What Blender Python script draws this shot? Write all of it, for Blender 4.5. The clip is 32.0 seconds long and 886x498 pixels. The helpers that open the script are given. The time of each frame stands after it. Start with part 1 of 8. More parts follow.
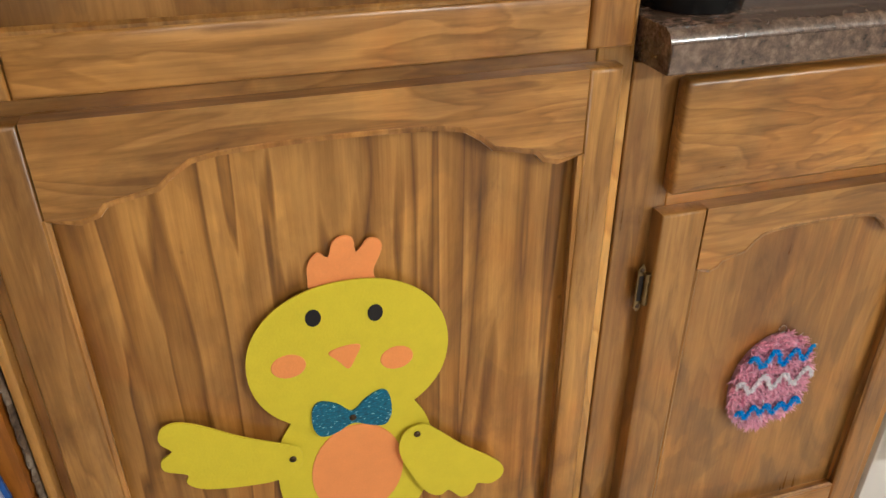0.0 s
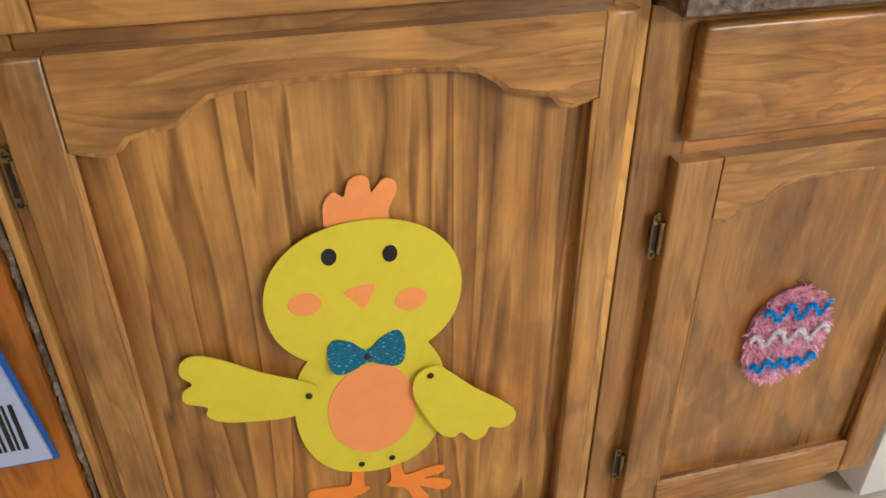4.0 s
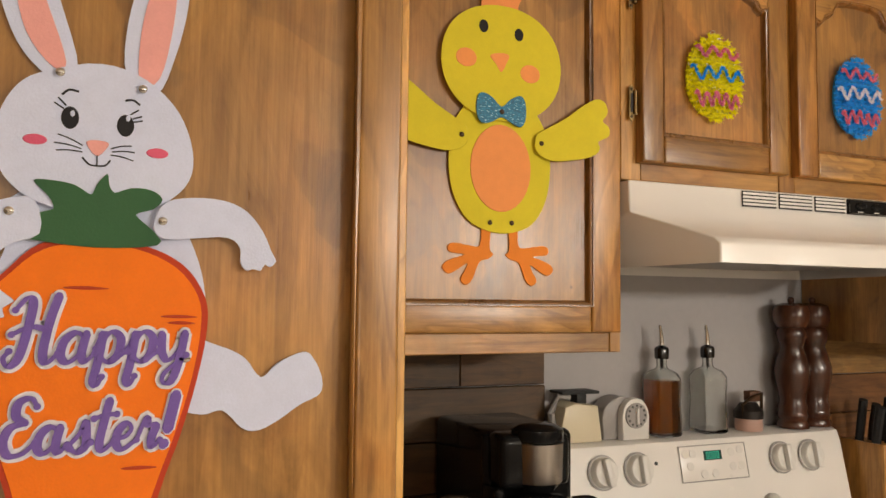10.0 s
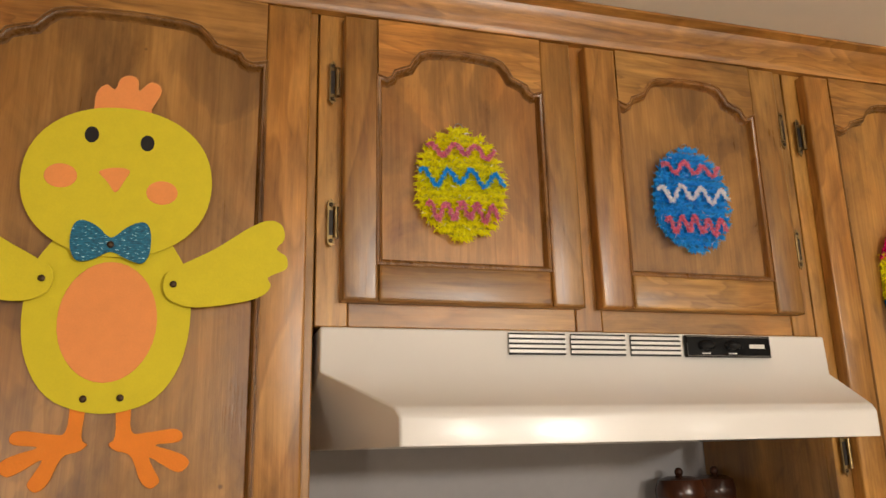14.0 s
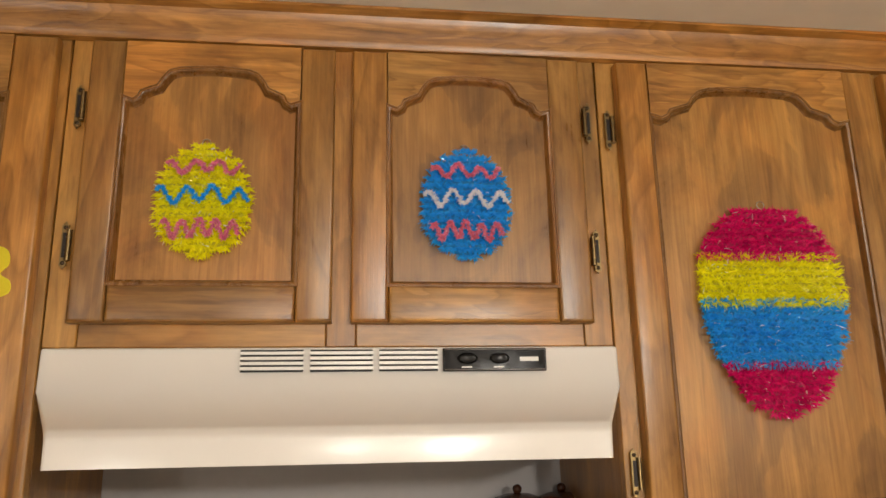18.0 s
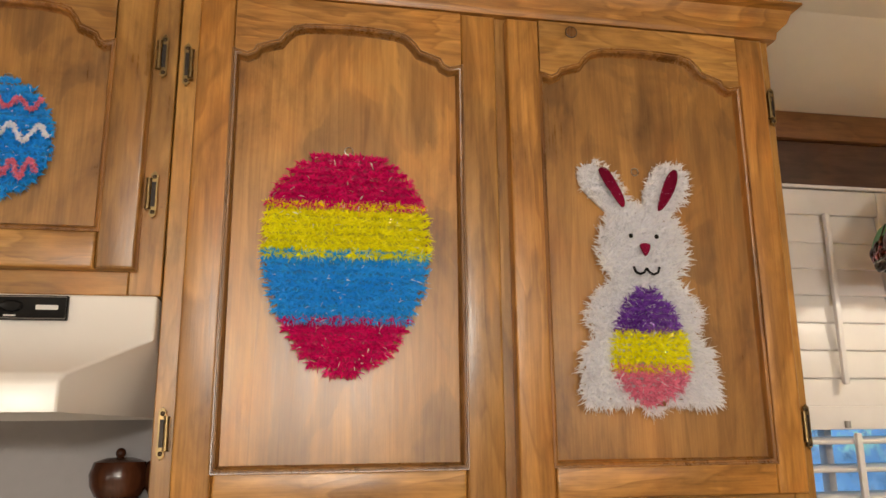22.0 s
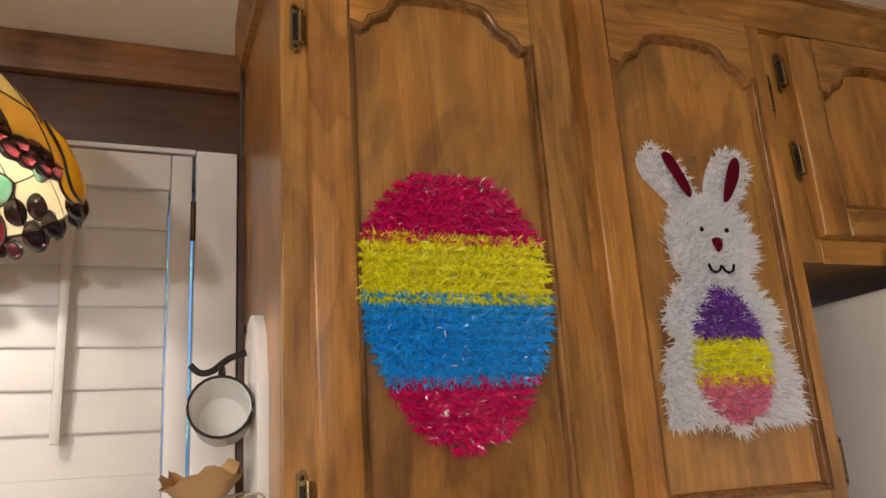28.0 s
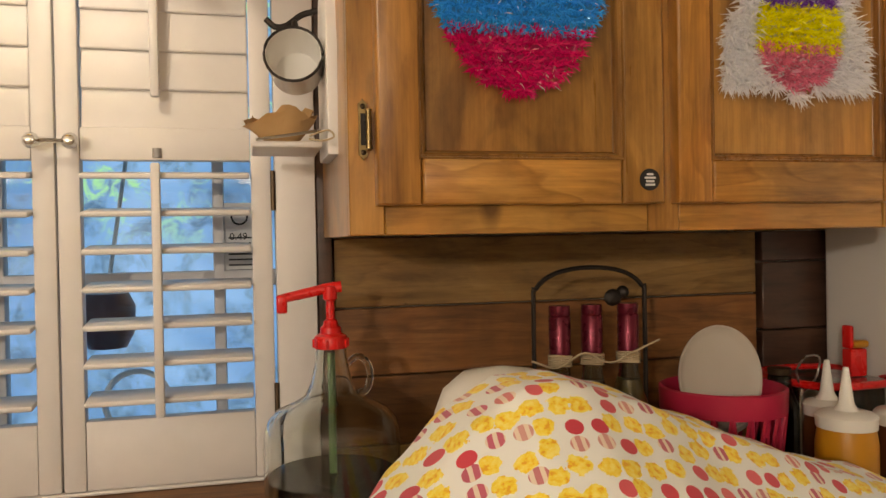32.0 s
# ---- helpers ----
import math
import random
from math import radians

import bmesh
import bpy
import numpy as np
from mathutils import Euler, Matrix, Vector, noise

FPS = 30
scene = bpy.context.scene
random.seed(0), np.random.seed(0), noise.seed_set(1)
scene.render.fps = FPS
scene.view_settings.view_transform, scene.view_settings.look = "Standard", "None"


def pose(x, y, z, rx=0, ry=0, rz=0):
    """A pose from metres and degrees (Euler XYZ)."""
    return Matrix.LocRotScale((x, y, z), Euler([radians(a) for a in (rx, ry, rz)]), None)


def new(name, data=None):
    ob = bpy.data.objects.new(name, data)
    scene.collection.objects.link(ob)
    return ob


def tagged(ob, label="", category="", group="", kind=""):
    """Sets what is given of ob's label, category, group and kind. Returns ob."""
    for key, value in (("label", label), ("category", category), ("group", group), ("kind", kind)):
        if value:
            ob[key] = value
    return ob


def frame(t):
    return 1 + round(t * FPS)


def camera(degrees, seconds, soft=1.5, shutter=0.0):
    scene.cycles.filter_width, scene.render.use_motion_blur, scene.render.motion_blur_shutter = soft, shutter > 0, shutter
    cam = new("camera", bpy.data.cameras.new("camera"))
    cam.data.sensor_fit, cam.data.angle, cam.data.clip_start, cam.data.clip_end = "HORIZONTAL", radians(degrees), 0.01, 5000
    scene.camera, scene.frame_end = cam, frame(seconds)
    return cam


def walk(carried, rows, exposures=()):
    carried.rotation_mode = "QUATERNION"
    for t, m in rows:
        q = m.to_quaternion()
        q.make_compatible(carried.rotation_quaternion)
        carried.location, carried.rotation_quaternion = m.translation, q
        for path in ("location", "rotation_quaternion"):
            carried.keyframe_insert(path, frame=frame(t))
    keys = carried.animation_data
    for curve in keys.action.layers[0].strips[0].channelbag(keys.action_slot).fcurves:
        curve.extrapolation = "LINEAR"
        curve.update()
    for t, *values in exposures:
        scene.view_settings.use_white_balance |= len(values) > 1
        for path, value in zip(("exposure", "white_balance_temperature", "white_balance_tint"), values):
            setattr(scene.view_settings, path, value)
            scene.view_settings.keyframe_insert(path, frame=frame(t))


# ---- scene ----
cam = camera(59.5, 32.0)
METRES, EYE, TILT, LEAN, TURN = 4.375, 1.12, 0.0, 0.0, -16.9
ROWS = [
    (0.0, 0.0, 0.0, 0.0, -0.02, -30.1, 0.03),
    (0.5, 0.0035, 0.0016, -0.0057, 0.73, -32.64, 0.45),
    (1.0, 0.0038, -0.0001, -0.0064, 2.18, -33.59, 0.46),
    (1.5, 0.0001, -0.0022, -0.0071, 4.04, -33.97, 0.48),
    (2.0, -0.0009, -0.0038, -0.0067, 4.9, -34.06, 0.53),
    (2.5, -0.0003, -0.0045, -0.0062, 4.64, -33.98, 0.63),
    (4.5, 0.0048, -0.0074, -0.0014, 1.84, -30.29, 0.14),
    (5.0, 0.0022, -0.0125, 0.0139, 2.25, -25.35, 0.08),
    (5.5, 0.0, -0.0194, 0.0284, 2.7, -19.51, 0.28),
    (6.0, -0.0008, -0.0266, 0.042, 3.37, -13.2, 0.69),
    (6.5, -0.0019, -0.0304, 0.0509, 3.9, -8.27, 1.04),
    (7.0, -0.0032, -0.0314, 0.0598, 4.25, -4.02, 1.16),
    (7.5, -0.0029, -0.0333, 0.0641, 4.49, -1.11, 0.88),
    (8.0, -0.0007, -0.0392, 0.0664, 3.96, 0.27, 0.28),
    (8.5, 0.0041, -0.0429, 0.0699, 2.12, 1.17, -0.27),
    (9.0, 0.0136, -0.042, 0.0708, -0.38, 1.65, -0.74),
    (9.5, 0.0228, -0.0366, 0.0728, -3.42, 2.52, -0.85),
    (10.0, 0.0337, -0.0196, 0.075, -5.52, 3.84, -0.63),
    (10.5, 0.0479, 0.0019, 0.0783, -5.33, 6.07, -0.17),
    (11.0, 0.0717, 0.0172, 0.0821, -2.59, 8.88, -0.05),
    (11.5, 0.0964, 0.032, 0.0843, -0.45, 11.5, 0.38),
    (12.0, 0.1056, 0.0463, 0.0852, 1.73, 13.59, 0.44),
    (12.5, 0.108, 0.0604, 0.0893, 2.93, 14.8, 0.32),
    (13.0, 0.1302, 0.0586, 0.0907, 3.28, 14.94, 0.07),
    (13.5, 0.1577, 0.0556, 0.0903, 2.12, 14.86, 0.62),
    (14.0, 0.1731, 0.0568, 0.0901, 0.8, 14.23, 1.25),
    (14.5, 0.1882, 0.0587, 0.0886, -0.6, 13.05, 1.78),
    (16.5, 0.2465, 0.0771, 0.0916, 5.75, 13.58, 1.64),
    (17.0, 0.2718, 0.0775, 0.0915, 8.08, 13.29, 1.58),
    (17.5, 0.281, 0.0754, 0.0919, 10.12, 14.05, 1.26),
    (18.0, 0.2889, 0.0736, 0.0935, 9.77, 14.38, 1.14),
    (18.5, 0.3006, 0.0768, 0.0901, 7.99, 14.28, 1.17),
    (19.0, 0.3122, 0.091, 0.0867, 4.91, 13.58, 1.48),
    (19.5, 0.3296, 0.1073, 0.0878, 3.86, 13.59, 1.43),
    (20.0, 0.3526, 0.111, 0.0892, 4.28, 13.32, 1.37),
    (20.5, 0.3789, 0.1093, 0.0894, 6.27, 13.07, 1.14),
    (21.0, 0.3941, 0.109, 0.0892, 7.61, 12.99, 1.29),
    (21.5, 0.4034, 0.1088, 0.0873, 7.62, 12.92, 1.08),
    (22.0, 0.4095, 0.1125, 0.0859, 6.22, 12.87, 0.55),
    (22.5, 0.4152, 0.1284, 0.0863, 4.4, 13.37, -0.01),
    (23.0, 0.4259, 0.149, 0.0843, 3.47, 13.77, -0.42),
    (23.5, 0.4566, 0.1553, 0.0843, 3.48, 14.17, -0.67),
    (24.0, 0.4889, 0.1639, 0.0857, 2.84, 14.31, -0.31),
    (24.5, 0.5105, 0.1761, 0.0847, 1.19, 14.57, 0.2),
    (25.0, 0.5297, 0.2025, 0.0867, -1.11, 15.16, 0.5),
    (25.5, 0.553, 0.2225, 0.0915, -3.14, 15.84, 0.8),
    (26.0, 0.5951, 0.2285, 0.0945, -4.44, 16.57, 0.83),
    (26.5, 0.6328, 0.2396, 0.0924, -5.54, 16.75, 1.52),
    (28.5, 0.709, 0.2685, 0.0895, -3.15, 15.25, 4.47),
    (29.0, 0.7132, 0.2663, 0.0893, -1.82, 15.15, 4.55),
    (29.5, 0.7146, 0.2642, 0.0886, -0.89, 14.55, 4.28),
    (30.0, 0.7156, 0.2611, 0.0838, 0.03, 12.97, 3.77),
    (30.5, 0.7152, 0.2608, 0.0753, 0.64, 10.18, 3.06),
    (31.0, 0.7099, 0.2612, 0.0693, 1.17, 6.92, 2.37),
    (31.5, 0.7016, 0.2608, 0.0634, 1.67, 3.17, 1.69),
    (32.0, 0.7108, 0.2567, 0.0561, 2.98, -0.64, 1.04),
]
walk(cam, [(t, pose(0, 0, EYE, TILT, LEAN, TURN) @ pose(METRES * x, METRES * y, METRES * z, 90 + pitch, roll, yaw)) for t, x, y, z, yaw, pitch, roll in ROWS],
     [(0.0, 0.12, 5550, 6), (2.5, 0.12, 5250, 6), (4.5, 0.24, 5350, 6), (6.0, 0.22, 5750, 8), (7.0, 0.08, 6450, 10), (8.0, 0.0, 6550, 10), (9.5, 0.0, 6500, 10), (11.5, 0.0, 6400, 10), (14.0, -0.1, 6400, 10), (18.0, -0.12, 6350, 9), (21.0, -0.02, 6450, 10), (23.0, -0.17, 6500, 11), (24.0, -0.32, 6550, 15), (25.4, -0.34, 6350, 16), (26.5, -0.34, 6150, 15), (28.5, 0.06, 5900, 10), (30.0, 0.06, 6100, 10), (31.0, -0.03, 6950, 11), (32.0, -0.1, 7150, 11)])

# ---- light ----
world = bpy.data.worlds.new("world")
scene.world = world
world.use_nodes = True
wn = world.node_tree
sky = wn.nodes.new("ShaderNodeTexSky")
sky.sky_type, sky.sun_disc = "NISHITA", False
sky.sun_elevation, sky.sun_rotation = radians(35), radians(200)
wn.links.new(sky.outputs[0], wn.nodes["Background"].inputs[0])
wn.nodes["Background"].inputs[1].default_value = 0.06


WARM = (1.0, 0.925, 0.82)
# Unseen globe lamps, made up to light the room and place the highlights.
ADDED_GLOBES = [(-0.17, -1.7, 1.46, 22.0), (1.38, -1.7, 1.76, 34.0), (2.05, -1.7, 1.76, 78.0), (3.3, -1.7, 1.76, 12.0)]
for gx, gy, gz, gw in ADDED_GLOBES:
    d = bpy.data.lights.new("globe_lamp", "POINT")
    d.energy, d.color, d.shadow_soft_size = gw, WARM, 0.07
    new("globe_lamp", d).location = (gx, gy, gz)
bulb = bpy.data.lights.new("pendant_lamp", "POINT")
bulb.energy, bulb.color, bulb.shadow_soft_size = 3.0, (1.0, 0.90, 0.74), 0.015
new("pendant_lamp", bulb).location = (3.011, 0.992, 1.842)

# ---- materials ----


class Nodes:
    def __init__(self, name):
        self.m = bpy.data.materials.new(name)
        self.m.use_nodes = True
        self.t = self.m.node_tree
        self.b = self.t.nodes["Principled BSDF"]

    def add(self, kind, **kw):
        n = self.t.nodes.new("ShaderNode" + kind)
        for k, v in kw.items():
            n.inputs[k].default_value = v
        return n

    def link(self, a, b):
        self.t.links.new(a, b)

    def coords(self, scale, jitter=True):
        tc = self.add("TexCoord")
        out = tc.outputs["Object"]
        if jitter:
            oi = self.add("ObjectInfo")
            mul = self.add("VectorMath")
            mul.operation = "MULTIPLY_ADD"
            comb = self.add("CombineXYZ")
            for i in range(3):
                self.link(oi.outputs["Random"], comb.inputs[i])
            self.link(comb.outputs[0], mul.inputs[0])
            mul.inputs[1].default_value = (7.3, 3.1, 11.7)
            self.link(out, mul.inputs[2])
            out = mul.outputs[0]
        mp = self.add("Mapping")
        mp.inputs["Scale"].default_value = scale
        self.link(out, mp.inputs["Vector"])
        return mp.outputs[0]

    def noise(self, vec, scale, detail=4, rough=0.55, dist=0.0):
        n = self.add("TexNoise", Scale=scale, Detail=detail, Roughness=rough, Distortion=dist)
        self.link(vec, n.inputs["Vector"])
        return n.outputs["Fac"]

    def math(self, op, a, b=0.0, c=0.0):
        n = self.add("Math")
        n.operation = op
        for i, v in enumerate((a, b, c)):
            if hasattr(v, "default_value"):
                self.link(v, n.inputs[i])
            else:
                n.inputs[i].default_value = v
        return n.outputs[0]

    def ramp(self, fac, stops):
        r = self.add("ValToRGB")
        e = r.color_ramp.elements
        while len(e) < len(stops):
            e.new(0.5)
        for el, (p, c) in zip(e, stops):
            el.position, el.color = p, (*c, 1)
        self.link(fac, r.inputs[0])
        return r.outputs[0]

    def mix(self, fac, a, b, mode="MIX"):
        n = self.add("MixRGB")
        n.blend_type = mode
        for i, v in enumerate((fac, a, b)):
            if hasattr(v, "default_value"):
                self.link(v, n.inputs[i])
            elif i == 0:
                n.inputs[0].default_value = v
            else:
                n.inputs[i].default_value = (*v, 1)
        return n.outputs[0]

    def bump(self, h, strength, dist=0.002):
        n = self.add("Bump", Strength=strength, Distance=dist)
        self.link(h, n.inputs["Height"])
        self.link(n.outputs[0], self.b.inputs["Normal"])

    def set(self, colour=None, rough=None, metal=None, **kw):
        for k, v in (("Base Color", colour), ("Roughness", rough), ("Metallic", metal), *kw.items()):
            if v is None:
                continue
            if hasattr(v, "default_value"):
                self.link(v, self.b.inputs[k])
            elif isinstance(v, tuple) and len(v) == 3:
                self.b.inputs[k].default_value = (*v, 1)
            else:
                self.b.inputs[k].default_value = v
        return self.m


def wood(name, grain, dark, mid, light, rough=0.34, bands=0.12, blotch=0.5, knots=False, bump=0.25, wavy=9.0, tongues=0.34, patch=0.25, coat=0.42, run=0.20, streaks=0.20, brushed=0.6):
    """Varnished timber; grain: the axis along which the fibres run (0, 1, 2); bands: width of a growth band in metres."""
    n = Nodes(name)
    st = [1.0, 1.0, 1.0]
    st[grain] = run
    figure = n.noise(n.coords(tuple(st)), 0.9 / bands, 3, 0.5, 0.6)
    tongue = n.math("FRACT", n.math("MULTIPLY", figure, wavy))
    tongue = n.ramp(tongue, [(0.0, (0.36, 0.36, 0.36)), (0.14, (0.60, 0.60, 0.60)), (0.50, (0.54, 0.54, 0.54)), (0.88, (0.45, 0.45, 0.45)), (1.0, (0.36, 0.36, 0.36))])
    st[grain] = 0.02
    fine = n.noise(n.coords(tuple(st)), 300.0, 4, 0.65)
    st[grain] = 0.07
    streak = n.noise(n.coords(tuple(st)), 46.0, 5, 0.6, 0.15)
    st[grain] = 0.4
    stain = n.noise(n.coords(tuple(st)), 10.0, 6, 0.68, 0.6)
    cloud = n.noise(n.coords((1, 1, 0.5)), 2.6, 3, 0.6)
    f = n.math("ADD", n.math("MULTIPLY_ADD", tongue, tongues, 0.17 - 0.5 * tongues), n.math("ADD", n.math("MULTIPLY_ADD", fine, 0.17, 0.115), n.math("MULTIPLY_ADD", streak, streaks, 0.17 - 0.5 * streaks)))
    c = n.ramp(f, [(0.35, dark), (0.52, mid), (0.73, light)])
    s = n.ramp(stain, [(0.33, (0.34, 0.28, 0.22)), (0.42, (0.76, 0.72, 0.68)), (0.52, (1.06, 1.04, 1.0)), (0.68, (1.36, 1.34, 1.26))])
    c = n.mix(blotch, c, s, "MULTIPLY")
    island = n.noise(n.coords((1, 1, 0.55)), 6.5, 4, 0.5, 1.3)
    c = n.mix(patch, c, n.ramp(island, [(0.40, (0.70, 0.66, 0.62)), (0.475, (0.86, 0.84, 0.82)), (0.50, (1.12, 1.09, 1.02)), (0.64, (1.22, 1.20, 1.12))]), "MULTIPLY")
    c = n.mix(0.7, c, n.ramp(cloud, [(0.34, (0.74, 0.70, 0.66)), (0.60, (1.18, 1.18, 1.16))]), "MULTIPLY")
    oi = n.add("ObjectInfo")
    c = n.mix(1.0, c, n.ramp(oi.outputs["Random"], [(0.0, (0.84, 0.80, 0.75)), (0.3, (1, 1, 1)), (0.55, (1.10, 0.98, 0.84)), (0.8, (1.0, 1.0, 0.98)), (1.0, (1.12, 1.10, 1.04))]), "MULTIPLY")
    st[grain] = 0.13
    brush = n.noise(n.coords(tuple(st)), 75.0, 4, 0.6, 0.4)
    c = n.mix(brushed, c, n.ramp(brush, [(0.34, (0.55, 0.49, 0.42)), (0.46, (0.92, 0.90, 0.87)), (0.58, (1.12, 1.12, 1.10)), (0.70, (1.34, 1.34, 1.30))]), "MULTIPLY")
    tone = n.noise(n.coords((1, 1, 0.6)), 6.0, 4, 0.6, 0.8)
    c = n.mix(0.5, c, n.ramp(tone, [(0.36, (1.10, 0.90, 0.60)), (0.50, (1.0, 1.0, 0.98)), (0.64, (0.98, 0.99, 1.05))]), "MULTIPLY")
    vs = n.add("TexVoronoi", Scale=15.0)
    n.link(n.coords((1, 1, 1)), vs.inputs["Vector"])
    pits = n.math("MULTIPLY_ADD", vs.outputs["Color"], 0.20, vs.outputs["Distance"])
    c = n.mix(0.7, c, n.ramp(pits, [(0.05, (0.16, 0.10, 0.07)), (0.085, (1, 1, 1))]), "MULTIPLY")
    if knots:
        vo = n.add("TexVoronoi", Scale=4.5)
        n.link(n.coords((1, 1, 0.5)), vo.inputs["Vector"])
        k = n.ramp(vo.outputs["Distance"], [(0.03, (0.12, 0.06, 0.03)), (0.075, (1, 1, 1))])
        c = n.mix(0.75, c, k, "MULTIPLY")
    n.bump(n.math("ADD", n.math("MULTIPLY", fine, 0.6), n.math("ADD", n.math("MULTIPLY", streak, 0.35), n.math("MULTIPLY", stain, 1.2))), bump, 0.0014)
    r = n.math("ADD", n.math("MULTIPLY", stain, 0.32), n.math("MULTIPLY_ADD", fine, 0.16, rough - 0.24))
    return n.set(c, r, **{"Coat Weight": coat, "Coat Roughness": 0.3})


def plain(name, a, b=None, scale=30.0, rough=0.5, metal=0.0, bump=0.0, detail=4, stretch=(1, 1, 1), jitter=True, **kw):
    n = Nodes(name)
    b = b or tuple(x * 0.82 for x in a)
    f = n.noise(n.coords(stretch, jitter), scale, detail)
    g = n.noise(n.coords(stretch, jitter), scale * 0.13, 3)
    c = n.mix(n.math("MULTIPLY_ADD", f, 0.8, n.math("MULTIPLY_ADD", g, 0.9, -0.4)), b, a)
    if bump:
        n.bump(f, bump, 0.001)
    return n.set(c, n.math("MULTIPLY_ADD", f, 0.12, rough - 0.06), metal, **kw)


def glass(name, tint=(1, 1, 1), rough=0.02, ior=1.45):
    n = Nodes(name)
    return n.set(tint, rough, 0.0, **{"Transmission Weight": 1.0, "IOR": ior})


PINE_D, PINE_M, PINE_L = (0.110, 0.047, 0.010), (0.315, 0.156, 0.035), (0.64, 0.37, 0.118)
pine_v = wood("stained_pine_upright", 2, PINE_D, PINE_M, PINE_L)
pine_h = wood("stained_pine_level", 0, PINE_D, PINE_M, PINE_L, tongues=0.4, bands=0.06, blotch=0.5, wavy=9.0)
ply = wood("stained_plywood_panel", 2, (0.125, 0.054, 0.012), (0.285, 0.141, 0.032), (0.54, 0.305, 0.092), rough=0.34, bands=0.10, blotch=0.62, wavy=9.0, tongues=0.22, patch=0.85, coat=0.5, run=0.12, streaks=0.2, brushed=0.32)
ply_low = wood("figured_plywood_panel", 2, (0.07, 0.026, 0.004), (0.275, 0.135, 0.026), (0.58, 0.345, 0.10), rough=0.36, bands=0.075, blotch=0.5, wavy=6.5, tongues=0.8, patch=0.4, coat=0.3, run=0.075, brushed=0.28)
# Darker pine: recess shade and grime of the mouldings are both in this colour.
pine_groove = wood("pine_moulding_shade_grime", 2, (0.06, 0.024, 0.005), (0.19, 0.088, 0.020), (0.40, 0.21, 0.062), rough=0.3, coat=0.35)
pine_knotty = wood("knotty_pine_frame", 2, (0.15, 0.066, 0.014), (0.36, 0.184, 0.042), (0.57, 0.33, 0.10), knots=True)
pine_knotty_h = wood("knotty_pine_rail", 0, (0.15, 0.066, 0.014), (0.36, 0.184, 0.042), (0.57, 0.33, 0.10), knots=True)
pine_pale = wood("pale_yellow_pine_stile", 2, (0.30, 0.14, 0.028), (0.50, 0.275, 0.068), (0.72, 0.46, 0.16), knots=True, tongues=0.6, bands=0.06, blotch=0.3)
orange_wood = wood("orange_varnished_board", 2, (0.14, 0.040, 0.003), (0.34, 0.120, 0.008), (0.48, 0.200, 0.020), bands=0.12, blotch=0.3, rough=0.5, coat=0.03)
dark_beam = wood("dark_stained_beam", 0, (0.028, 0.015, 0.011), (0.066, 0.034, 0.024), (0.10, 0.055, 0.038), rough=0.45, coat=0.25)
plank_a = wood("barn_board_brown", 0, (0.06, 0.024, 0.007), (0.19, 0.085, 0.026), (0.33, 0.165, 0.06), rough=0.55, bands=0.08, knots=True, bump=0.5, coat=0.04)
plank_b = wood("barn_board_grey", 0, (0.09, 0.047, 0.013), (0.25, 0.145, 0.046), (0.39, 0.245, 0.095), rough=0.6, bands=0.07, knots=True, bump=0.5, coat=0.04)
# Darker copy of the barn board: shade under the cabinet put into its colour.
plank_c = wood("barn_board_shaded", 0, (0.026, 0.013, 0.004), (0.068, 0.036, 0.010), (0.115, 0.064, 0.020), rough=0.55, bands=0.08, knots=True, bump=0.5, coat=0.04)
white_paint = plain("white_satin_paint", (0.72, 0.69, 0.675), (0.65, 0.62, 0.605), 40, 0.42, bump=0.06)
wall_paint = plain("grey_white_wall_paint", (0.43, 0.415, 0.415), (0.37, 0.355, 0.355), 60, 0.6, bump=0.12)
ceiling_paint = plain("cream_ceiling_board", (0.86, 0.80, 0.70), (0.80, 0.74, 0.64), 25, 0.7, bump=0.05)
# Walls out of view; this darker tan is made up to reduce bounced light.
far_paint = plain("unseen_wall_tan", (0.27, 0.21, 0.15), (0.22, 0.17, 0.12), 40, 0.7)
floor_mat = plain("pale_vinyl_floor", (0.62, 0.56, 0.48), (0.50, 0.45, 0.38), 30, 0.35)
enamel = plain("cream_white_enamel", (0.84, 0.815, 0.775), (0.80, 0.77, 0.73), 6, 0.3, **{"Coat Weight": 0.4, "Coat Roughness": 0.18})
brass = plain("aged_brass", (0.42, 0.30, 0.13), (0.16, 0.11, 0.055), 90, 0.36, 1.0, 0.15)
steel = plain("brushed_steel", (0.55, 0.53, 0.50), (0.42, 0.40, 0.38), 120, 0.28, 1.0, 0.05, stretch=(0.05, 1, 1))
chrome = plain("chrome", (0.75, 0.74, 0.72), (0.65, 0.64, 0.62), 50, 0.1, 1.0)
black_plastic = plain("black_gloss_plastic", (0.006, 0.006, 0.007), (0.010, 0.010, 0.010), 60, 0.10, **{"Specular IOR Level": 0.2})
black_matt = plain("black_matt_plastic", (0.02, 0.02, 0.02), (0.03, 0.03, 0.03), 90, 0.5, **{"Specular IOR Level": 0.2})
iron = plain("blackened_iron", (0.025, 0.022, 0.02), (0.04, 0.03, 0.025), 200, 0.5, 0.6, 0.2)
bronze = plain("antique_bronze", (0.10, 0.065, 0.035), (0.05, 0.032, 0.02), 150, 0.42, 0.8, 0.15)

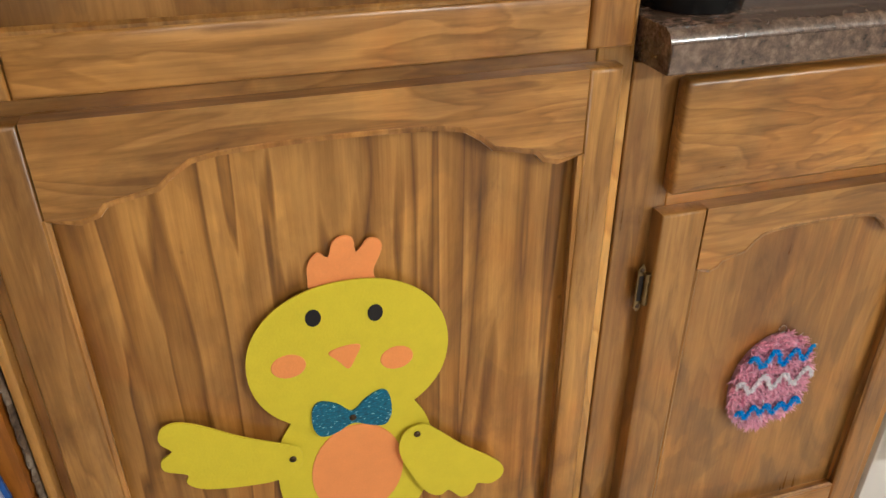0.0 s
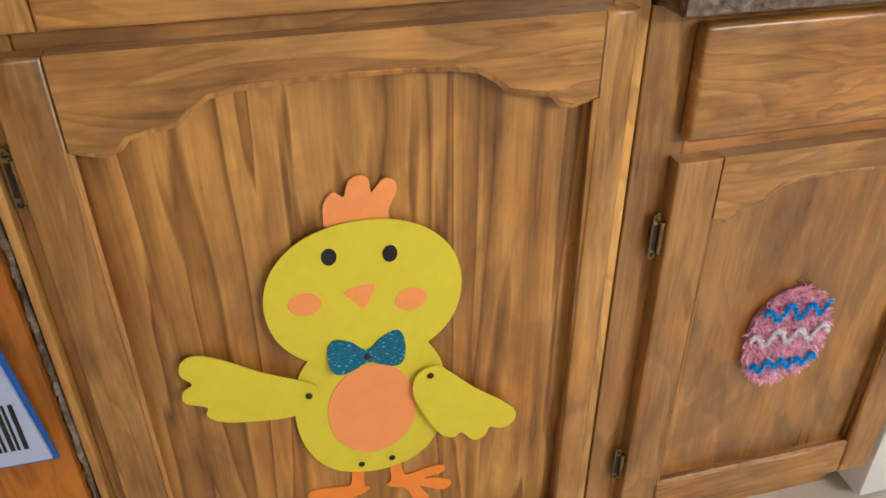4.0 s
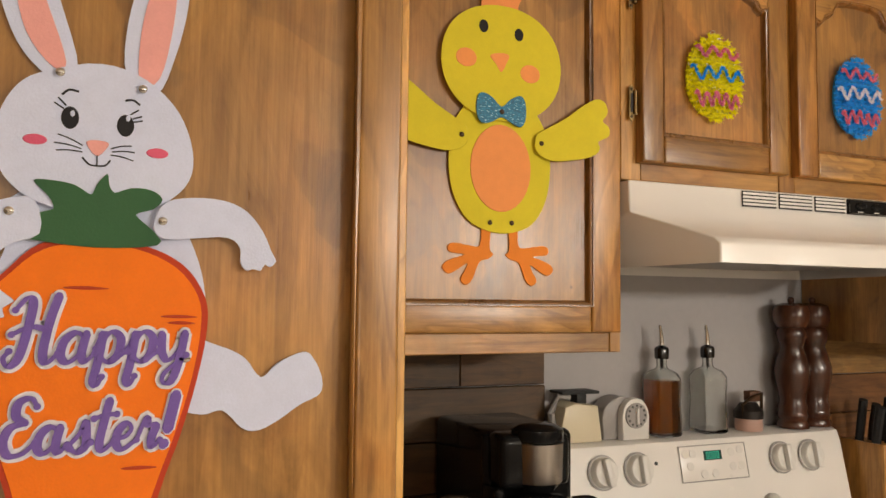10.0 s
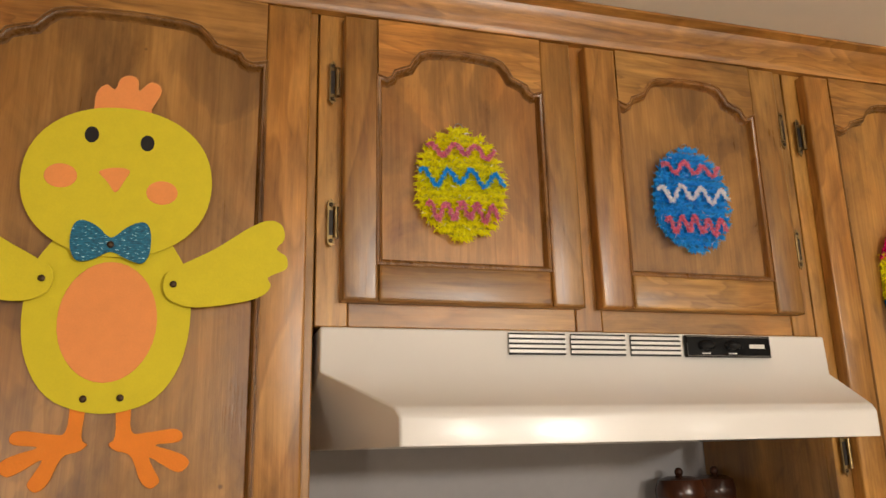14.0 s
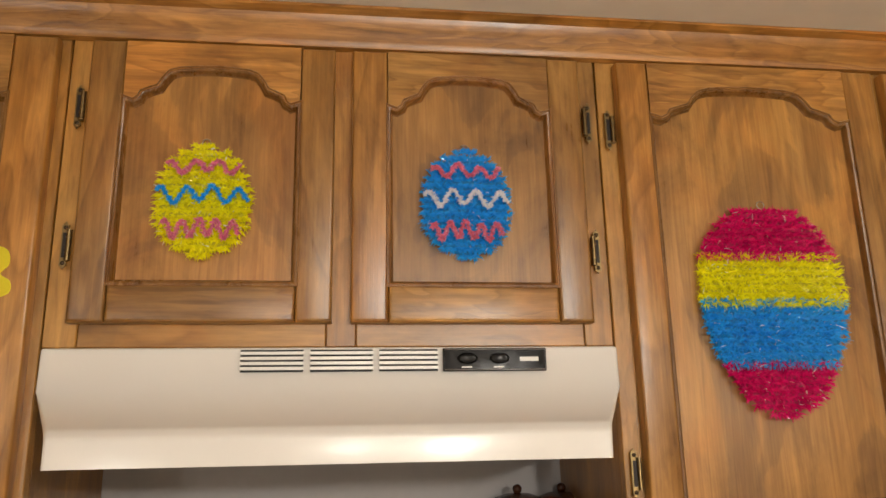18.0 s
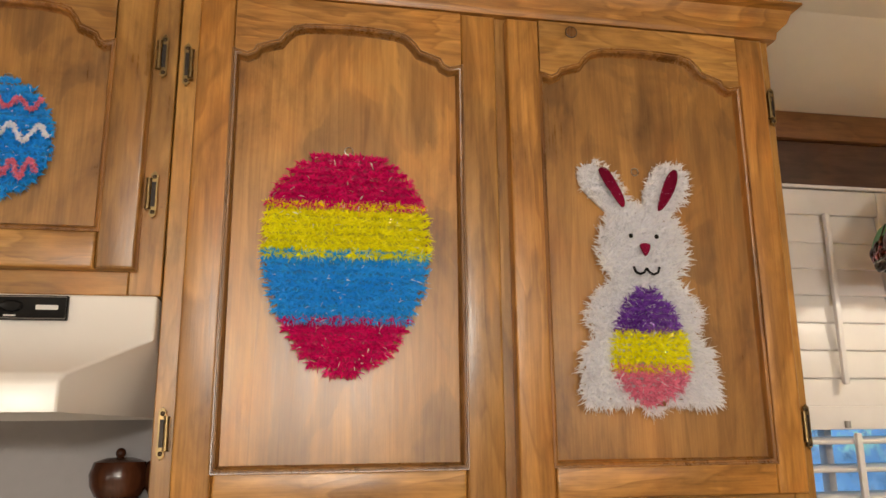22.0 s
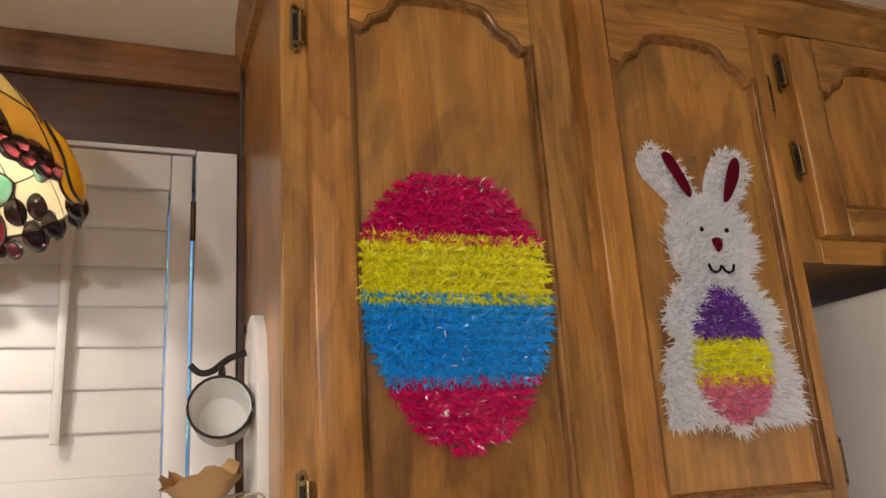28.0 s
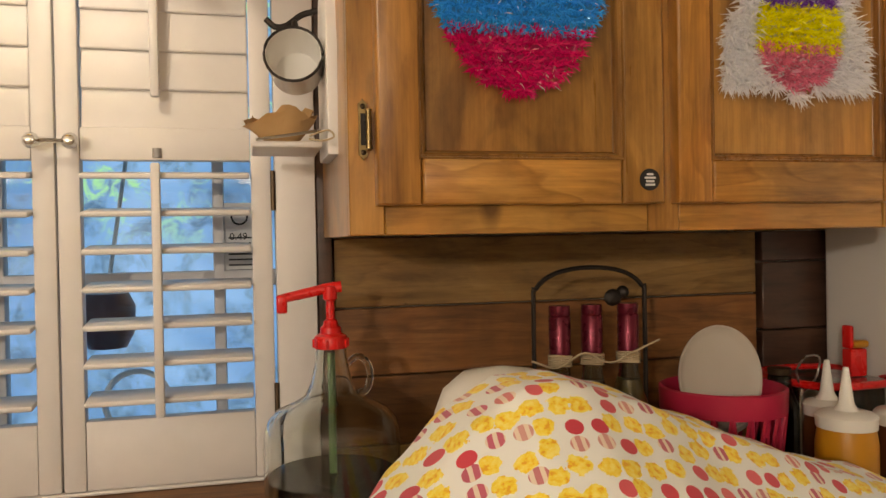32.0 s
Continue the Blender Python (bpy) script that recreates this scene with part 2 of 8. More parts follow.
# ---- building tools ----


def box(bm, x0, x1, y0, y1, z0, z1, bevel=0.0, seg=2):
    vs = [bm.verts.new((x, y, z)) for x in (x0, x1) for y in (y0, y1) for z in (z0, z1)]
    fs = [bm.faces.new([vs[i] for i in q]) for q in ((0, 1, 3, 2), (4, 6, 7, 5), (0, 4, 5, 1), (2, 3, 7, 6), (0, 2, 6, 4), (1, 5, 7, 3))]
    if bevel:
        es = list({e for f in fs for e in f.edges})
        bmesh.ops.bevel(bm, geom=es, offset=bevel, segments=seg, profile=0.5, affect="EDGES")
    return bm


def slab(bm, pts, y0, y1, bevel=0.0, seg=2):
    """A plate: the outline pts (x, z) between y0 (front) and y1 (back); bevel rounds the front rim."""
    n = len(pts)
    area = sum(pts[i][0] * pts[(i + 1) % n][1] - pts[(i + 1) % n][0] * pts[i][1] for i in range(n))
    if area < 0:
        pts = pts[::-1]
    fr = [bm.verts.new((x, y0, z)) for x, z in pts]
    bk = [bm.verts.new((x, y1, z)) for x, z in pts]
    ff = bm.faces.new(fr)
    bm.faces.new(bk[::-1])
    for i in range(n):
        j = (i + 1) % n
        bm.faces.new((fr[j], fr[i], bk[i], bk[j]))
    if bevel:
        bmesh.ops.bevel(bm, geom=list(ff.edges), offset=bevel, segments=seg, profile=0.5, affect="EDGES")
    return bm


def smooth_loop(pts, k=6):
    """A closed soft curve through pts."""
    n, out = len(pts), []
    for i in range(n):
        p0, p1, p2, p3 = (Vector(pts[(i + j - 1) % n]) for j in range(4))
        for s in range(k):
            t = s / k
            out.append(tuple(0.5 * (2 * p1 + (p2 - p0) * t + (2 * p0 - 5 * p1 + 4 * p2 - p3) * t * t + (3 * p1 - p0 - 3 * p2 + p3) * t ** 3)))
    return out


def smooth_line(pts, k=6):
    ext = [Vector(pts[0]) * 2 - Vector(pts[1])] + [Vector(p) for p in pts] + [Vector(pts[-1]) * 2 - Vector(pts[-2])]
    out = []
    for i in range(len(pts) - 1):
        p0, p1, p2, p3 = ext[i:i + 4]
        for s in range(k):
            t = s / k
            out.append(0.5 * (2 * p1 + (p2 - p0) * t + (2 * p0 - 5 * p1 + 4 * p2 - p3) * t * t + (3 * p1 - p0 - 3 * p2 + p3) * t ** 3))
    return out + [ext[-2]]


def smooth_loop3(pts, z):
    """A closed level loop with rounded corners through (x, y) points."""
    return [(x, y, z) for x, y in smooth_loop(pts, 5)]


def oval(cx, cz, rx, rz, n=36, a0=0.0):
    return [(cx + rx * math.cos(2 * math.pi * i / n + a0), cz + rz * math.sin(2 * math.pi * i / n + a0)) for i in range(n)]


def lathe(bm, profile, cx, cy, n=28):
    """Turned shape: profile of (radius, z) from bottom to top round the upright axis."""
    rings = []
    for r, z in profile:
        if r < 1e-5:
            rings.append([bm.verts.new((cx, cy, z))])
        else:
            rings.append([bm.verts.new((cx + r * math.cos(2 * math.pi * i / n), cy + r * math.sin(2 * math.pi * i / n), z)) for i in range(n)])
    for a, b in zip(rings, rings[1:]):
        for i in range(n):
            j = (i + 1) % n
            if len(a) == 1 and len(b) == 1:
                break
            if len(a) == 1:
                bm.faces.new((a[0], b[j], b[i]))
            elif len(b) == 1:
                bm.faces.new((a[i], a[j], b[0]))
            else:
                bm.faces.new((a[i], a[j], b[j], b[i]))
    if len(rings[0]) > 1:
        bm.faces.new(rings[0][::-1])
    if len(rings[-1]) > 1:
        bm.faces.new(rings[-1])
    return bm


def tube(bm, path, r, n=8, closed=False):
    path = [Vector(p) for p in path]
    m = len(path)
    rings, up = [], Vector((0.13, 0.21, 0.97)).normalized()
    for i, p in enumerate(path):
        a = path[(i - 1) % m] if closed or i else p
        b = path[(i + 1) % m] if closed or i < m - 1 else p
        d = (b - a).normalized()
        u = d.cross(up)
        if u.length < 0.05:
            u = d.cross(Vector((1, 0, 0)))
        u.normalize()
        w = d.cross(u)
        rad = r(i / (m - 1)) if callable(r) else r
        rings.append([bm.verts.new(p + rad * (math.cos(2 * math.pi * k / n) * u + math.sin(2 * math.pi * k / n) * w)) for k in range(n)])
    for i in range(m if closed else m - 1):
        a, b = rings[i], rings[(i + 1) % m]
        for k in range(n):
            bm.faces.new((a[k], b[k], b[(k + 1) % n], a[(k + 1) % n]))
    if not closed:
        bm.faces.new(rings[0])
        bm.faces.new(rings[-1][::-1])
    return bm


def ball(bm, c, r, n=12, squash=(1, 1, 1)):
    m = Matrix.LocRotScale(c, None, (r * squash[0], r * squash[1], r * squash[2]))
    bmesh.ops.create_uvsphere(bm, u_segments=n, v_segments=max(6, n * 2 // 3), radius=1.0, matrix=m)
    return bm


def mesh_of(bm, name, material, soft=40):
    bmesh.ops.recalc_face_normals(bm, faces=bm.faces)
    me = bpy.data.meshes.new(name)
    if soft:
        for f in bm.faces:
            f.smooth = True
        lim = radians(soft)
        for e in bm.edges:
            if len(e.link_faces) == 2 and e.calc_face_angle(0) > lim:
                e.smooth = False
    bm.to_mesh(me)
    bm.free()
    for m in material if isinstance(material, (list, tuple)) else [material]:
        me.materials.append(m)
    return me


def part(name, bm, material, parent, label="", soft=40):
    ob = new(name, mesh_of(bm, name, material, soft))
    if parent is not None:
        ob.parent = parent
        ob.matrix_parent_inverse = Matrix.Translation(-Vector(base_of(parent)))
    return tagged(ob, label)


BASE = {}


def base_of(ob):
    return BASE.get(ob.name, (0, 0, 0))


def thing(name, at, label, category, group="", kind=""):
    """An Empty at the thing's base."""
    ob = new(name)
    ob.empty_display_size = 0.05
    ob.location = at
    BASE[ob.name] = at
    return tagged(ob, label, category, group, kind)


def structure(name, bm, material, label, category):
    return tagged(new(name, mesh_of(bm, name, material)), label, category, kind="structure")


def B():
    return bmesh.new()


# ---- the room ----
CEIL, WALL = 2.16, 1.33
structure("floor", box(B(), -1.6, 5.1, -2.6, WALL + 0.15, -0.1, 0.0), floor_mat, "pale vinyl floor of the kitchen", "floor")
structure("ceiling", box(B(), -1.6, 5.1, -2.6, WALL + 0.15, CEIL, CEIL + 0.1), ceiling_paint, "cream painted panel ceiling over the kitchen", "ceiling")
WX0, WX1, WZ0, WZ1 = 2.700, 3.385, 1.06, 1.95
bm = B()
box(bm, -1.6, WX0, WALL, WALL + 0.15, 0, CEIL)
box(bm, WX1, 5.1, WALL, WALL + 0.15, 0, CEIL)
box(bm, WX0, WX1, WALL, WALL + 0.15, 0, WZ0)
box(bm, WX0, WX1, WALL, WALL + 0.15, WZ1, CEIL)
structure("wall_north", bm, wall_paint, "pale grey painted wall behind the cabinets", "wall")
structure("wall_south", box(B(), -1.6, 5.1, -2.75, -2.6, 0, CEIL), far_paint, "unseen wall closing the room, tan chosen to cut bounced light", "wall")
structure("wall_west", box(B(), -1.75, -1.6, -2.6, WALL, 0, CEIL), far_paint, "unseen end wall, tan chosen to cut bounced light", "wall")
structure("wall_east", box(B(), 5.1, 5.25, -2.6, WALL, 0, CEIL), far_paint, "unseen end wall, tan chosen to cut bounced light", "wall")
# Made-up fixtures for the added lamps, glowing and out of view.
fixture = plain("added_lamp_housing", (0.8, 0.8, 0.78), None, 20, 0.4)
globe_glass = plain("added_globe_glow", (0.85, 0.82, 0.75), None, 10, 0.3, **{"Emission Color": (1.0, 0.80, 0.55, 1), "Emission Strength": 6.0})
for gx, gy, gz, gw in ADDED_GLOBES:
    th = thing("added_globe_light", (gx, gy, CEIL), "added opal globe lamp out of view, lighting the room", "ceiling light", "ceiling lights")
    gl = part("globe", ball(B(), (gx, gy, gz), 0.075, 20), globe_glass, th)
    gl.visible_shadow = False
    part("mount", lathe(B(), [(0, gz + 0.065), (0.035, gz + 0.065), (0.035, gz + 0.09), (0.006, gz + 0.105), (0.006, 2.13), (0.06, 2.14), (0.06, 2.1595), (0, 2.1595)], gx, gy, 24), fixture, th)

# ---- cabinets ----


def arch_outline(x0, x1, zs, zt, ztop):
    """Top rail with the scalloped cathedral edge: (x, z) outline."""
    w, h = x1 - x0, zt - zs
    half = [(0.0, 0.0), (0.055, -0.10), (0.085, 0.0), (0.10, 0.18), (0.15, 0.30), (0.19, 0.38), (0.215, 0.62), (0.25, 0.85), (0.30, 0.95), (0.40, 1.0), (0.5, 1.02)]
    full = half + [(1 - u, v) for u, v in half[-2::-1]]
    low = [(x0 + u * w, zs + v * h) for u, v in full]
    return low + [(x1, ztop), (x0, ztop)]


def hinge(th, x, y, z, side, h=0.040):
    """Small aged brass hinge: a leaf with pointed ends and two screws on the frame, a barrel on the door's edge; side: -1 or 1, the way to the frame."""
    def at(u, w):
        return (x + side * u, z + w)
    hw = h / 2
    leaf = [at(-0.002, -hw), at(0.003, -hw - 0.002), at(0.001, -hw - 0.007), at(0.004, -hw - 0.0095), at(0.006, -hw - 0.013), at(0.008, -hw - 0.0095), at(0.011, -hw - 0.007), at(0.0105, -hw), at(0.0105, hw), at(0.011, hw + 0.007), at(0.008, hw + 0.0095), at(0.006, hw + 0.013), at(0.004, hw + 0.0095), at(0.001, hw + 0.007), at(0.003, hw + 0.002), at(-0.002, hw)]
    bm = slab(B(), leaf, y - 0.0022, y, 0.0006, 1)
    hg = part("hinge", bm, brass, th, "small aged brass hinge")
    part("recess", slab(B(), [at(0.001, -hw * 0.85), at(0.0085, -hw * 0.85), at(0.0085, hw * 0.85), at(0.001, hw * 0.85)], y - 0.0030, y - 0.0018), iron, hg)
    rod = B()
    tube(rod, [(x, y - 0.0045, z - hw), (x, y - 0.0045, z + hw)], 0.0032, 10)
    for w in (-1.0, -0.52, 0.52, 1.0):
        tube(rod, [(x, y - 0.0045, z + w * hw - 0.0012), (x, y - 0.0045, z + w * hw + 0.0012)], 0.0040, 10)
    part("barrel", rod, brass, hg)
    for w in (-1, 1):
        part("screw", ball(B(), (x + side * 0.006, y - 0.0022, z + w * (hw + 0.0045)), 0.0030, 8, (1, 0.5, 1)), bronze, hg)
    BASE.pop("hinge", None)
    return hg


def door(cab, x0, x1, z0, z1, px0, px1, pz0, zs, zt, yf, yb, yp, mats=None, label=""):
    """Framed door: stiles, rails (the top one scalloped) round a panel; yf front, yb back, yp face of the panel."""
    v, h, p = mats or (pine_v, pine_h, ply)
    d = part("door", slab(B(), [(px0 - 0.012, pz0 - 0.012), (px1 + 0.012, pz0 - 0.012), (px1 + 0.012, z1 - 0.02), (px0 - 0.012, z1 - 0.02)], yp, yp + 0.006), p, cab, label)
    bv = 0.005
    part("stile", slab(B(), [(x0, z0), (px0, z0), (px0, z1), (x0, z1)], yf, yb, bv, 3), v, d)
    part("stile", slab(B(), [(px1, z0), (x1, z0), (x1, z1), (px1, z1)], yf, yb, bv, 3), v, d)
    part("bottom_rail", slab(B(), [(px0 + 0.0005, z0), (px1 - 0.0005, z0), (px1 - 0.0005, pz0), (px0 + 0.0005, pz0)], yf + 0.0006, yb, bv, 3), h, d)
    top = slab(B(), arch_outline(px0 + 0.0005, px1 - 0.0005, zs, zt, z1), yf + 0.0006, yb, 0.0)
    part("top_rail", top, h, d)
    if yf > 0.9:
        # coved moulding round the opening
        outer = [(px0, pz0)] + [(x, z) for x, z in arch_outline(px0, px1, zs, zt, z1)[:-2]] + [(px1, pz0)]
        if outer[1][0] > outer[-2][0]:
            outer = [outer[0]] + outer[-2:0:-1] + [outer[-1]]
        n = len(outer)
        inner = []
        for i, (x, z) in enumerate(outer):
            (ax, az), (bx, bz) = outer[i - 1], outer[(i + 1) % n]
            e0, e1 = Vector((x - ax, z - az)).normalized(), Vector((bx - x, bz - z)).normalized()
            nn = Vector((e0.y + e1.y, -e0.x - e1.x))
            nn = nn.normalized() / max(0.6, math.sqrt(max(0.0, (1 + e0.dot(e1)) / 2)))
            inner.append((x + nn.x, z + nn.y))
        rows = []
        bm = B()
        for k, yy in ((-0.0030, yf + 0.0002), (-0.0024, yf - 0.0006), (-0.0008, yf - 0.0004), (-0.0002, yf + 0.0018), (0.0008, yf + 0.0018), (0.0012, yf + 0.0012), (0.0030, yf + 0.0020), (0.0042, yf + 0.0042), (0.0048, yf + 0.0075), (0.0058, yp - 0.0018), (0.0075, yp - 0.0005)):
            rows.append([bm.verts.new((x + (ix - x) * k, yy, z + (iz - z) * k)) for (x, z), (ix, iz) in zip(outer, inner)])
        for ra, rb in zip(rows, rows[1:]):
            for i in range(n):
                bm.faces.new((ra[i], ra[(i + 1) % n], rb[(i + 1) % n], rb[i]))
        part("moulding", bm, pine_groove, d)
        return d
    # routed bead round the opening
    edge = [(x, yf + 0.004, z - 0.001) for x, z in arch_outline(px0, px1, zs, zt, z1)[:-2]]
    bead = [(px0 + 0.001, yf + 0.006, pz0 + 0.001)] + edge + [(px1 - 0.001, yf + 0.006, pz0 + 0.001)]
    part("bead", tube(B(), bead + [bead[0]], 0.0045, 6), v, d)
    return d


def carcass(cab, x0, x1, y0, y1, z0, z1, fy):
    """Box behind the face frame: two sides, top, bottom, back."""
    t = 0.016
    part("side_panel", box(B(), x0, x0 + t, fy, y1, z0, z1), ply, cab)
    part("side_panel", box(B(), x1 - t, x1, fy, y1, z0, z1), ply, cab)
    part("bottom_panel", box(B(), x0 + t, x1 - t, fy, y1, z0 + 0.004, z0 + t), pine_h, cab)
    part("top_panel", box(B(), x0 + t, x1 - t, fy, y1, z1 - t, z1 - 0.002), pine_h, cab)
    part("back_panel", box(B(), x0 + t, x1 - t, y1 - 0.008, y1, z0 + t, z1 - t), ply, cab)


def frame_stile(cab, x0, x1, y0, y1, z0, z1, m=None):
    part("face_stile", box(B(), x0, x1, y0, y1, z0, z1, 0.0015, 1), m or pine_v, cab)


def frame_rail(cab, x0, x1, y0, y1, z0, z1, m=None):
    part("face_rail", box(B(), x0 + 0.0005, x1 - 0.0005, y0 + 0.001, y1, z0, z1, 0.0015, 1), m or pine_h, cab)


UF, UD, UP = 1.000, 0.979, 0.992   # upper cabinets: face frame, door front, panel face
LF, LD, LP = 0.668, 0.645, 0.672   # pantry and base cabinets
UT = 2.105

# tall pantry
pantry = thing("pantry_cabinet", (0.09, 1.0, 0), "tall brown stained pine pantry cabinet with two framed doors", "cabinet")
carcass(pantry, -0.215, 0.40, LF, WALL - 0.005, 0.0, CEIL - 0.004, LF + 0.02)
frame_stile(pantry, -0.215, -0.178, LF, LF + 0.02, 0, CEIL - 0.004)
frame_stile(pantry, 0.36, 0.40, LF, LF + 0.02, 0, CEIL - 0.004, pine_pale)
frame_rail(pantry, -0.178, 0.36, LF, LF + 0.02, 0.885, 0.945)
frame_rail(pantry, -0.178, 0.36, LF, LF + 0.02, 0.0, 0.14)
frame_rail(pantry, -0.178, 0.36, LF, LF + 0.02, 2.08, CEIL - 0.004)
door(pantry, -0.198, 0.385, 0.918, 2.12, -0.152, 0.338, 0.969, 2.03, 2.07, LD, LF - 0.001, LP - 0.004)
door(pantry, -0.199, 0.378, 0.125, 0.900, -0.153, 0.342, 0.200, 0.815, 0.862, LD, LF - 0.001, LP - 0.008, (pine_v, pine_h, ply_low))
for hz in (0.79, 0.25, 1.06, 1.9):
    hinge(pantry, -0.2, LD + 0.012, hz, -1)

# base cabinet between pantry and stove
basecab = thing("base_cabinet", (0.66, 1.0, 0), "stained pine base cabinet with one drawer above one door", "cabinet")
carcass(basecab, 0.402, 0.915, LF, WALL - 0.005, 0.10, 0.895, LF + 0.02)
frame_stile(basecab, 0.402, 0.462, LF, LF + 0.02, 0.10, 0.895)
frame_stile(basecab, 0.86, 0.915, LF, LF + 0.02, 0.10, 0.895)
frame_rail(basecab, 0.462, 0.86, LF, LF + 0.02, 0.872, 0.895)
frame_rail(basecab, 0.462, 0.86, LF, LF + 0.02, 0.72, 0.76)
frame_rail(basecab, 0.462, 0.86, LF, LF + 0.02, 0.10, 0.16)
door(basecab, 0.447, 0.876, 0.145, 0.728, 0.503, 0.832, 0.196, 0.650, 0.690, LD, LF - 0.001, LP - 0.010)
part("drawer_front", box(B(), 0.452, 0.876, LD, LF - 0.001, 0.750, 0.878, 0.006, 3), pine_h, basecab)
part("plinth", box(B(), 0.41, 0.91, LF + 0.06, LF + 0.08, 0.0, 0.10), pine_h, basecab)
for hz in (0.63, 0.25):
    hinge(basecab, 0.443, LD + 0.012, hz, -1)


def upper(name, label, x0, x1, z0, doors, hinges, side_l=True):
    cab = thing(name, ((x0 + x1) / 2, (UF + WALL) / 2, z0), label, "cabinet", "wall cabinets")
    carcass(cab, x0, x1, UF, WALL - 0.004, z0, UT + 0.03, UF + 0.018)
    edges = [x0] + [(a[1] + b[0]) / 2 for a, b in zip(doors, doors[1:])] + [x1]
    for i, e in enumerate(edges):
        a = e if i == 0 else e - 0.02
        b = e if i == len(edges) - 1 else e + 0.02
        if i == 0:
            b = doors[0][0] + 0.010
        if i == len(edges) - 1:
            a = doors[-1][1] - 0.010
        frame_stile(cab, a, b, UF, UF + 0.018, z0, UT + 0.03, pine_knotty if i in (0, len(edges) - 1) else None)
    for i in range(len(edges) - 1):
        a = doors[0][0] + 0.010 if i == 0 else edges[i] + 0.02
        b = doors[-1][1] - 0.010 if i == len(edges) - 2 else edges[i + 1] - 0.02
        frame_rail(cab, a, b, UF, UF + 0.018, z0, z0 + 0.045, pine_knotty_h)
        frame_rail(cab, a, b, UF, UF + 0.018, UT - 0.02, UT + 0.03)
    for d in doors:
        door(cab, *d, UD, UF - 0.001, UP)
    for hx, hz, s in hinges:
        hinge(cab, hx, UF - 0.006, hz, s)
    return cab


ZS, ZT = 2.012, 2.060
upper("wall_cabinet", "single-door stained pine wall cabinet beside the pantry", 0.402, 0.912, 1.364,
      [(0.450, 0.900, 1.398, 2.10, 0.497, 0.842, 1.444, ZS, ZT)], [(0.440, 1.50, -1), (0.440, 1.98, -1)])
upper("wall_cabinet", "low two-door stained pine cabinet above the range hood", 0.914, 1.682, 1.664,
      [(0.946, 1.286, 1.695, 2.098, 0.993, 1.237, 1.746, ZS, ZT), (1.311, 1.651, 1.695, 2.098, 1.362, 1.602, 1.746, ZS, ZT)],
      [(0.938, 1.80, -1), (0.938, 2.0, -1), (1.659, 1.80, 1), (1.659, 2.0, 1)])
upper("wall_cabinet", "tall two-door stained pine wall cabinet beside the window", 1.684, 2.604, 1.364,
      [(1.711, 2.137, 1.398, 2.098, 1.760, 2.084, 1.442, ZS, ZT), (2.155, 2.580, 1.398, 2.098, 2.205, 2.533, 1.442, ZS, ZT)],
      [(1.702, 1.49, -1), (1.702, 1.99, -1), (2.590, 1.49, 1), (2.590, 1.99, 1)])
upper("wall_cabinet", "narrow two-door stained pine wall cabinet beside the refrigerator", 3.405, 4.112, 1.372,
      [(3.433, 3.769, 1.404, 2.10, 3.481, 3.716, 1.456, ZS, ZT), (3.787, 4.100, 1.404, 2.10, 3.832, 4.074, 1.456, ZS, ZT)],
      [(3.426, 1.485, -1), (3.426, 2.0, -1), (4.106, 1.485, 1), (4.106, 2.0, 1)])
upper("wall_cabinet", "short stained pine cabinet above the refrigerator", 4.114, 4.88, 1.75,
      [(4.15, 4.49, 1.785, 2.098, 4.20, 4.44, 1.83, ZS, ZT), (4.51, 4.85, 1.785, 2.098, 4.56, 4.80, 1.83, ZS, ZT)], [(4.143, 1.90, -1), (4.143, 2.04, -1)])


def crown(x0, x1, y_face, ret_l=False, ret_r=False):
    """Crown moulding: stepped profile along x, with returns along the cabinet's ends."""
    prof = [(0.0, UT), (-0.010, UT + 0.002), (-0.012, UT + 0.014), (-0.024, UT + 0.026), (-0.030, UT + 0.044), (-0.042, UT + 0.050), (-0.042, CEIL - 0.001), (0.0, CEIL - 0.001)]
    bm = B()
    rows = []
    if ret_l:
        rows.append([(x0 + dy, WALL - 0.003, z) for dy, z in prof])
    rows.append([(x0 + (dy if ret_l else 0), y_face + dy, z) for dy, z in prof])
    rows.append([(x1 - (dy if ret_r else 0), y_face + dy, z) for dy, z in prof])
    if ret_r:
        rows.append([(x1 - dy, WALL - 0.003, z) for dy, z in prof])
    rows = [[bm.verts.new(p) for p in r] for r in rows]
    for a, b in zip(rows, rows[1:]):
        for i in range(len(prof) - 1):
            bm.faces.new((a[i], a[i + 1], b[i + 1], b[i]))
    bm.faces.new(rows[0])
    bm.faces.new(rows[-1][::-1])
    structure("trim", bm, pine_h, "stained pine crown moulding along the cabinet tops", "trim")


crown(0.402, 2.604, UF - 0.001, ret_r=True)
crown(3.405, 4.88, UF - 0.001, ret_l=True)


# ---- more materials ----


def felt(name, a):
    return plain(name, a, tuple(x * 0.86 for x in a), 420, 0.8, bump=0.35, **{"Sheen Weight": 0.08})


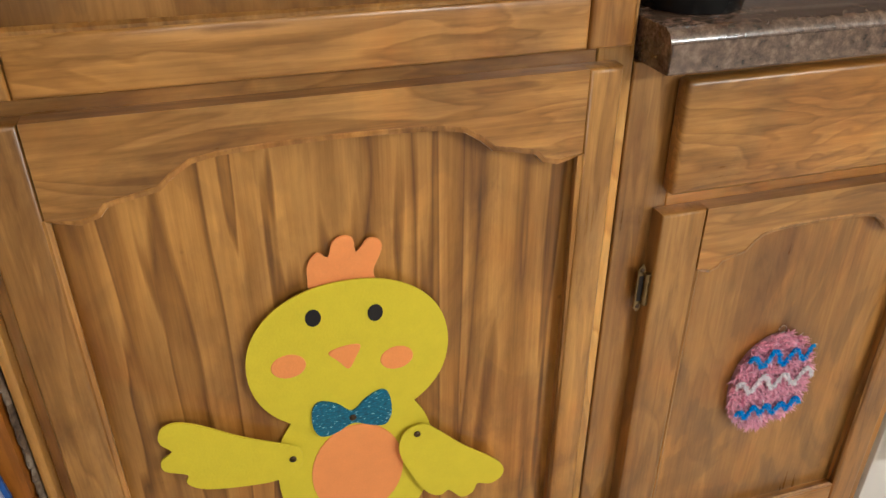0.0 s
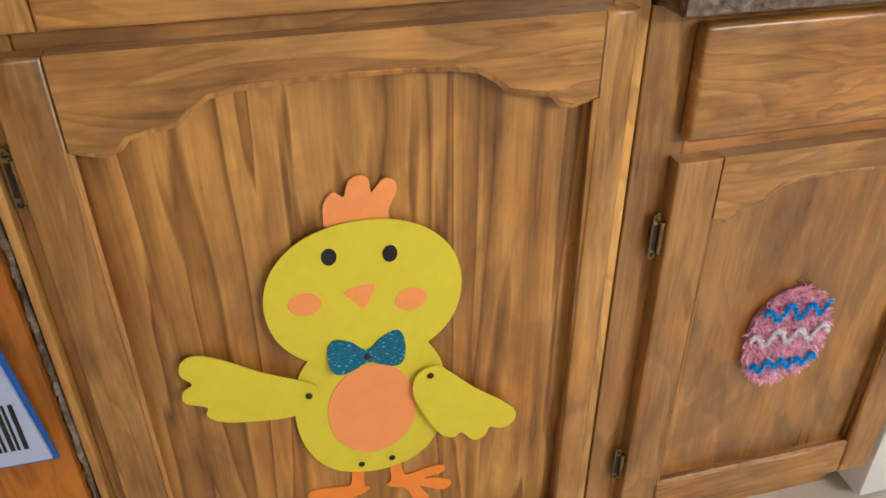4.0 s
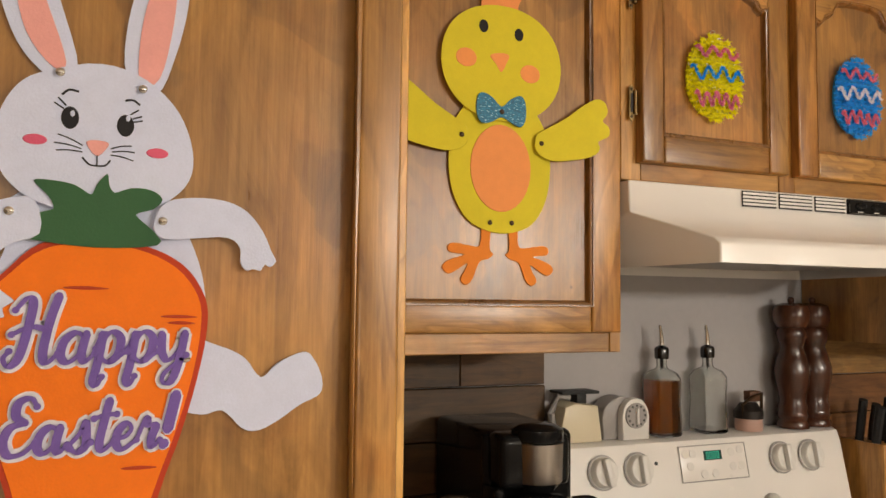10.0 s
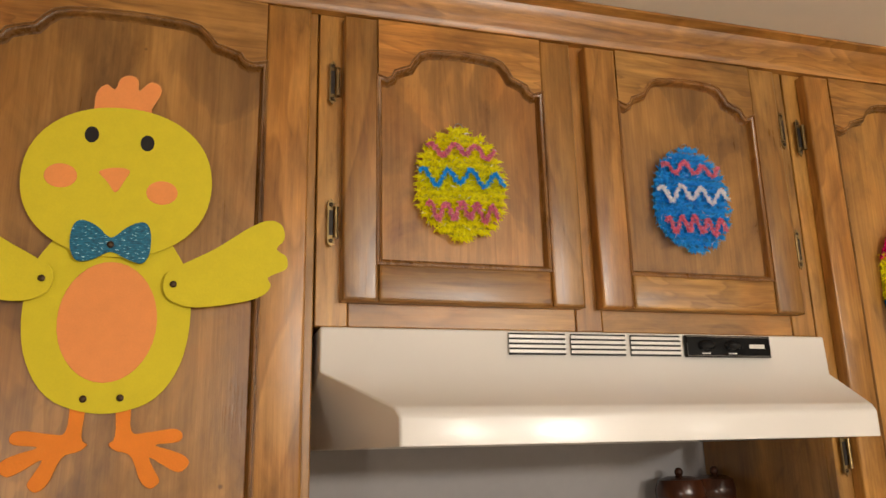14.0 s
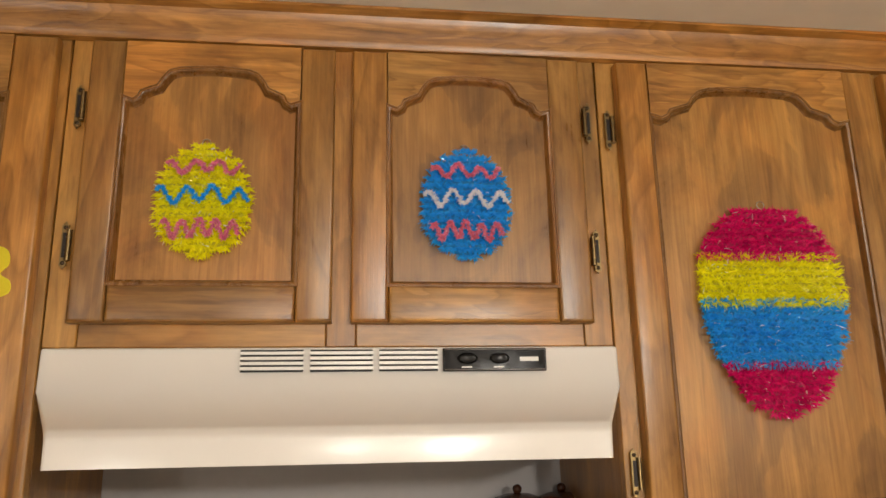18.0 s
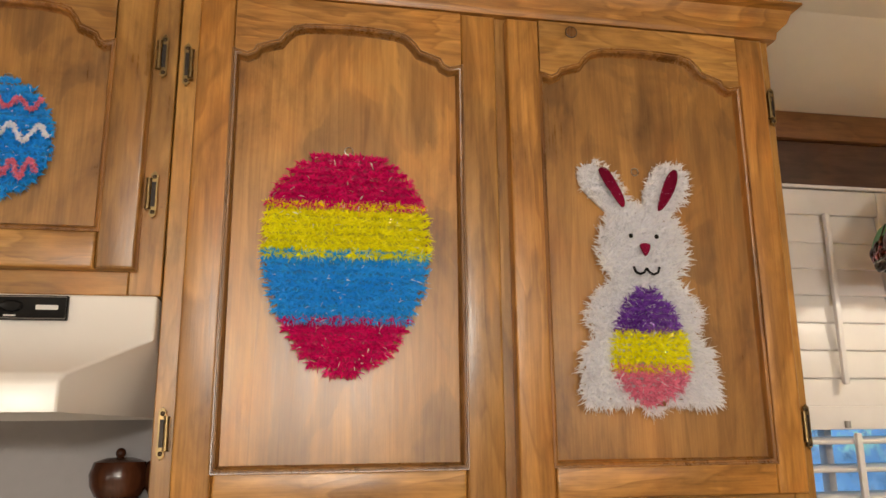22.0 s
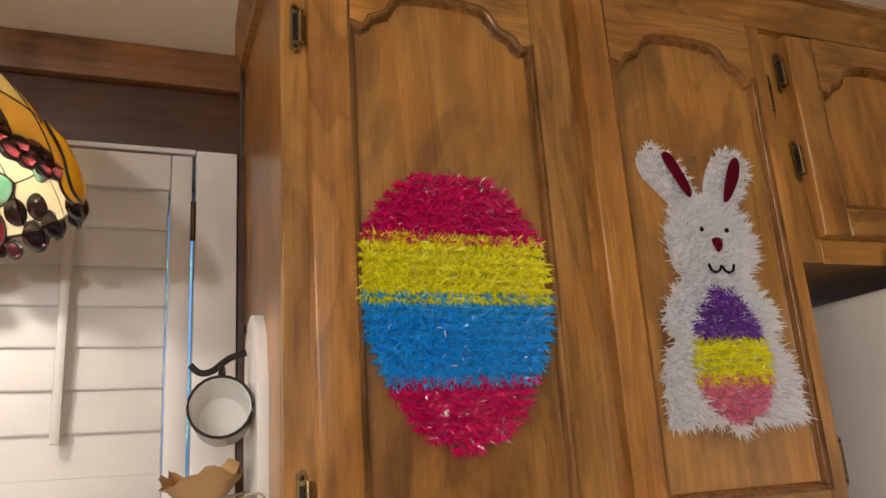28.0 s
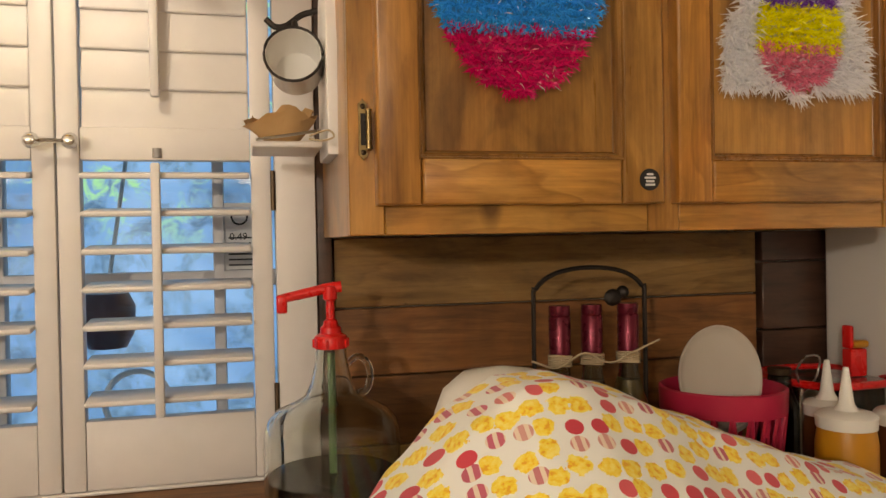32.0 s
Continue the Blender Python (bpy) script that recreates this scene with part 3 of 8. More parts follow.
def tinsel_mat(name, a, film=0.3, low=0.66, sheen=0.0):
    """Cut film strips: shade varies from strip to strip, a few are coloured white as painted glints, light passes
    through.
    """
    n = Nodes(name)
    geo = n.add("NewGeometry")
    c = n.ramp(geo.outputs["Random Per Island"], [(0.0, tuple(x * low for x in a)), (0.4, a), (0.990, tuple(min(1.0, x * 1.12) for x in a)), (0.994, (0.95, 0.95, 1.0))])
    n.set(c, 0.2, 0.0, **{"Specular IOR Level": 0.8, "Sheen Weight": sheen})
    thin = n.add("BsdfTranslucent")
    n.link(c, thin.inputs["Color"])
    both = n.add("MixShader")
    both.inputs[0].default_value = film
    n.link(n.b.outputs[0], both.inputs[1])
    n.link(thin.outputs[0], both.inputs[2])
    n.link(both.outputs[0], n.t.nodes["Material Output"].inputs["Surface"])
    return n.m


felt_yellow = felt("yellow_felt", (0.76, 0.64, 0.020))
felt_orange = felt("orange_felt", (0.92, 0.27, 0.022))
felt_peach = felt("peach_felt", (0.95, 0.35, 0.10))
felt_white = felt("white_felt", (0.68, 0.73, 0.93))
felt_carrot = felt("carrot_orange_felt", (0.95, 0.20, 0.0))
felt_red = felt("red_felt", (0.52, 0.045, 0.008))
felt_green = felt("leaf_green_felt", (0.035, 0.12, 0.045))
felt_pink = felt("pink_felt", (0.86, 0.40, 0.36))
felt_rose = felt("rose_felt", (0.70, 0.11, 0.20))
felt_purple = felt("purple_felt", (0.19, 0.11, 0.42))
felt_black = felt("black_felt", (0.012, 0.010, 0.012))
n_ = Nodes("teal_glitter")
gv = n_.add("TexVoronoi", Scale=420.0)
n_.link(n_.coords((1, 1, 1)), gv.inputs["Vector"])
n_.bump(gv.outputs["Color"], 0.9, 0.004)
# The pale flecks of the ramp are glitter sparkle painted into the colour.
glitter_teal = n_.set(n_.ramp(n_.noise(n_.coords((0.5, 1, 1.3)), 420, 1), [(0.25, (0.004, 0.075, 0.15)), (0.66, (0.008, 0.20, 0.34)), (0.72, (0.55, 0.85, 0.95))]), 0.4, 0.15)
t_magenta = tinsel_mat("magenta_tinsel", (0.78, 0.006, 0.17))
t_yellow = tinsel_mat("yellow_tinsel", (1.0, 0.93, 0.008), 0.3, 0.74)
t_blue = tinsel_mat("blue_tinsel", (0.035, 0.45, 1.0), 0.3, 0.86)
t_white = tinsel_mat("white_tinsel", (0.95, 0.95, 1.0), 0.42, 0.86, 1.0)
t_purple = tinsel_mat("purple_tinsel", (0.24, 0.07, 0.48))
t_pale = tinsel_mat("pale_pink_tinsel", (0.97, 0.52, 0.66))
t_pink = tinsel_mat("pink_tinsel", (0.88, 0.27, 0.40))
n_ = Nodes("speckled_brown_laminate")
gs = n_.noise(n_.coords((1, 1, 1)), 105, 5, 0.7)
gl = n_.noise(n_.coords((1, 1, 1)), 18, 4, 0.6)
lam = n_.ramp(n_.math("ADD", n_.math("MULTIPLY", gs, 0.7), n_.math("MULTIPLY", gl, 0.3)), [(0.36, (0.03, 0.018, 0.013)), (0.45, (0.085, 0.052, 0.036)), (0.53, (0.14, 0.090, 0.064)), (0.63, (0.24, 0.168, 0.122))])
laminate = n_.set(lam, 0.16, 0.0, **{"Coat Weight": 1.0, "Coat Roughness": 0.04})
clear_glass = glass("clear_glass", (0.96, 0.98, 0.97))
green_glass = glass("pale_green_glass", (0.96, 0.99, 0.97))
red_plastic = plain("red_plastic", (0.68, 0.012, 0.012), (0.55, 0.01, 0.01), 40, 0.28)
pink_plastic = plain("rose_red_plastic", (0.55, 0.03, 0.08), (0.45, 0.02, 0.06), 40, 0.3)
grey_plastic = plain("grey_plastic", (0.36, 0.34, 0.32), (0.30, 0.28, 0.27), 60, 0.4)
cream_plastic = plain("cream_plastic", (0.74, 0.66, 0.48), (0.68, 0.6, 0.42), 30, 0.4)
white_plastic = plain("white_plastic", (0.76, 0.74, 0.70), (0.7, 0.68, 0.64), 30, 0.35)
dark_walnut = wood("dark_turned_wood", 2, (0.025, 0.008, 0.004), (0.06, 0.02, 0.010), (0.10, 0.036, 0.018), rough=0.22, coat=0.18)
paper_white = plain("white_paper", (0.72, 0.71, 0.70), (0.64, 0.63, 0.62), 14, 0.7)
blue_card = plain("blue_printed_card", (0.03, 0.13, 0.45), (0.02, 0.09, 0.35), 20, 0.4)
kraft = plain("tan_filter_paper", (0.56, 0.36, 0.17), (0.46, 0.28, 0.12), 60, 0.85, bump=0.4)
ink = plain("black_ink", (0.015, 0.015, 0.015), None, 50, 0.6)
yellow_sauce = plain("mustard_sauce", (0.55, 0.25, 0.012), (0.45, 0.19, 0.01), 15, 0.35)
brown_sauce = plain("brown_sauce", (0.10, 0.03, 0.008), None, 15, 0.35)
foil_wine = plain("wine_red_foil", (0.17, 0.012, 0.035), (0.11, 0.008, 0.02), 60, 0.28, 0.55)
twine = plain("natural_twine", (0.52, 0.42, 0.28), (0.4, 0.31, 0.2), 300, 0.9, bump=0.5)
green_wire = plain("dark_green_coated_wire", (0.012, 0.045, 0.035), None, 60, 0.35)
n_ = Nodes("cracked_caulk")
cf = n_.noise(n_.coords((1, 1, 0.4)), 70, 4, 0.6)
caulk_mat = n_.set(n_.ramp(cf, [(0.36, (0.035, 0.02, 0.012)), (0.50, (0.13, 0.085, 0.05)), (0.62, (0.22, 0.17, 0.12)), (0.74, (0.30, 0.25, 0.20))]), 0.85)

# ---- boards, trims and backsplash ----
structure("wall_panel", box(B(), -1.2, -0.2335, 0.640, 0.70, 0, CEIL), orange_wood, "orange varnished wooden wall board beside the pantry", "wall panel")
bm = B()
rng_c = random.Random(5)
prev = None
for k in range(431):
    zc = min(CEIL - 0.002, k * 0.005)
    xs = (-0.2335, -0.2318, -0.2290 + rng_c.uniform(-0.001, 0.001), -0.2262 + rng_c.uniform(-0.0006, 0.0012), -0.2255)
    ys = (0.662, 0.652 + rng_c.uniform(-0.003, 0.003), 0.650 + rng_c.uniform(-0.005, 0.004), 0.653 + rng_c.uniform(-0.003, 0.003), 0.662)
    row = [bm.verts.new((x, y, zc)) for x, y in zip(xs, ys)]
    if prev:
        for i in range(4):
            bm.faces.new((prev[i], prev[i + 1], row[i + 1], row[i]))
    prev = row
structure("trim", bm, caulk_mat, "cracked grey caulk strip down the pantry edge", "trim")
structure("trim", box(B(), -0.2245, -0.2145, 0.650, 0.69, 0.0, CEIL - 0.002, 0.003), pine_knotty, "narrow pine filler strip beside the pantry", "trim")
structure("trim", box(B(), 2.61, 3.398, 1.287, WALL, 2.064, 2.124, 0.004), wood("brown_stained_cornice", 0, (0.06, 0.026, 0.009), (0.15, 0.068, 0.024), (0.24, 0.12, 0.045), rough=0.45, coat=0.08), "stained pine cornice board above the window", "trim")
structure("trim", box(B(), 2.61, 3.398, 1.300, WALL, 1.968, 2.063, 0.003), dark_beam, "dark stained beam above the window", "beam")

bm = B()
v = [bm.verts.new((x, y, z)) for x in (2.61, 3.398) for y, z in ((1.285, 2.1245), (WALL, 2.1245), (WALL, CEIL - 0.001), (0.98, CEIL - 0.001))]
for f in ((0, 1, 2, 3), (7, 6, 5, 4), (0, 4, 5, 1), (1, 5, 6, 2), (2, 6, 7, 3), (3, 7, 4, 0)):
    bm.faces.new([v[k] for k in f])
structure("soffit", bm, ceiling_paint, "cream ceiling board sloping down above the window", "soffit")


def planks(name, x0, x1, z0, z1, y0, label, mats, joints=True, seams=()):
    th = tagged(thing(name, ((x0 + x1) / 2, y0, z0), label, "wall cladding"), kind="structure")
    z, k = z0, 0
    while z < z1 - 0.02:
        h = min(random.uniform(0.085, 0.125), z1 - z) if not seams else seams[k] - z
        xs = [x0] + ([random.uniform(x0 + 0.15, x1 - 0.15)] if joints and x1 - x0 > 0.5 else []) + [x1]
        for a, b in zip(xs, xs[1:]):
            part("plank", box(B(), a + 0.0012, b - 0.0012, y0 - random.uniform(0.0, 0.004), WALL - 0.0005, z + 0.0012, z + h - 0.0012, 0.0018, 1), mats[k % len(mats)], th)
            k += random.choice((1, 1, 2)) if joints else 1
        z += h
    return th


planks("plank_backsplash", 0.402, 0.945, 0.95, 1.364, 1.316, "reclaimed plank backsplash behind the coffee maker, colour darkened for cabinet shade", [plank_c])
planks("plank_backsplash", 1.69, 2.60, 0.95, 1.364, 1.316, "brown reclaimed plank backsplash beside the range", [plank_a, plank_b, plank_a])
planks("plank_backsplash", 2.605, 2.682, 0.95, 1.46, 1.316, "dark reclaimed planks beside the window", [plank_a, plank_b, plank_a])
structure("trim", box(B(), 2.605, 2.682, 1.312, WALL - 0.0005, 1.462, 1.966, 0.002), wood("dark_stained_casing", 2, (0.022, 0.011, 0.007), (0.06, 0.029, 0.018), (0.09, 0.046, 0.028), rough=0.45), "dark stained board beside the window", "trim")
planks("plank_backsplash", 3.418, 4.130, 0.95, 1.372, 1.316, "brown reclaimed plank backsplash under the cabinet", [plank_b, plank_a, plank_a, plank_b], False, (1.06, 1.165, 1.267, 1.372))
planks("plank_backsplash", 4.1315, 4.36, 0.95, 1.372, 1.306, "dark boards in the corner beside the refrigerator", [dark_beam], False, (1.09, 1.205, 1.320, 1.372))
structure("trim", box(B(), 3.394, 3.4155, 1.30, WALL, 0.95, 1.968, 0.002), dark_beam, "dark batten beside the window casing", "trim")
structure("trim", box(B(), 2.683, 2.694, 1.30, WALL, 0.95, 1.968, 0.002), dark_beam, "dark batten beside the window casing", "trim")
structure("window_sill", box(B(), 2.68, 3.42, 1.17, WALL, 1.008, 1.030, 0.004), plank_a, "brown wooden ledge under the window", "sill")

# ---- worktops and hidden base units ----


def worktop(x0, x1, label):
    bm = B()
    prof = [(0.612, 0.898), (0.612, 0.928), (0.616, 0.936), (0.624, 0.940), (WALL - 0.001, 0.940), (WALL - 0.001, 0.898)]
    rows = [[bm.verts.new((x, y, z)) for y, z in prof] for x in (x0, x1)]
    for i in range(len(prof)):
        j = (i + 1) % len(prof)
        bm.faces.new((rows[0][i], rows[0][j], rows[1][j], rows[1][i]))
    bm.faces.new(rows[0][::-1])
    bm.faces.new(rows[1])
    th = thing("worktop", ((x0 + x1) / 2, 1.0, 0.898), label, "worktop")
    part("slab", bm, laminate, th)
    part("front_edge", box(B(), x0, x1, 0.6095, 0.6118, 0.8995, 0.9275, 0.0008, 1), laminate, th)
    return th


worktop(0.403, 0.869, "speckled brown glossy laminate worktop beside the pantry")
worktop(1.697, 4.228, "speckled brown glossy laminate worktop under the window")
for a, b in ((1.70, 2.60), (2.605, 3.40), (3.405, 4.22)):
    cab = thing("base_cabinet", ((a + b) / 2, 1.0, 0), "stained pine base cabinet under the long worktop", "cabinet", "base cabinets")
    carcass(cab, a, b, LF, WALL - 0.005, 0.0, 0.897, LF)

# ---- range hood ----
hood = thing("range_hood", (1.30, 1.1, 1.513), "cream white enamel range hood with slotted vents", "range hood")
bm = B()
L = [(0.919, 1.325, 1.662), (0.919, 0.984, 1.662), (0.919, 0.981, 1.606), (0.984, 0.846, 1.556), (0.986, 0.836, 1.546), (0.986, 0.836, 1.514), (0.922, 1.325, 1.514)]
R = [(2.600 - x, y, z) for x, y, z in L]
lv, rv = [bm.verts.new(p) for p in L], [bm.verts.new(p) for p in R]
for i in range(len(L)):
    j = (i + 1) % len(L)
    if i != 5:
        bm.faces.new((lv[i], lv[j], rv[j], rv[i]))
for s in (lv, rv):
    bm.faces.new((s[0], s[1], s[2], s[6]))
    bm.faces.new((s[2], s[3], s[4], s[5], s[6]))
bmesh.ops.recalc_face_normals(bm, faces=bm.faces)
bmesh.ops.bevel(bm, geom=[e for e in bm.edges if e.is_convex and not e.is_boundary], offset=0.004, segments=3, profile=0.5, affect="EDGES")
part("shell", bm, enamel, hood)
bm = B()
box(bm, 0.99, 1.61, 0.845, 1.32, 1.530, 1.534)
part("underside", bm, grey_plastic, hood, "dull grey filter underside")
part("light_lens", box(B(), 1.20, 1.40, 0.86, 0.93, 1.518, 1.529, 0.003), white_plastic, hood)
for gx0, gx1 in ((1.169, 1.250), (1.259, 1.341), (1.350, 1.428)):
    part("vent_recess", box(B(), gx0, gx1, 0.9795, 0.9822, 1.629, 1.658), black_matt, hood, "dark slotted vent")
    for k in range(4):
        z = 1.6314 + k * 0.00665
        part("slat", box(B(), gx0 - 0.001, gx1 + 0.001, 0.9775, 0.9793, z, z + 0.00425, 0.0004, 1), enamel, hood)
cp = part("control_panel", box(B(), 1.435, 1.577, 0.9765, 0.9825, 1.628, 1.659, 0.001, 1), black_plastic, hood, "black control panel with two rockers")
part("panel_rim", tube(B(), [(1.437, 0.976, 1.630), (1.575, 0.976, 1.630), (1.575, 0.976, 1.657), (1.437, 0.976, 1.657)], 0.0006, 5, True), steel, cp)
for kx in (1.468, 1.512):
    bm = B()
    lathe(bm, [(0.0, 0), (0.0125, 0), (0.0125, 0.002), (0.010, 0.0045), (0.0, 0.003)], 0, 0, 20)
    bmesh.ops.transform(bm, matrix=Matrix.Translation((kx, 0.9765, 1.645)) @ Euler((radians(90), 0, 0)).to_matrix().to_4x4() @ Matrix.Diagonal((1.1, 0.6, 1, 1)), verts=bm.verts)
    part("rocker", bm, black_plastic, cp)
    part("mark", box(B(), kx - 0.008, kx + 0.006, 0.9758, 0.9766, 1.6325, 1.6343), white_plastic, cp)
part("nameplate", box(B(), 1.540, 1.566, 0.9757, 0.9766, 1.641, 1.647, 0.0005, 1), white_plastic, cp, "pale maker's plate")

# ---- stove ----
stove = thing("stove", (1.31, 1.0, 0), "white enamel electric range with a control backguard", "stove")
part("body", box(B(), 0.923, 1.690, 0.665, 1.20, 0.02, 0.905, 0.006), enamel, stove)
part("cooktop", box(B(), 0.872, 1.691, 0.640, 1.215, 0.907, 0.9405, 0.008, 3), enamel, stove)
part("oven_door", box(B(), 0.935, 1.678, 0.628, 0.663, 0.22, 0.86, 0.010, 3), enamel, stove)
part("oven_handle", tube(B(), [(0.99, 0.63, 0.80), (0.99, 0.585, 0.80), (1.62, 0.585, 0.80), (1.62, 0.63, 0.80)], 0.011, 10), white_plastic, stove)
bm = B()
prof = [(1.325, 0.94), (1.215, 0.94), (1.200, 0.972), (1.206, 0.985), (1.238, 1.130), (1.246, 1.152), (1.262, 1.158), (1.325, 1.158)]
rows = [[bm.verts.new((x, y, z)) for y, z in prof] for x in (0.945, 1.712)]
for i in range(len(prof)):
    j = (i + 1) % len(prof)
    bm.faces.new((rows[0][i], rows[0][j], rows[1][j], rows[1][i]))
bm.faces.new(rows[0][::-1])
bm.faces.new(rows[1])
bmesh.ops.translate(bm, verts=bm.verts, vec=(-0.012, 0, 0))
part("backguard", bm, enamel, stove)
part("shadow_gap", box(B(), 0.935, 1.70, 1.196, 1.204, 0.974, 0.984), black_matt, stove, "black seam under the backguard")
TILT_BG = math.atan2(0.032, 0.145)


def on_guard(bm, x, z):
    """Turn a shape made with its axis along z to stand on the sloped backguard."""
    y = 1.206 + (z - 0.985) * 0.032 / 0.145
    bmesh.ops.transform(bm, matrix=Matrix.Translation((x, y, z)) @ Euler((radians(90) - TILT_BG, 0, 0)).to_matrix().to_4x4(), verts=bm.verts)
    return bm


for kx, turn in ((1.030, 8), (1.117, 0), (1.508, 0), (1.595, -3)):
    k = part("knob", on_guard(lathe(B(), [(0.0, 0), (0.034, 0), (0.034, 0.003), (0.030, 0.006), (0.029, 0.016), (0.026, 0.020), (0, 0.020)], 0, 0, 32), kx, 1.103), white_plastic, stove, "white dial knob with a raised grip")
    part("ring", on_guard(lathe(B(), [(0.0335, 0.002), (0.0355, 0.002), (0.0355, 0.0045), (0.0335, 0.0045)], 0, 0, 32), kx, 1.103), grey_plastic, k)
    g = box(B(), -0.0075, 0.0075, -0.028, 0.028, 0.019, 0.033, 0.003, 2)
    bmesh.ops.rotate(g, verts=g.verts, cent=(0, 0, 0), matrix=Euler((0, 0, radians(turn))).to_matrix())
    part("grip", on_guard(g, kx, 1.103), white_plastic, k)
disp = part("display_panel", on_guard(box(B(), -0.090, 0.090, -0.038, 0.036, -0.001, 0.003, 0.002, 2), 1.316, 1.106), enamel, stove, "cream touch panel with a green clock")
part("display_rim", on_guard(tube(B(), [(-0.09, -0.038, 0.003), (0.09, -0.038, 0.003), (0.09, 0.036, 0.003), (-0.09, 0.036, 0.003)], 0.0012, 6, True), 1.316, 1.106), grey_plastic, disp)
part("clock_window", on_guard(box(B(), -0.024, 0.024, 0.004, 0.024, 0.002, 0.0045), 1.314, 1.106), plain("dark_green_display", (0.004, 0.05, 0.035), None, 80, 0.15), disp)
nm = Nodes("green_digits")
nm.set((0.02, 0.3, 0.2), 0.4, 0.0, **{"Emission Color": (0.05, 0.9, 0.55), "Emission Strength": 0.45})
bm = B()
for k in range(4):
    cx = -0.015 + k * 0.0095
    for a, b, c, d in ((-0.003, 0.003, 0.0205, 0.0218), (-0.003, 0.003, 0.0072, 0.0085), (0.002, 0.003, 0.008, 0.021), (-0.003, -0.002, 0.008, 0.021)):
        box(bm, cx + a, cx + b, c, d, 0.0045, 0.0050)
part("digit_bars", on_guard(bm, 1.314, 1.106), nm.m, disp)
for bx, bz in ((-0.075, 0.02), (-0.055, 0.02), (-0.065, -0.006), (-0.03, -0.024), (0.0, -0.024), (0.05, 0.018), (0.074, 0.022), (0.074, -0.012), (0.05, -0.012)):
    part("button", on_guard(lathe(B(), [(0, 0.002), (0.009, 0.002), (0.009, 0.0042), (0, 0.0046)], bx, bz, 16), 1.316, 1.106), white_plastic, disp)
part("indicator", on_guard(lathe(B(), [(0, 0), (0.004, 0), (0.004, 0.002), (0, 0.002)], 0, 0, 12), 1.165, 1.112), black_plastic, stove)
bd = on_guard(lathe(B(), [(0, 0), (0.024, 0), (0.024, 0.003), (0.02, 0.005), (0, 0.005)], 0, 0, 24), 0, 1.012)
bmesh.ops.transform(bd, matrix=Matrix.Translation((1.345, 0, 0)) @ Matrix.Diagonal((1, 1, 0.45, 1)) @ Matrix.Translation((0, 0, 0)), verts=bd.verts)
bmesh.ops.translate(bd, verts=bd.verts, vec=(0, 0, 1.012 * 0.55))
part("badge", bd, grey_plastic, stove, "oval grey badge")
for bx, by, br in ((1.010, 0.945, 0.112), (1.50, 0.84, 0.095), (1.51, 1.07, 0.115)):
    th = thing("burner_cover", (bx, by, 0.94), "round pale grey burner cover on the range", "burner cover", "burner covers")
    part("disc", lathe(B(), [(0.0, 0.941), (br, 0.941), (br, 0.962), (br - 0.006, 0.968), (br - 0.02, 0.966), (0.0, 0.964)], bx, by, 40), plain("grey_white_tin", (0.55, 0.53, 0.52), None, 20, 0.3), th)
    part("rim", tube(B(), [(bx + (br - 0.003) * math.cos(a * math.pi / 20), by + (br - 0.003) * math.sin(a * math.pi / 20), 0.967) for a in range(40)], 0.003, 6, True), white_plastic, th)
th = thing("sugar_bowl", (1.25, 1.0, 0.94), "white lidded ceramic pot with a round knob", "pot")
part("bowl", lathe(B(), [(0.0, 0.941), (0.045, 0.941), (0.066, 0.965), (0.074, 1.0), (0.068, 1.030), (0.064, 1.034), (0, 1.034)], 1.25, 1.0, 32), enamel, th)
part("lid", lathe(B(), [(0.0, 1.035), (0.070, 1.035), (0.071, 1.039), (0.055, 1.052), (0.030, 1.064), (0.010, 1.068), (0.008, 1.074), (0.015, 1.082), (0.015, 1.090), (0.008, 1.096), (0.0, 1.097)], 1.25, 1.0, 32), enamel, th)

# ---- things on the backguard ----
GT = 1.1585


def rounded_square(half, r, n=6):
    out = []
    for cx, cy, a0 in ((half - r, half - r, 0), (r - half, half - r, 90), (r - half, r - half, 180), (half - r, r - half, 270)):
        out += [(cx + r * math.cos(radians(a0 + 90 * k / n)), cy + r * math.sin(radians(a0 + 90 * k / n))) for k in range(n + 1)]
    return out


def loft(bm, x, y, rows):
    """Stacked rounded squares (half width, corner radius, z), closed at both ends."""
    rings = [[bm.verts.new((x + px, y + py, z)) for px, py in rounded_square(h, r)] for h, r, z in rows]
    for a, b in zip(rings, rings[1:]):
        for q in range(len(a)):
            bm.faces.new((a[q], a[(q + 1) % len(a)], b[(q + 1) % len(a)], b[q]))
    bm.faces.new(rings[0][::-1])
    bm.faces.new(rings[-1])
    return bm


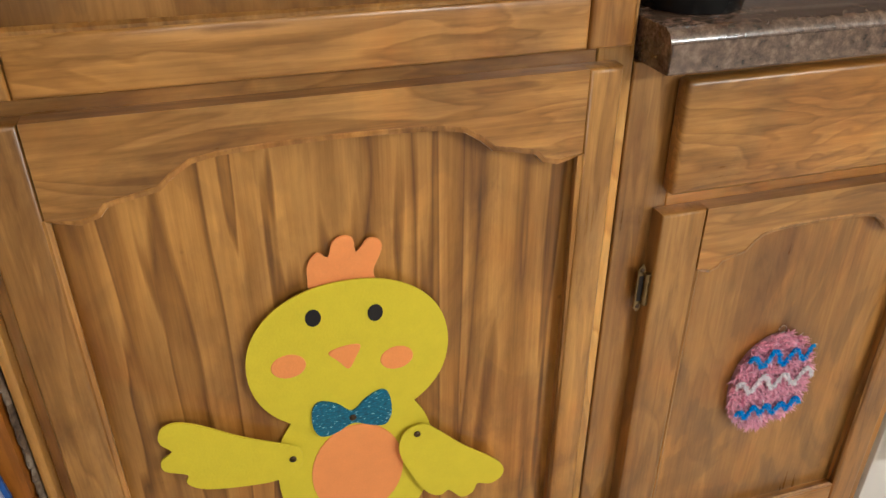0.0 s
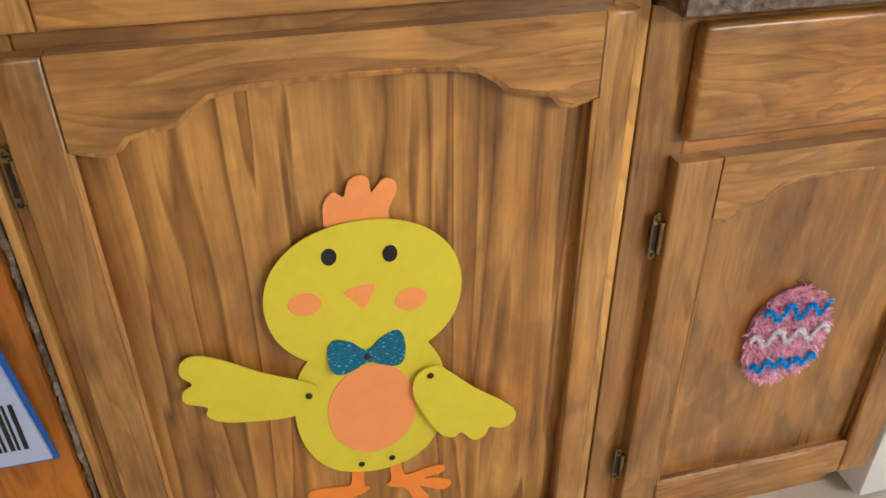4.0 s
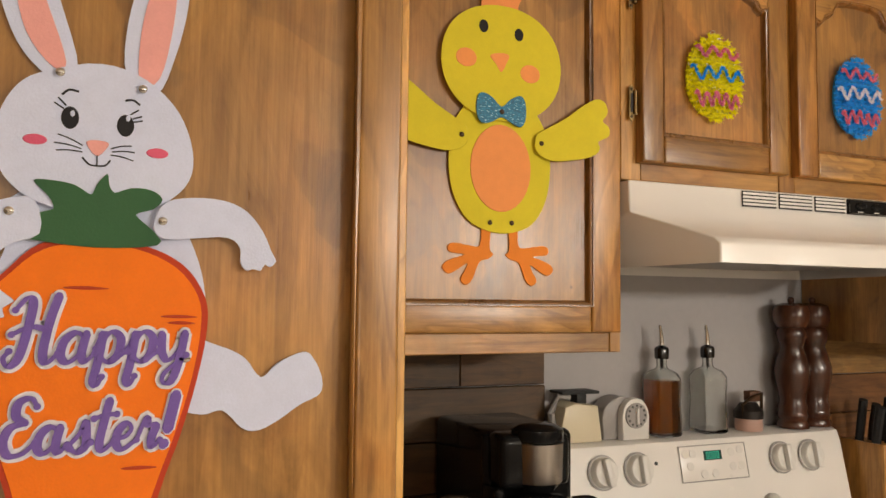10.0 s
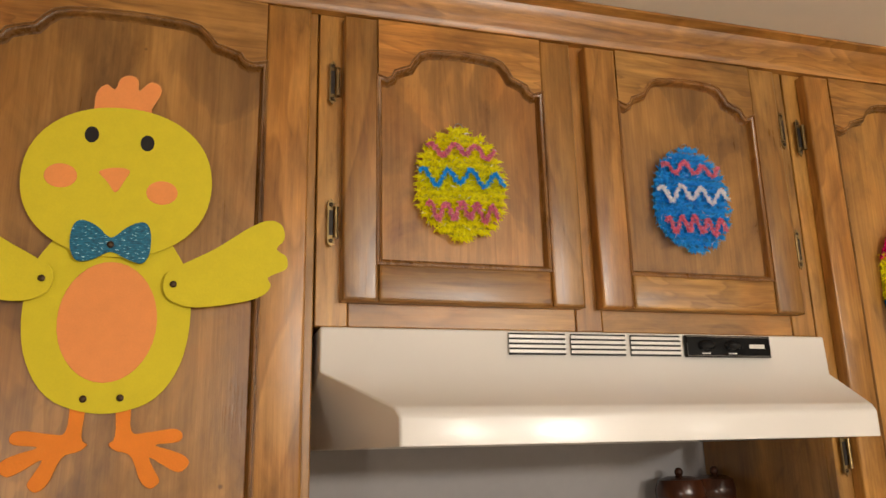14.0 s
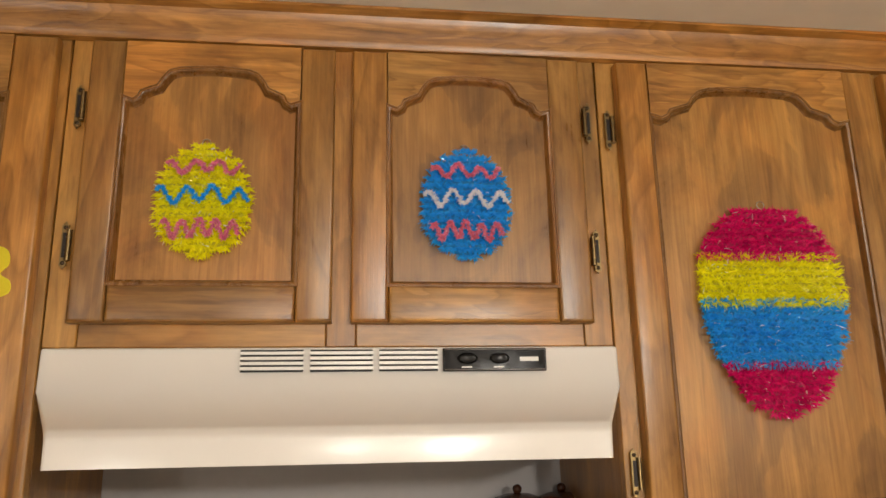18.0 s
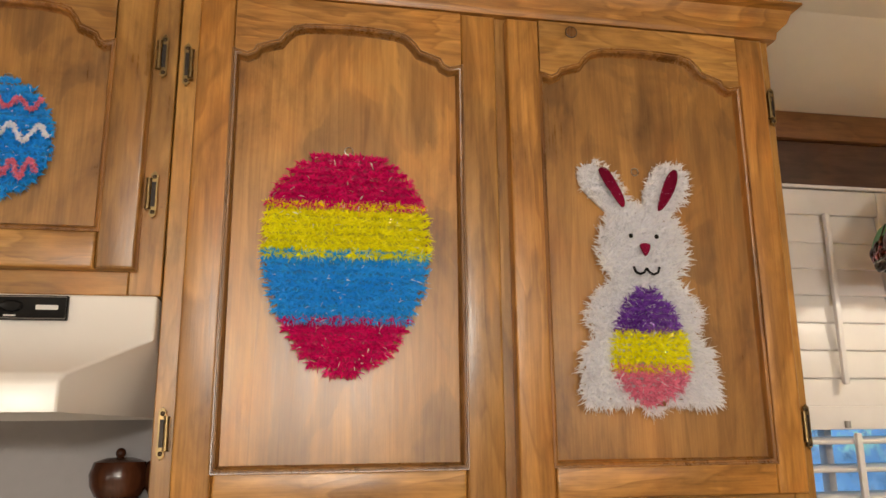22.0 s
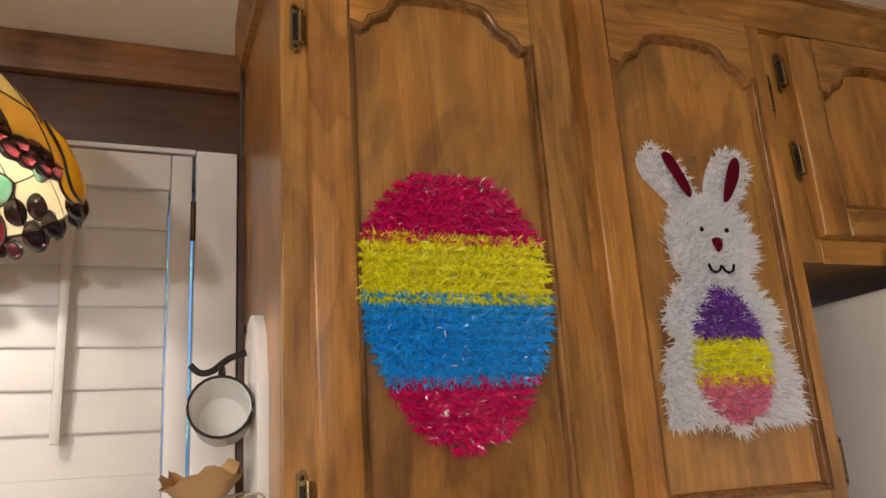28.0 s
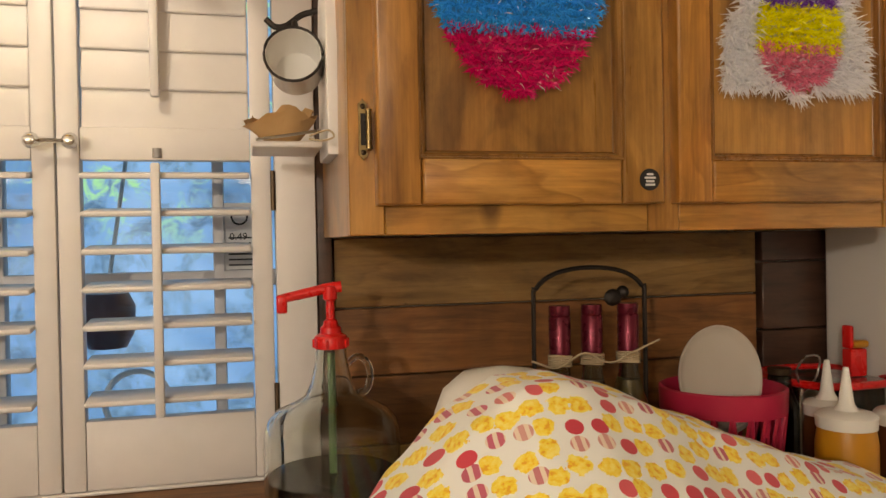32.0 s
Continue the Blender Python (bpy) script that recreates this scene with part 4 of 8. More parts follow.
def oil_bottle(x, y, liquid, label):
    th = thing("oil_bottle", (x, y, GT), label, "bottle", "oil bottles")
    wall = [(0.030, 0.010, 0.001), (0.0335, 0.012, 0.005), (0.0335, 0.012, 0.030), (0.0315, 0.012, 0.075), (0.0330, 0.012, 0.110), (0.0330, 0.013, 0.126), (0.0270, 0.014, 0.139), (0.0140, 0.0138, 0.147), (0.0115, 0.0114, 0.152), (0.0112, 0.0111, 0.172), (0.0092, 0.0091, 0.172), (0.0094, 0.0093, 0.152), (0.0120, 0.0118, 0.1455), (0.0250, 0.013, 0.1365), (0.0308, 0.011, 0.125), (0.0308, 0.011, 0.110), (0.0293, 0.010, 0.075), (0.0312, 0.010, 0.030), (0.0312, 0.010, 0.010)]
    part("glass", loft(B(), x, y, [(h, r, GT + z) for h, r, z in wall]), clear_glass if liquid is None else green_glass, th)
    if liquid is not None:
        part("vinegar", loft(B(), x, y, [(h - 0.0006, r, GT + z) for h, r, z in ((0.0312, 0.010, 0.0105), (0.0312, 0.010, 0.030), (0.0293, 0.010, 0.075), (0.0308, 0.011, 0.110), (0.0308, 0.011, 0.122))]), liquid, th, "amber liquid")
    sp = part("pourer", lathe(B(), [(0.0, GT + 0.168), (0.0150, GT + 0.168), (0.0158, GT + 0.176), (0.0158, GT + 0.188), (0.0140, GT + 0.193), (0.006, GT + 0.197), (0.0, GT + 0.198)], x, y, 20), dark_chrome, th, "dark metal pouring collar")
    part("spout", tube(B(), [(x, y, GT + 0.196), (x - 0.001, y, GT + 0.220), (x - 0.006, y - 0.002, GT + 0.242)], lambda t: 0.0062 - 0.003 * t, 10), chrome, sp)
    part("stem", tube(B(), [(x, y, GT + 0.169), (x + 0.001, y, GT + 0.145)], 0.0035, 8), black_matt, sp)


dark_chrome = plain("dark_chrome", (0.10, 0.10, 0.10), (0.05, 0.05, 0.05), 60, 0.2, 1.0)
oil_bottle(1.222, 1.285, plain("amber_vinegar_fill", (0.55, 0.14, 0.010), (0.42, 0.09, 0.006), 12, 0.08, **{"Transmission Weight": 0.85, "IOR": 1.34}), "square glass bottle of amber vinegar with a metal pourer")
oil_bottle(1.352, 1.288, None, "empty clear glass oil bottle with a metal pourer")
# kitchen timer
th = thing("kitchen_timer", (1.113, 1.285, GT), "white and grey kitchen timer with a round dial", "timer")
arch = [(1.165, GT + 0.001)] + [(1.131 + 0.034 * math.cos(a * math.pi / 16), GT + 0.052 + 0.036 * math.sin(a * math.pi / 16)) for a in range(17)] + [(1.097, GT + 0.001)]
part("front", slab(B(), arch, 1.255, 1.272, 0.004), white_plastic, th)
arch2 = [(1.158, GT + 0.001)] + [(1.108 + 0.048 * math.cos(a * math.pi / 16), GT + 0.048 + 0.042 * math.sin(a * math.pi / 16)) for a in range(17)] + [(1.060, GT + 0.001)]
part("back", slab(B(), arch2, 1.273, 1.318, 0.004), grey_plastic, th)
mark_grey = plain("dark_grey_print", (0.07, 0.065, 0.06), None, 80, 0.5)
dial = part("dial", slab(B(), oval(1.131, GT + 0.052, 0.027, 0.027), 1.252, 1.2555, 0.001), grey_plastic, th, "round grey dial with black marks")
for k in range(12):
    a = k * math.pi / 6
    part("mark", slab(B(), oval(1.131 + 0.021 * math.cos(a), GT + 0.052 + 0.021 * math.sin(a), 0.0026, 0.0026, 8), 1.2512, 1.2521), mark_grey, dial)
part("pointer", slab(B(), [(1.128, GT + 0.035), (1.134, GT + 0.035), (1.1335, GT + 0.068), (1.1285, GT + 0.068)], 1.246, 1.252, 0.001), white_plastic, dial)
# cream canister with grey spout and black press lid
th = thing("soap_dispenser", (0.99, 1.285, GT), "cream plastic dispenser with a black flat press lid", "dispenser")
bm = slab(B(), [(0.945, GT + 0.001), (1.05, GT + 0.001), (1.040, GT + 0.075), (0.985, GT + 0.083), (0.960, GT + 0.075)], 1.258, 1.318, 0.006)
part("body", bm, cream_plastic, th)
part("lid", box(B(), 0.955, 1.045, 1.262, 1.316, GT + 0.100, GT + 0.106, 0.002), black_matt, th)
part("neck", box(B(), 0.998, 1.022, 1.275, 1.305, GT + 0.078, GT + 0.101, 0.003), black_matt, th)
part("handle", tube(B(), [(0.950, 1.286, GT + 0.02), (0.942, 1.286, GT + 0.06), (0.955, 1.286, GT + 0.096), (0.985, 1.286, GT + 0.092)], 0.008, 8), grey_plastic, th)
# clip-top jar
th = thing("spice_jar", (1.46, 1.285, GT), "small pink jar with a rusty clamp lid", "jar")
part("jar", lathe(B(), [(0, GT + 0.001), (0.030, GT + 0.001), (0.032, GT + 0.01), (0.030, GT + 0.028), (0, GT + 0.028)], 1.462, 1.28, 20), plain("dusty_pink_glaze", (0.55, 0.35, 0.28), None, 30, 0.3), th)
part("lid", lathe(B(), [(0, GT + 0.0285), (0.033, GT + 0.0285), (0.033, GT + 0.046), (0.026, GT + 0.053), (0.02, GT + 0.062), (0, GT + 0.064)], 1.462, 1.28, 20), iron, th)
part("clamp", tube(B(), [(1.436, 1.268, GT + 0.03), (1.432, 1.268, GT + 0.06), (1.462, 1.266, GT + 0.078), (1.490, 1.268, GT + 0.085), (1.492, 1.27, GT + 0.03)], 0.004, 6), bronze, th)
part("cork", box(B(), 1.458, 1.492, 1.270, 1.292, GT + 0.066, GT + 0.090, 0.003), plain("rusty_brown_lid", (0.12, 0.05, 0.02), None, 60, 0.6), th)
part("saucer", slab(B(), [(1.50, GT + 0.001), (1.535, GT + 0.001), (1.545, GT + 0.07), (1.53, GT + 0.075)], 1.312, 1.318, 0.001), paper_white, th)


def mill(x, y):
    th = thing("pepper_mill", (x, y, GT), "tall dark turned wooden pepper mill", "pepper mill", "pepper mills")
    z = GT
    part("body", lathe(B(), [(0, z + 0.001), (0.036, z + 0.001), (0.037, z + 0.012), (0.032, z + 0.020), (0.036, z + 0.030), (0.032, z + 0.040), (0.035, z + 0.050), (0.030, z + 0.062), (0.033, z + 0.085), (0.040, z + 0.115), (0.041, z + 0.140), (0.034, z + 0.165), (0.026, z + 0.190), (0.032, z + 0.205), (0.036, z + 0.222), (0.030, z + 0.236), (0, z + 0.236)], x, y, 28), dark_walnut, th)
    part("head", lathe(B(), [(0, z + 0.237), (0.034, z + 0.237), (0.042, z + 0.252), (0.044, z + 0.270), (0.038, z + 0.288), (0.020, z + 0.294), (0, z + 0.295)], x, y, 28), dark_walnut, th)
    part("finial", ball(B(), (x, y, z + 0.301), 0.008, 10), dark_walnut, th)


mill(1.594, 1.276)
mill(1.672, 1.284)
# knife block
th = thing("knife_block", (1.80, 1.22, 0.94), "pale wooden knife block with dark knife handles", "knife block")
part("block", slab(B(), [(1.735, 0.941), (1.87, 0.941), (1.87, 1.12), (1.735, 1.13)], 1.15, 1.27, 0.005), pine_knotty, th)
for k in range(6):
    kx, ky = 1.752 + (k % 3) * 0.042, 1.185 + (k // 3) * 0.045
    part("knife_handle", tube(B(), [(kx, ky, 1.115), (kx - 0.006, ky - 0.012, 1.165), (kx - 0.012, ky - 0.026, 1.215 + 0.012 * (k % 2))], 0.0105, 8), black_matt, th)
bm = B()
for k, c in enumerate(((-0.012, 0.0), (0.012, -0.004), (0.0, 0.012))):
    tube(bm, smooth_line([(1.80 + c[0], 1.147, 1.01), (1.80 + c[0] * 1.6, 1.146, 1.045 + c[1]), (1.80 + c[0] * 2.2, 1.147, 1.065 + c[1])], 3), 0.005, 6)
part("emblem", bm, red_plastic, th, "small painted pepper emblem")
# coffee maker
th = thing("coffee_maker", (0.765, 1.1, 0.94), "black and steel drip coffee maker with a glass carafe", "coffee maker")
CX, CY = 0.762, 1.000
maker_steel = plain("satin_steel", (0.46, 0.43, 0.39), (0.40, 0.37, 0.34), 160, 0.34, 1.0, 0.05, stretch=(0.05, 0.05, 1))
foot = [(CX + 0.088 * math.cos(radians(a)), CY + 0.088 * math.sin(radians(a))) for a in range(180, 361, 12)] + [(CX + 0.086, 1.285), (CX - 0.086, 1.285)]
bm = B()
rings = []
for k, zz in ((1.0, 0.941), (1.03, 0.950), (1.0, 0.966), (0.90, 0.980)):
    rings.append([bm.verts.new((CX + (x - CX) * k, CY + (y - CY) * (k if y < CY else 1.0), zz)) for x, y in foot])
for ra, rb in zip(rings, rings[1:]):
    for q in range(len(foot)):
        bm.faces.new((ra[q], ra[(q + 1) % len(foot)], rb[(q + 1) % len(foot)], rb[q]))
bm.faces.new(rings[-1])
bm.faces.new(rings[0][::-1])
part("base", bm, black_plastic, th)
# curved control panel on the sloping front of the base
bm = B()
strip = []
for q in range(13):
    a = radians(-132 + q * 8.5)
    strip.append([bm.verts.new((CX + r * math.cos(a), CY + r * math.sin(a), zz)) for r, zz in ((0.0915, 0.9535), (0.0895, 0.9665), (0.0800, 0.9815), (0.0740, 0.9815), (0.0740, 0.955))])
for a, b in zip(strip, strip[1:]):
    for q in range(4):
        bm.faces.new((a[q], b[q], b[q + 1], a[q + 1]))
pan = part("control_panel", bm, maker_steel, th, "brushed steel control panel")
for a, w in ((-118, 0.0055), (-88, 0.013), (-62, 0.0055)):
    a = radians(a)
    part("button", ball(B(), (CX + 0.086 * math.cos(a), CY + 0.086 * math.sin(a), 0.9735), 1.0, 10, (w, 0.003, 0.0050)), black_plastic, pan)
part("tower", box(B(), CX - 0.078, CX + 0.096, CY + 0.062, 1.288, 0.978, 1.228, 0.016, 4), black_plastic, th)
part("brew_head", box(B(), CX - 0.070, CX + 0.060, CY + 0.012, CY + 0.080, 1.142, 1.230, 0.014, 4), black_plastic, th)
part("side_column", box(B(), CX - 0.078, CX - 0.058, CY + 0.020, CY + 0.076, 0.975, 1.145, 0.008, 3), black_plastic, th)
HX, HY = CX + 0.004, CY + 0.030
part("head_cap", lathe(B(), [(0.0, 1.2185), (0.0430, 1.2185), (0.0445, 1.226), (0.0430, 1.238), (0.030, 1.245), (0.0, 1.247)], HX, HY, 32), black_plastic, th)
part("steel_band", lathe(B(), [(0.0, 1.1515), (0.0405, 1.1515), (0.0415, 1.1535), (0.0430, 1.216), (0.0, 1.218)], HX, HY, 36), maker_steel, th, "brushed steel filter cup")
part("filter_base", lathe(B(), [(0.0, 1.138), (0.030, 1.138), (0.039, 1.150), (0.0, 1.1512)], HX, HY, 28), black_plastic, th)
cx2, cy2 = CX - 0.006, CY - 0.012
car = part("carafe", lathe(B(), [(0.0, 0.983), (0.056, 0.983), (0.064, 0.995), (0.066, 1.030), (0.060, 1.074), (0.048, 1.108), (0.044, 1.120), (0.0425, 1.120), (0.0465, 1.107), (0.0585, 1.073), (0.0645, 1.030), (0.0625, 0.996), (0.055, 0.985), (0.0, 0.985)], cx2, cy2, 32), clear_glass, th, "clear glass carafe")
part("band", lathe(B(), [(0.0445, 1.108), (0.050, 1.106), (0.050, 1.126), (0.0445, 1.126)], cx2, cy2, 32), black_plastic, car)
part("carafe_lid", lathe(B(), [(0, 1.122), (0.044, 1.122), (0.042, 1.133), (0.0, 1.137)], cx2, cy2, 28), black_plastic, car)
part("base_ring", lathe(B(), [(0.058, 0.985), (0.0655, 0.987), (0.0662, 1.000), (0.062, 1.000)], cx2, cy2, 32), maker_steel, car)
hx, hy = 0.857, -0.515


def grip(o, z):
    return (cx2 + hx * o, cy2 + hy * o, z)


bm = tube(B(), smooth_line([grip(0.044, 1.128), grip(0.070, 1.131), grip(0.080, 1.122), grip(0.088, 1.075), grip(0.097, 1.022), grip(0.092, 1.010), grip(0.068, 1.016), grip(0.061, 1.030), grip(0.058, 1.06), grip(0.050, 1.112)], 4), 0.0105, 10)
part("carafe_handle", bm, black_plastic, car)
# personal blender
th = thing("blender", (0.478, 0.70, 0.94), "silver and black personal blender with a clear cup", "blender")
bx, by = 0.476, 0.70
part("foot", lathe(B(), [(0, 0.941), (0.050, 0.941), (0.052, 0.950), (0.048, 0.972), (0.041, 0.984), (0, 0.985)], bx, by, 32), black_plastic, th)
part("body", lathe(B(), [(0, 0.976), (0.038, 0.976), (0.0415, 1.02), (0.0445, 1.068), (0.0445, 1.072), (0, 1.073)], bx, by, 32), plain("brushed_silver", (0.50, 0.50, 0.52), (0.46, 0.46, 0.48), 200, 0.42, 1.0), th)
part("collar", lathe(B(), [(0, 1.0735), (0.0435, 1.0735), (0.044, 1.085), (0.040, 1.088), (0, 1.088)], bx, by, 32), black_plastic, th)
bm = B()
lathe(bm, [(0.038, 1.0885), (0.0395, 1.11), (0.0395, 1.16), (0.037, 1.195), (0.028, 1.218), (0.014, 1.226), (0.0, 1.227), (0.0, 1.2245), (0.013, 1.2235), (0.0265, 1.216), (0.035, 1.194), (0.0375, 1.16), (0.0375, 1.11), (0.036, 1.0885)], bx, by, 32)
cup_clear = glass("clear_cup_plastic", (0.97, 0.98, 0.98), 0.03, 1.12)
part("cup", bm, cup_clear, th, "clear plastic blending cup")
for a in (20, 110, 200, 290):
    c, s = math.cos(radians(a)), math.sin(radians(a))
    part("rib", tube(B(), [(bx + 0.0385 * c, by + 0.0385 * s, 1.095), (bx + 0.040 * c, by + 0.040 * s, 1.15), (bx + 0.036 * c, by + 0.036 * s, 1.195), (bx + 0.027 * c, by + 0.027 * s, 1.217)], 0.0022, 6), cup_clear, th)
part("blade", tube(B(), [(bx - 0.02, by, 1.10), (bx, by, 1.092), (bx + 0.02, by, 1.10)], 0.0025, 6), steel, th)

# ---- window with plantation shutters ----
win = tagged(thing("window_1", (3.04, WALL, 1.03), "white cased window with plantation shutters", "window"), kind="structure")
SY = 1.290
part("casing", box(B(), 2.695, 2.746, SY, WALL, 1.03, 1.966, 0.003), white_paint, win)
part("casing", box(B(), 3.336, 3.393, SY, WALL, 1.03, 1.966, 0.003), white_paint, win)
part("casing", box(B(), 2.7465, 3.3355, SY + 0.001, WALL, 1.960, 1.9675, 0.002), white_paint, win)
part("casing", box(B(), 2.7465, 3.3355, SY + 0.001, WALL, 1.0305, 1.036, 0.002), white_paint, win)
for a, b, c, d in ((WX0, WX1, WZ0, WZ0 + 0.035), (WX0, WX1, WZ1 - 0.035, WZ1), (WX0, WX0 + 0.025, WZ0, WZ1), (WX1 - 0.025, WX1, WZ0, WZ1), (WX0, WX1, 1.30, 1.325), (3.245, 3.262, WZ0, WZ1), (2.935, 2.952, WZ0, WZ1)):
    part("sash_bar", box(B(), a, b, 1.42 + 0.001 * (b - a), 1.445, c, d, 0.003), white_paint, win)
pane = part("pane", box(B(), WX0 + 0.01, WX1 - 0.01, 1.431, 1.434, WZ0 + 0.01, WZ1 - 0.01), clear_glass, win, "clear window glass")
pane.visible_shadow = False


def shutter(x0, x1, rod_x, hinge_side, label):
    th = thing("shutter", ((x0 + x1) / 2, SY, 1.037), label, "shutter", "window shutters")
    y0, y1, st = SY + 0.002, SY + 0.026, 0.028
    part("stile", box(B(), x0, x0 + st, y0, y1, 1.037, 1.957, 0.002), white_paint, th)
    part("stile", box(B(), x1 - st, x1, y0, y1, 1.037, 1.957, 0.002), white_paint, th)
    a, b = x0 + st + 0.0006, x1 - st - 0.0006
    for z0, z1 in ((1.905, 1.957), (1.482, 1.526), (1.037, 1.130)):
        part("rail", box(B(), a, b, y0 + 0.001, y1, z0, z1, 0.002), white_paint, th)
    for k in range(7):
        z = 1.5275 + k * 0.0538
        bm = B()
        box(bm, a + 0.001, b - 0.001, -0.0038, 0.0038, -0.0308, 0.0308, 0.0034, 3)
        bmesh.ops.transform(bm, matrix=Matrix.Translation((0, y0 + 0.012, z + 0.0275)) @ Euler((radians(-6.5), 0, 0)).to_matrix().to_4x4(), verts=bm.verts)
        part("louver", bm, white_paint, th)
    for k in range(7):
        z = 1.158 + k * 0.0507
        bm = B()
        box(bm, a + 0.001, b - 0.001, -0.028, 0.028, -0.0042, 0.0042, 0.0035, 2)
        bmesh.ops.transform(bm, matrix=Matrix.Translation((0, y0 + 0.012, z)) @ Euler((radians(6), 0, 0)).to_matrix().to_4x4(), verts=bm.verts)
        part("louver", bm, white_paint, th)
    part("tilt_rod", box(B(), rod_x - 0.006, rod_x + 0.006, y0 - 0.016, y0 - 0.005, 1.566, 1.904, 0.003), white_paint, th)
    part("tilt_rod", box(B(), rod_x - 0.006, rod_x + 0.006, y0 - 0.030, y0 - 0.019, 1.135, 1.476, 0.003), white_paint, th)
    bm = B()
    tube(bm, [(rod_x, y0 - 0.0005, 1.485), (rod_x, y0 - 0.0005, 1.498)], 0.006, 10)
    part("rod_notch", bm, grey_plastic, th)
    hx = x0 - 0.002 if hinge_side < 0 else x1 + 0.002
    for hz in (1.86, 1.44, 1.14):
        part("hinge", tube(B(), [(hx, y0 - 0.002, hz - 0.028), (hx, y0 - 0.002, hz + 0.028)], 0.0036, 8), bronze, th)
    kx = x1 - 0.022 if hinge_side < 0 else x0 + 0.022
    bm = lathe(B(), [(0, 0), (0.004, 0), (0.004, 0.012), (0.0095, 0.018), (0.0105, 0.025), (0.007, 0.031), (0, 0.033)], 0, 0, 18)
    bmesh.ops.transform(bm, matrix=Matrix.Translation((kx, y0, 1.504)) @ Euler((radians(90), 0, 0)).to_matrix().to_4x4(), verts=bm.verts)
    part("knob", bm, chrome, th, "round chrome knob")
    return th


shutter(2.7505, 3.0512, 2.893, -1, "white plantation shutter with closed upper louvers")
shutter(3.0538, 3.3315, 3.180, 1, "white plantation shutter with closed upper louvers")
th = thing("shutter_latch", (3.053, SY, 1.50), "chrome bar latch joining the two shutter knobs", "latch")
part("bar", tube(B(), [(3.030, SY - 0.018, 1.504), (3.076, SY - 0.018, 1.504)], 0.0035, 8), chrome, th)
th = thing("window_label", (3.285, 1.43, 1.36), "white printed energy label stuck on the window glass", "label")
part("sheet", box(B(), 3.262, 3.325, 1.4275, 1.4285, 1.30, 1.43), paper_white, th)
bm = B()
for k in range(9):
    box(bm, 3.268, 3.268 + random.uniform(0.03, 0.05), 1.4265, 1.4274, 1.306 + k * 0.0085, 1.3085 + k * 0.0085)
tube(bm, [(3.285 + 0.012 * math.cos(a * 0.524), 1.4268, 1.408 + 0.012 * math.sin(a * 0.524)) for a in range(12)], 0.0016, 5, True)
part("print_bars", bm, ink, th)


def lettering(body, size, x, y, z, depth, material, parent, name, shear=0.0, offset=0.0, fit=None, label="", space=1.0):
    """Built-in font, stood upright facing -y, with its left foot at x, z; fit: width to fill."""
    cu = bpy.data.curves.new(name, "FONT")
    cu.body, cu.size, cu.extrude, cu.shear, cu.offset, cu.resolution_u, cu.space_character = body, size, depth, shear, offset, 3, space
    tmp = bpy.data.objects.new(name, cu)
    scene.collection.objects.link(tmp)
    me = bpy.data.meshes.new_from_object(tmp.evaluated_get(bpy.context.evaluated_depsgraph_get()))
    bpy.data.objects.remove(tmp)
    xs = [v.co.x for v in me.vertices]
    w = max(xs) - min(xs)
    s = (fit or w) / w
    me.transform(Matrix.Translation((x, y, z)) @ Euler((radians(90), 0, 0)).to_matrix().to_4x4() @ Matrix.Diagonal((s, 1, 1, 1)) @ Matrix.Translation((-min(xs), 0, 0)))
    me.materials.append(material)
    ob = new(name, me)
    ob.parent = parent
    ob.matrix_parent_inverse = Matrix.Translation(-Vector(base_of(parent)))
    return tagged(ob, label)


lettering("0.49", 0.016, 3.27, 1.4268, 1.372, 0.0002, ink, th, "figures")
# outside: flat yard backdrop behind the glass, daylight and blue haze put into its glow
n_ = Nodes("yard_backdrop_glow")
v_ = n_.coords((1, 1, 1), False)
a_ = n_.noise(v_, 2.2, 3, 0.5, 0.4)
b_ = n_.noise(v_, 9.0, 5, 0.65, 0.5)
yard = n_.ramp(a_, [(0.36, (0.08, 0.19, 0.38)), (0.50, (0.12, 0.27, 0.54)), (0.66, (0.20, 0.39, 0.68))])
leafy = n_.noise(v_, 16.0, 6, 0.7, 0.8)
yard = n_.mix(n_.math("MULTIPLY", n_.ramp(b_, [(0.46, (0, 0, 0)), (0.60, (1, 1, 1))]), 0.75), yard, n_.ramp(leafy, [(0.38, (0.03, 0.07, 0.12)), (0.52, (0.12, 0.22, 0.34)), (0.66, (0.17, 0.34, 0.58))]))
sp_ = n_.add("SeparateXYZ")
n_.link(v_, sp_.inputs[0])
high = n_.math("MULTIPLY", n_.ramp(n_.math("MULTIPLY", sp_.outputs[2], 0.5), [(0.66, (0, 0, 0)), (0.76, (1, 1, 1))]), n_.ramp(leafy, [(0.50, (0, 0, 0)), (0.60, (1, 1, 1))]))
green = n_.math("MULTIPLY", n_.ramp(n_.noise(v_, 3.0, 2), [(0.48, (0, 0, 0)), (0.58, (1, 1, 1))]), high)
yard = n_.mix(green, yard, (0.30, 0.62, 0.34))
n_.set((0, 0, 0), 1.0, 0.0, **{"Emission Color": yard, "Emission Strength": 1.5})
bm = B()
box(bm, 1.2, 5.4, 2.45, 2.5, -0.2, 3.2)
tagged(new("backdrop", mesh_of(bm, "backdrop", n_.m)), "glowing backdrop of a hazy blue and green yard outside the window", "backdrop", kind="structure")
structure("ground", box(B(), 0.5, 6.0, 1.49, 2.44, -0.3, -0.2), plain("grey_paving", (0.2, 0.2, 0.2), None, 20, 0.8), "grey ground outside the window", "ground")
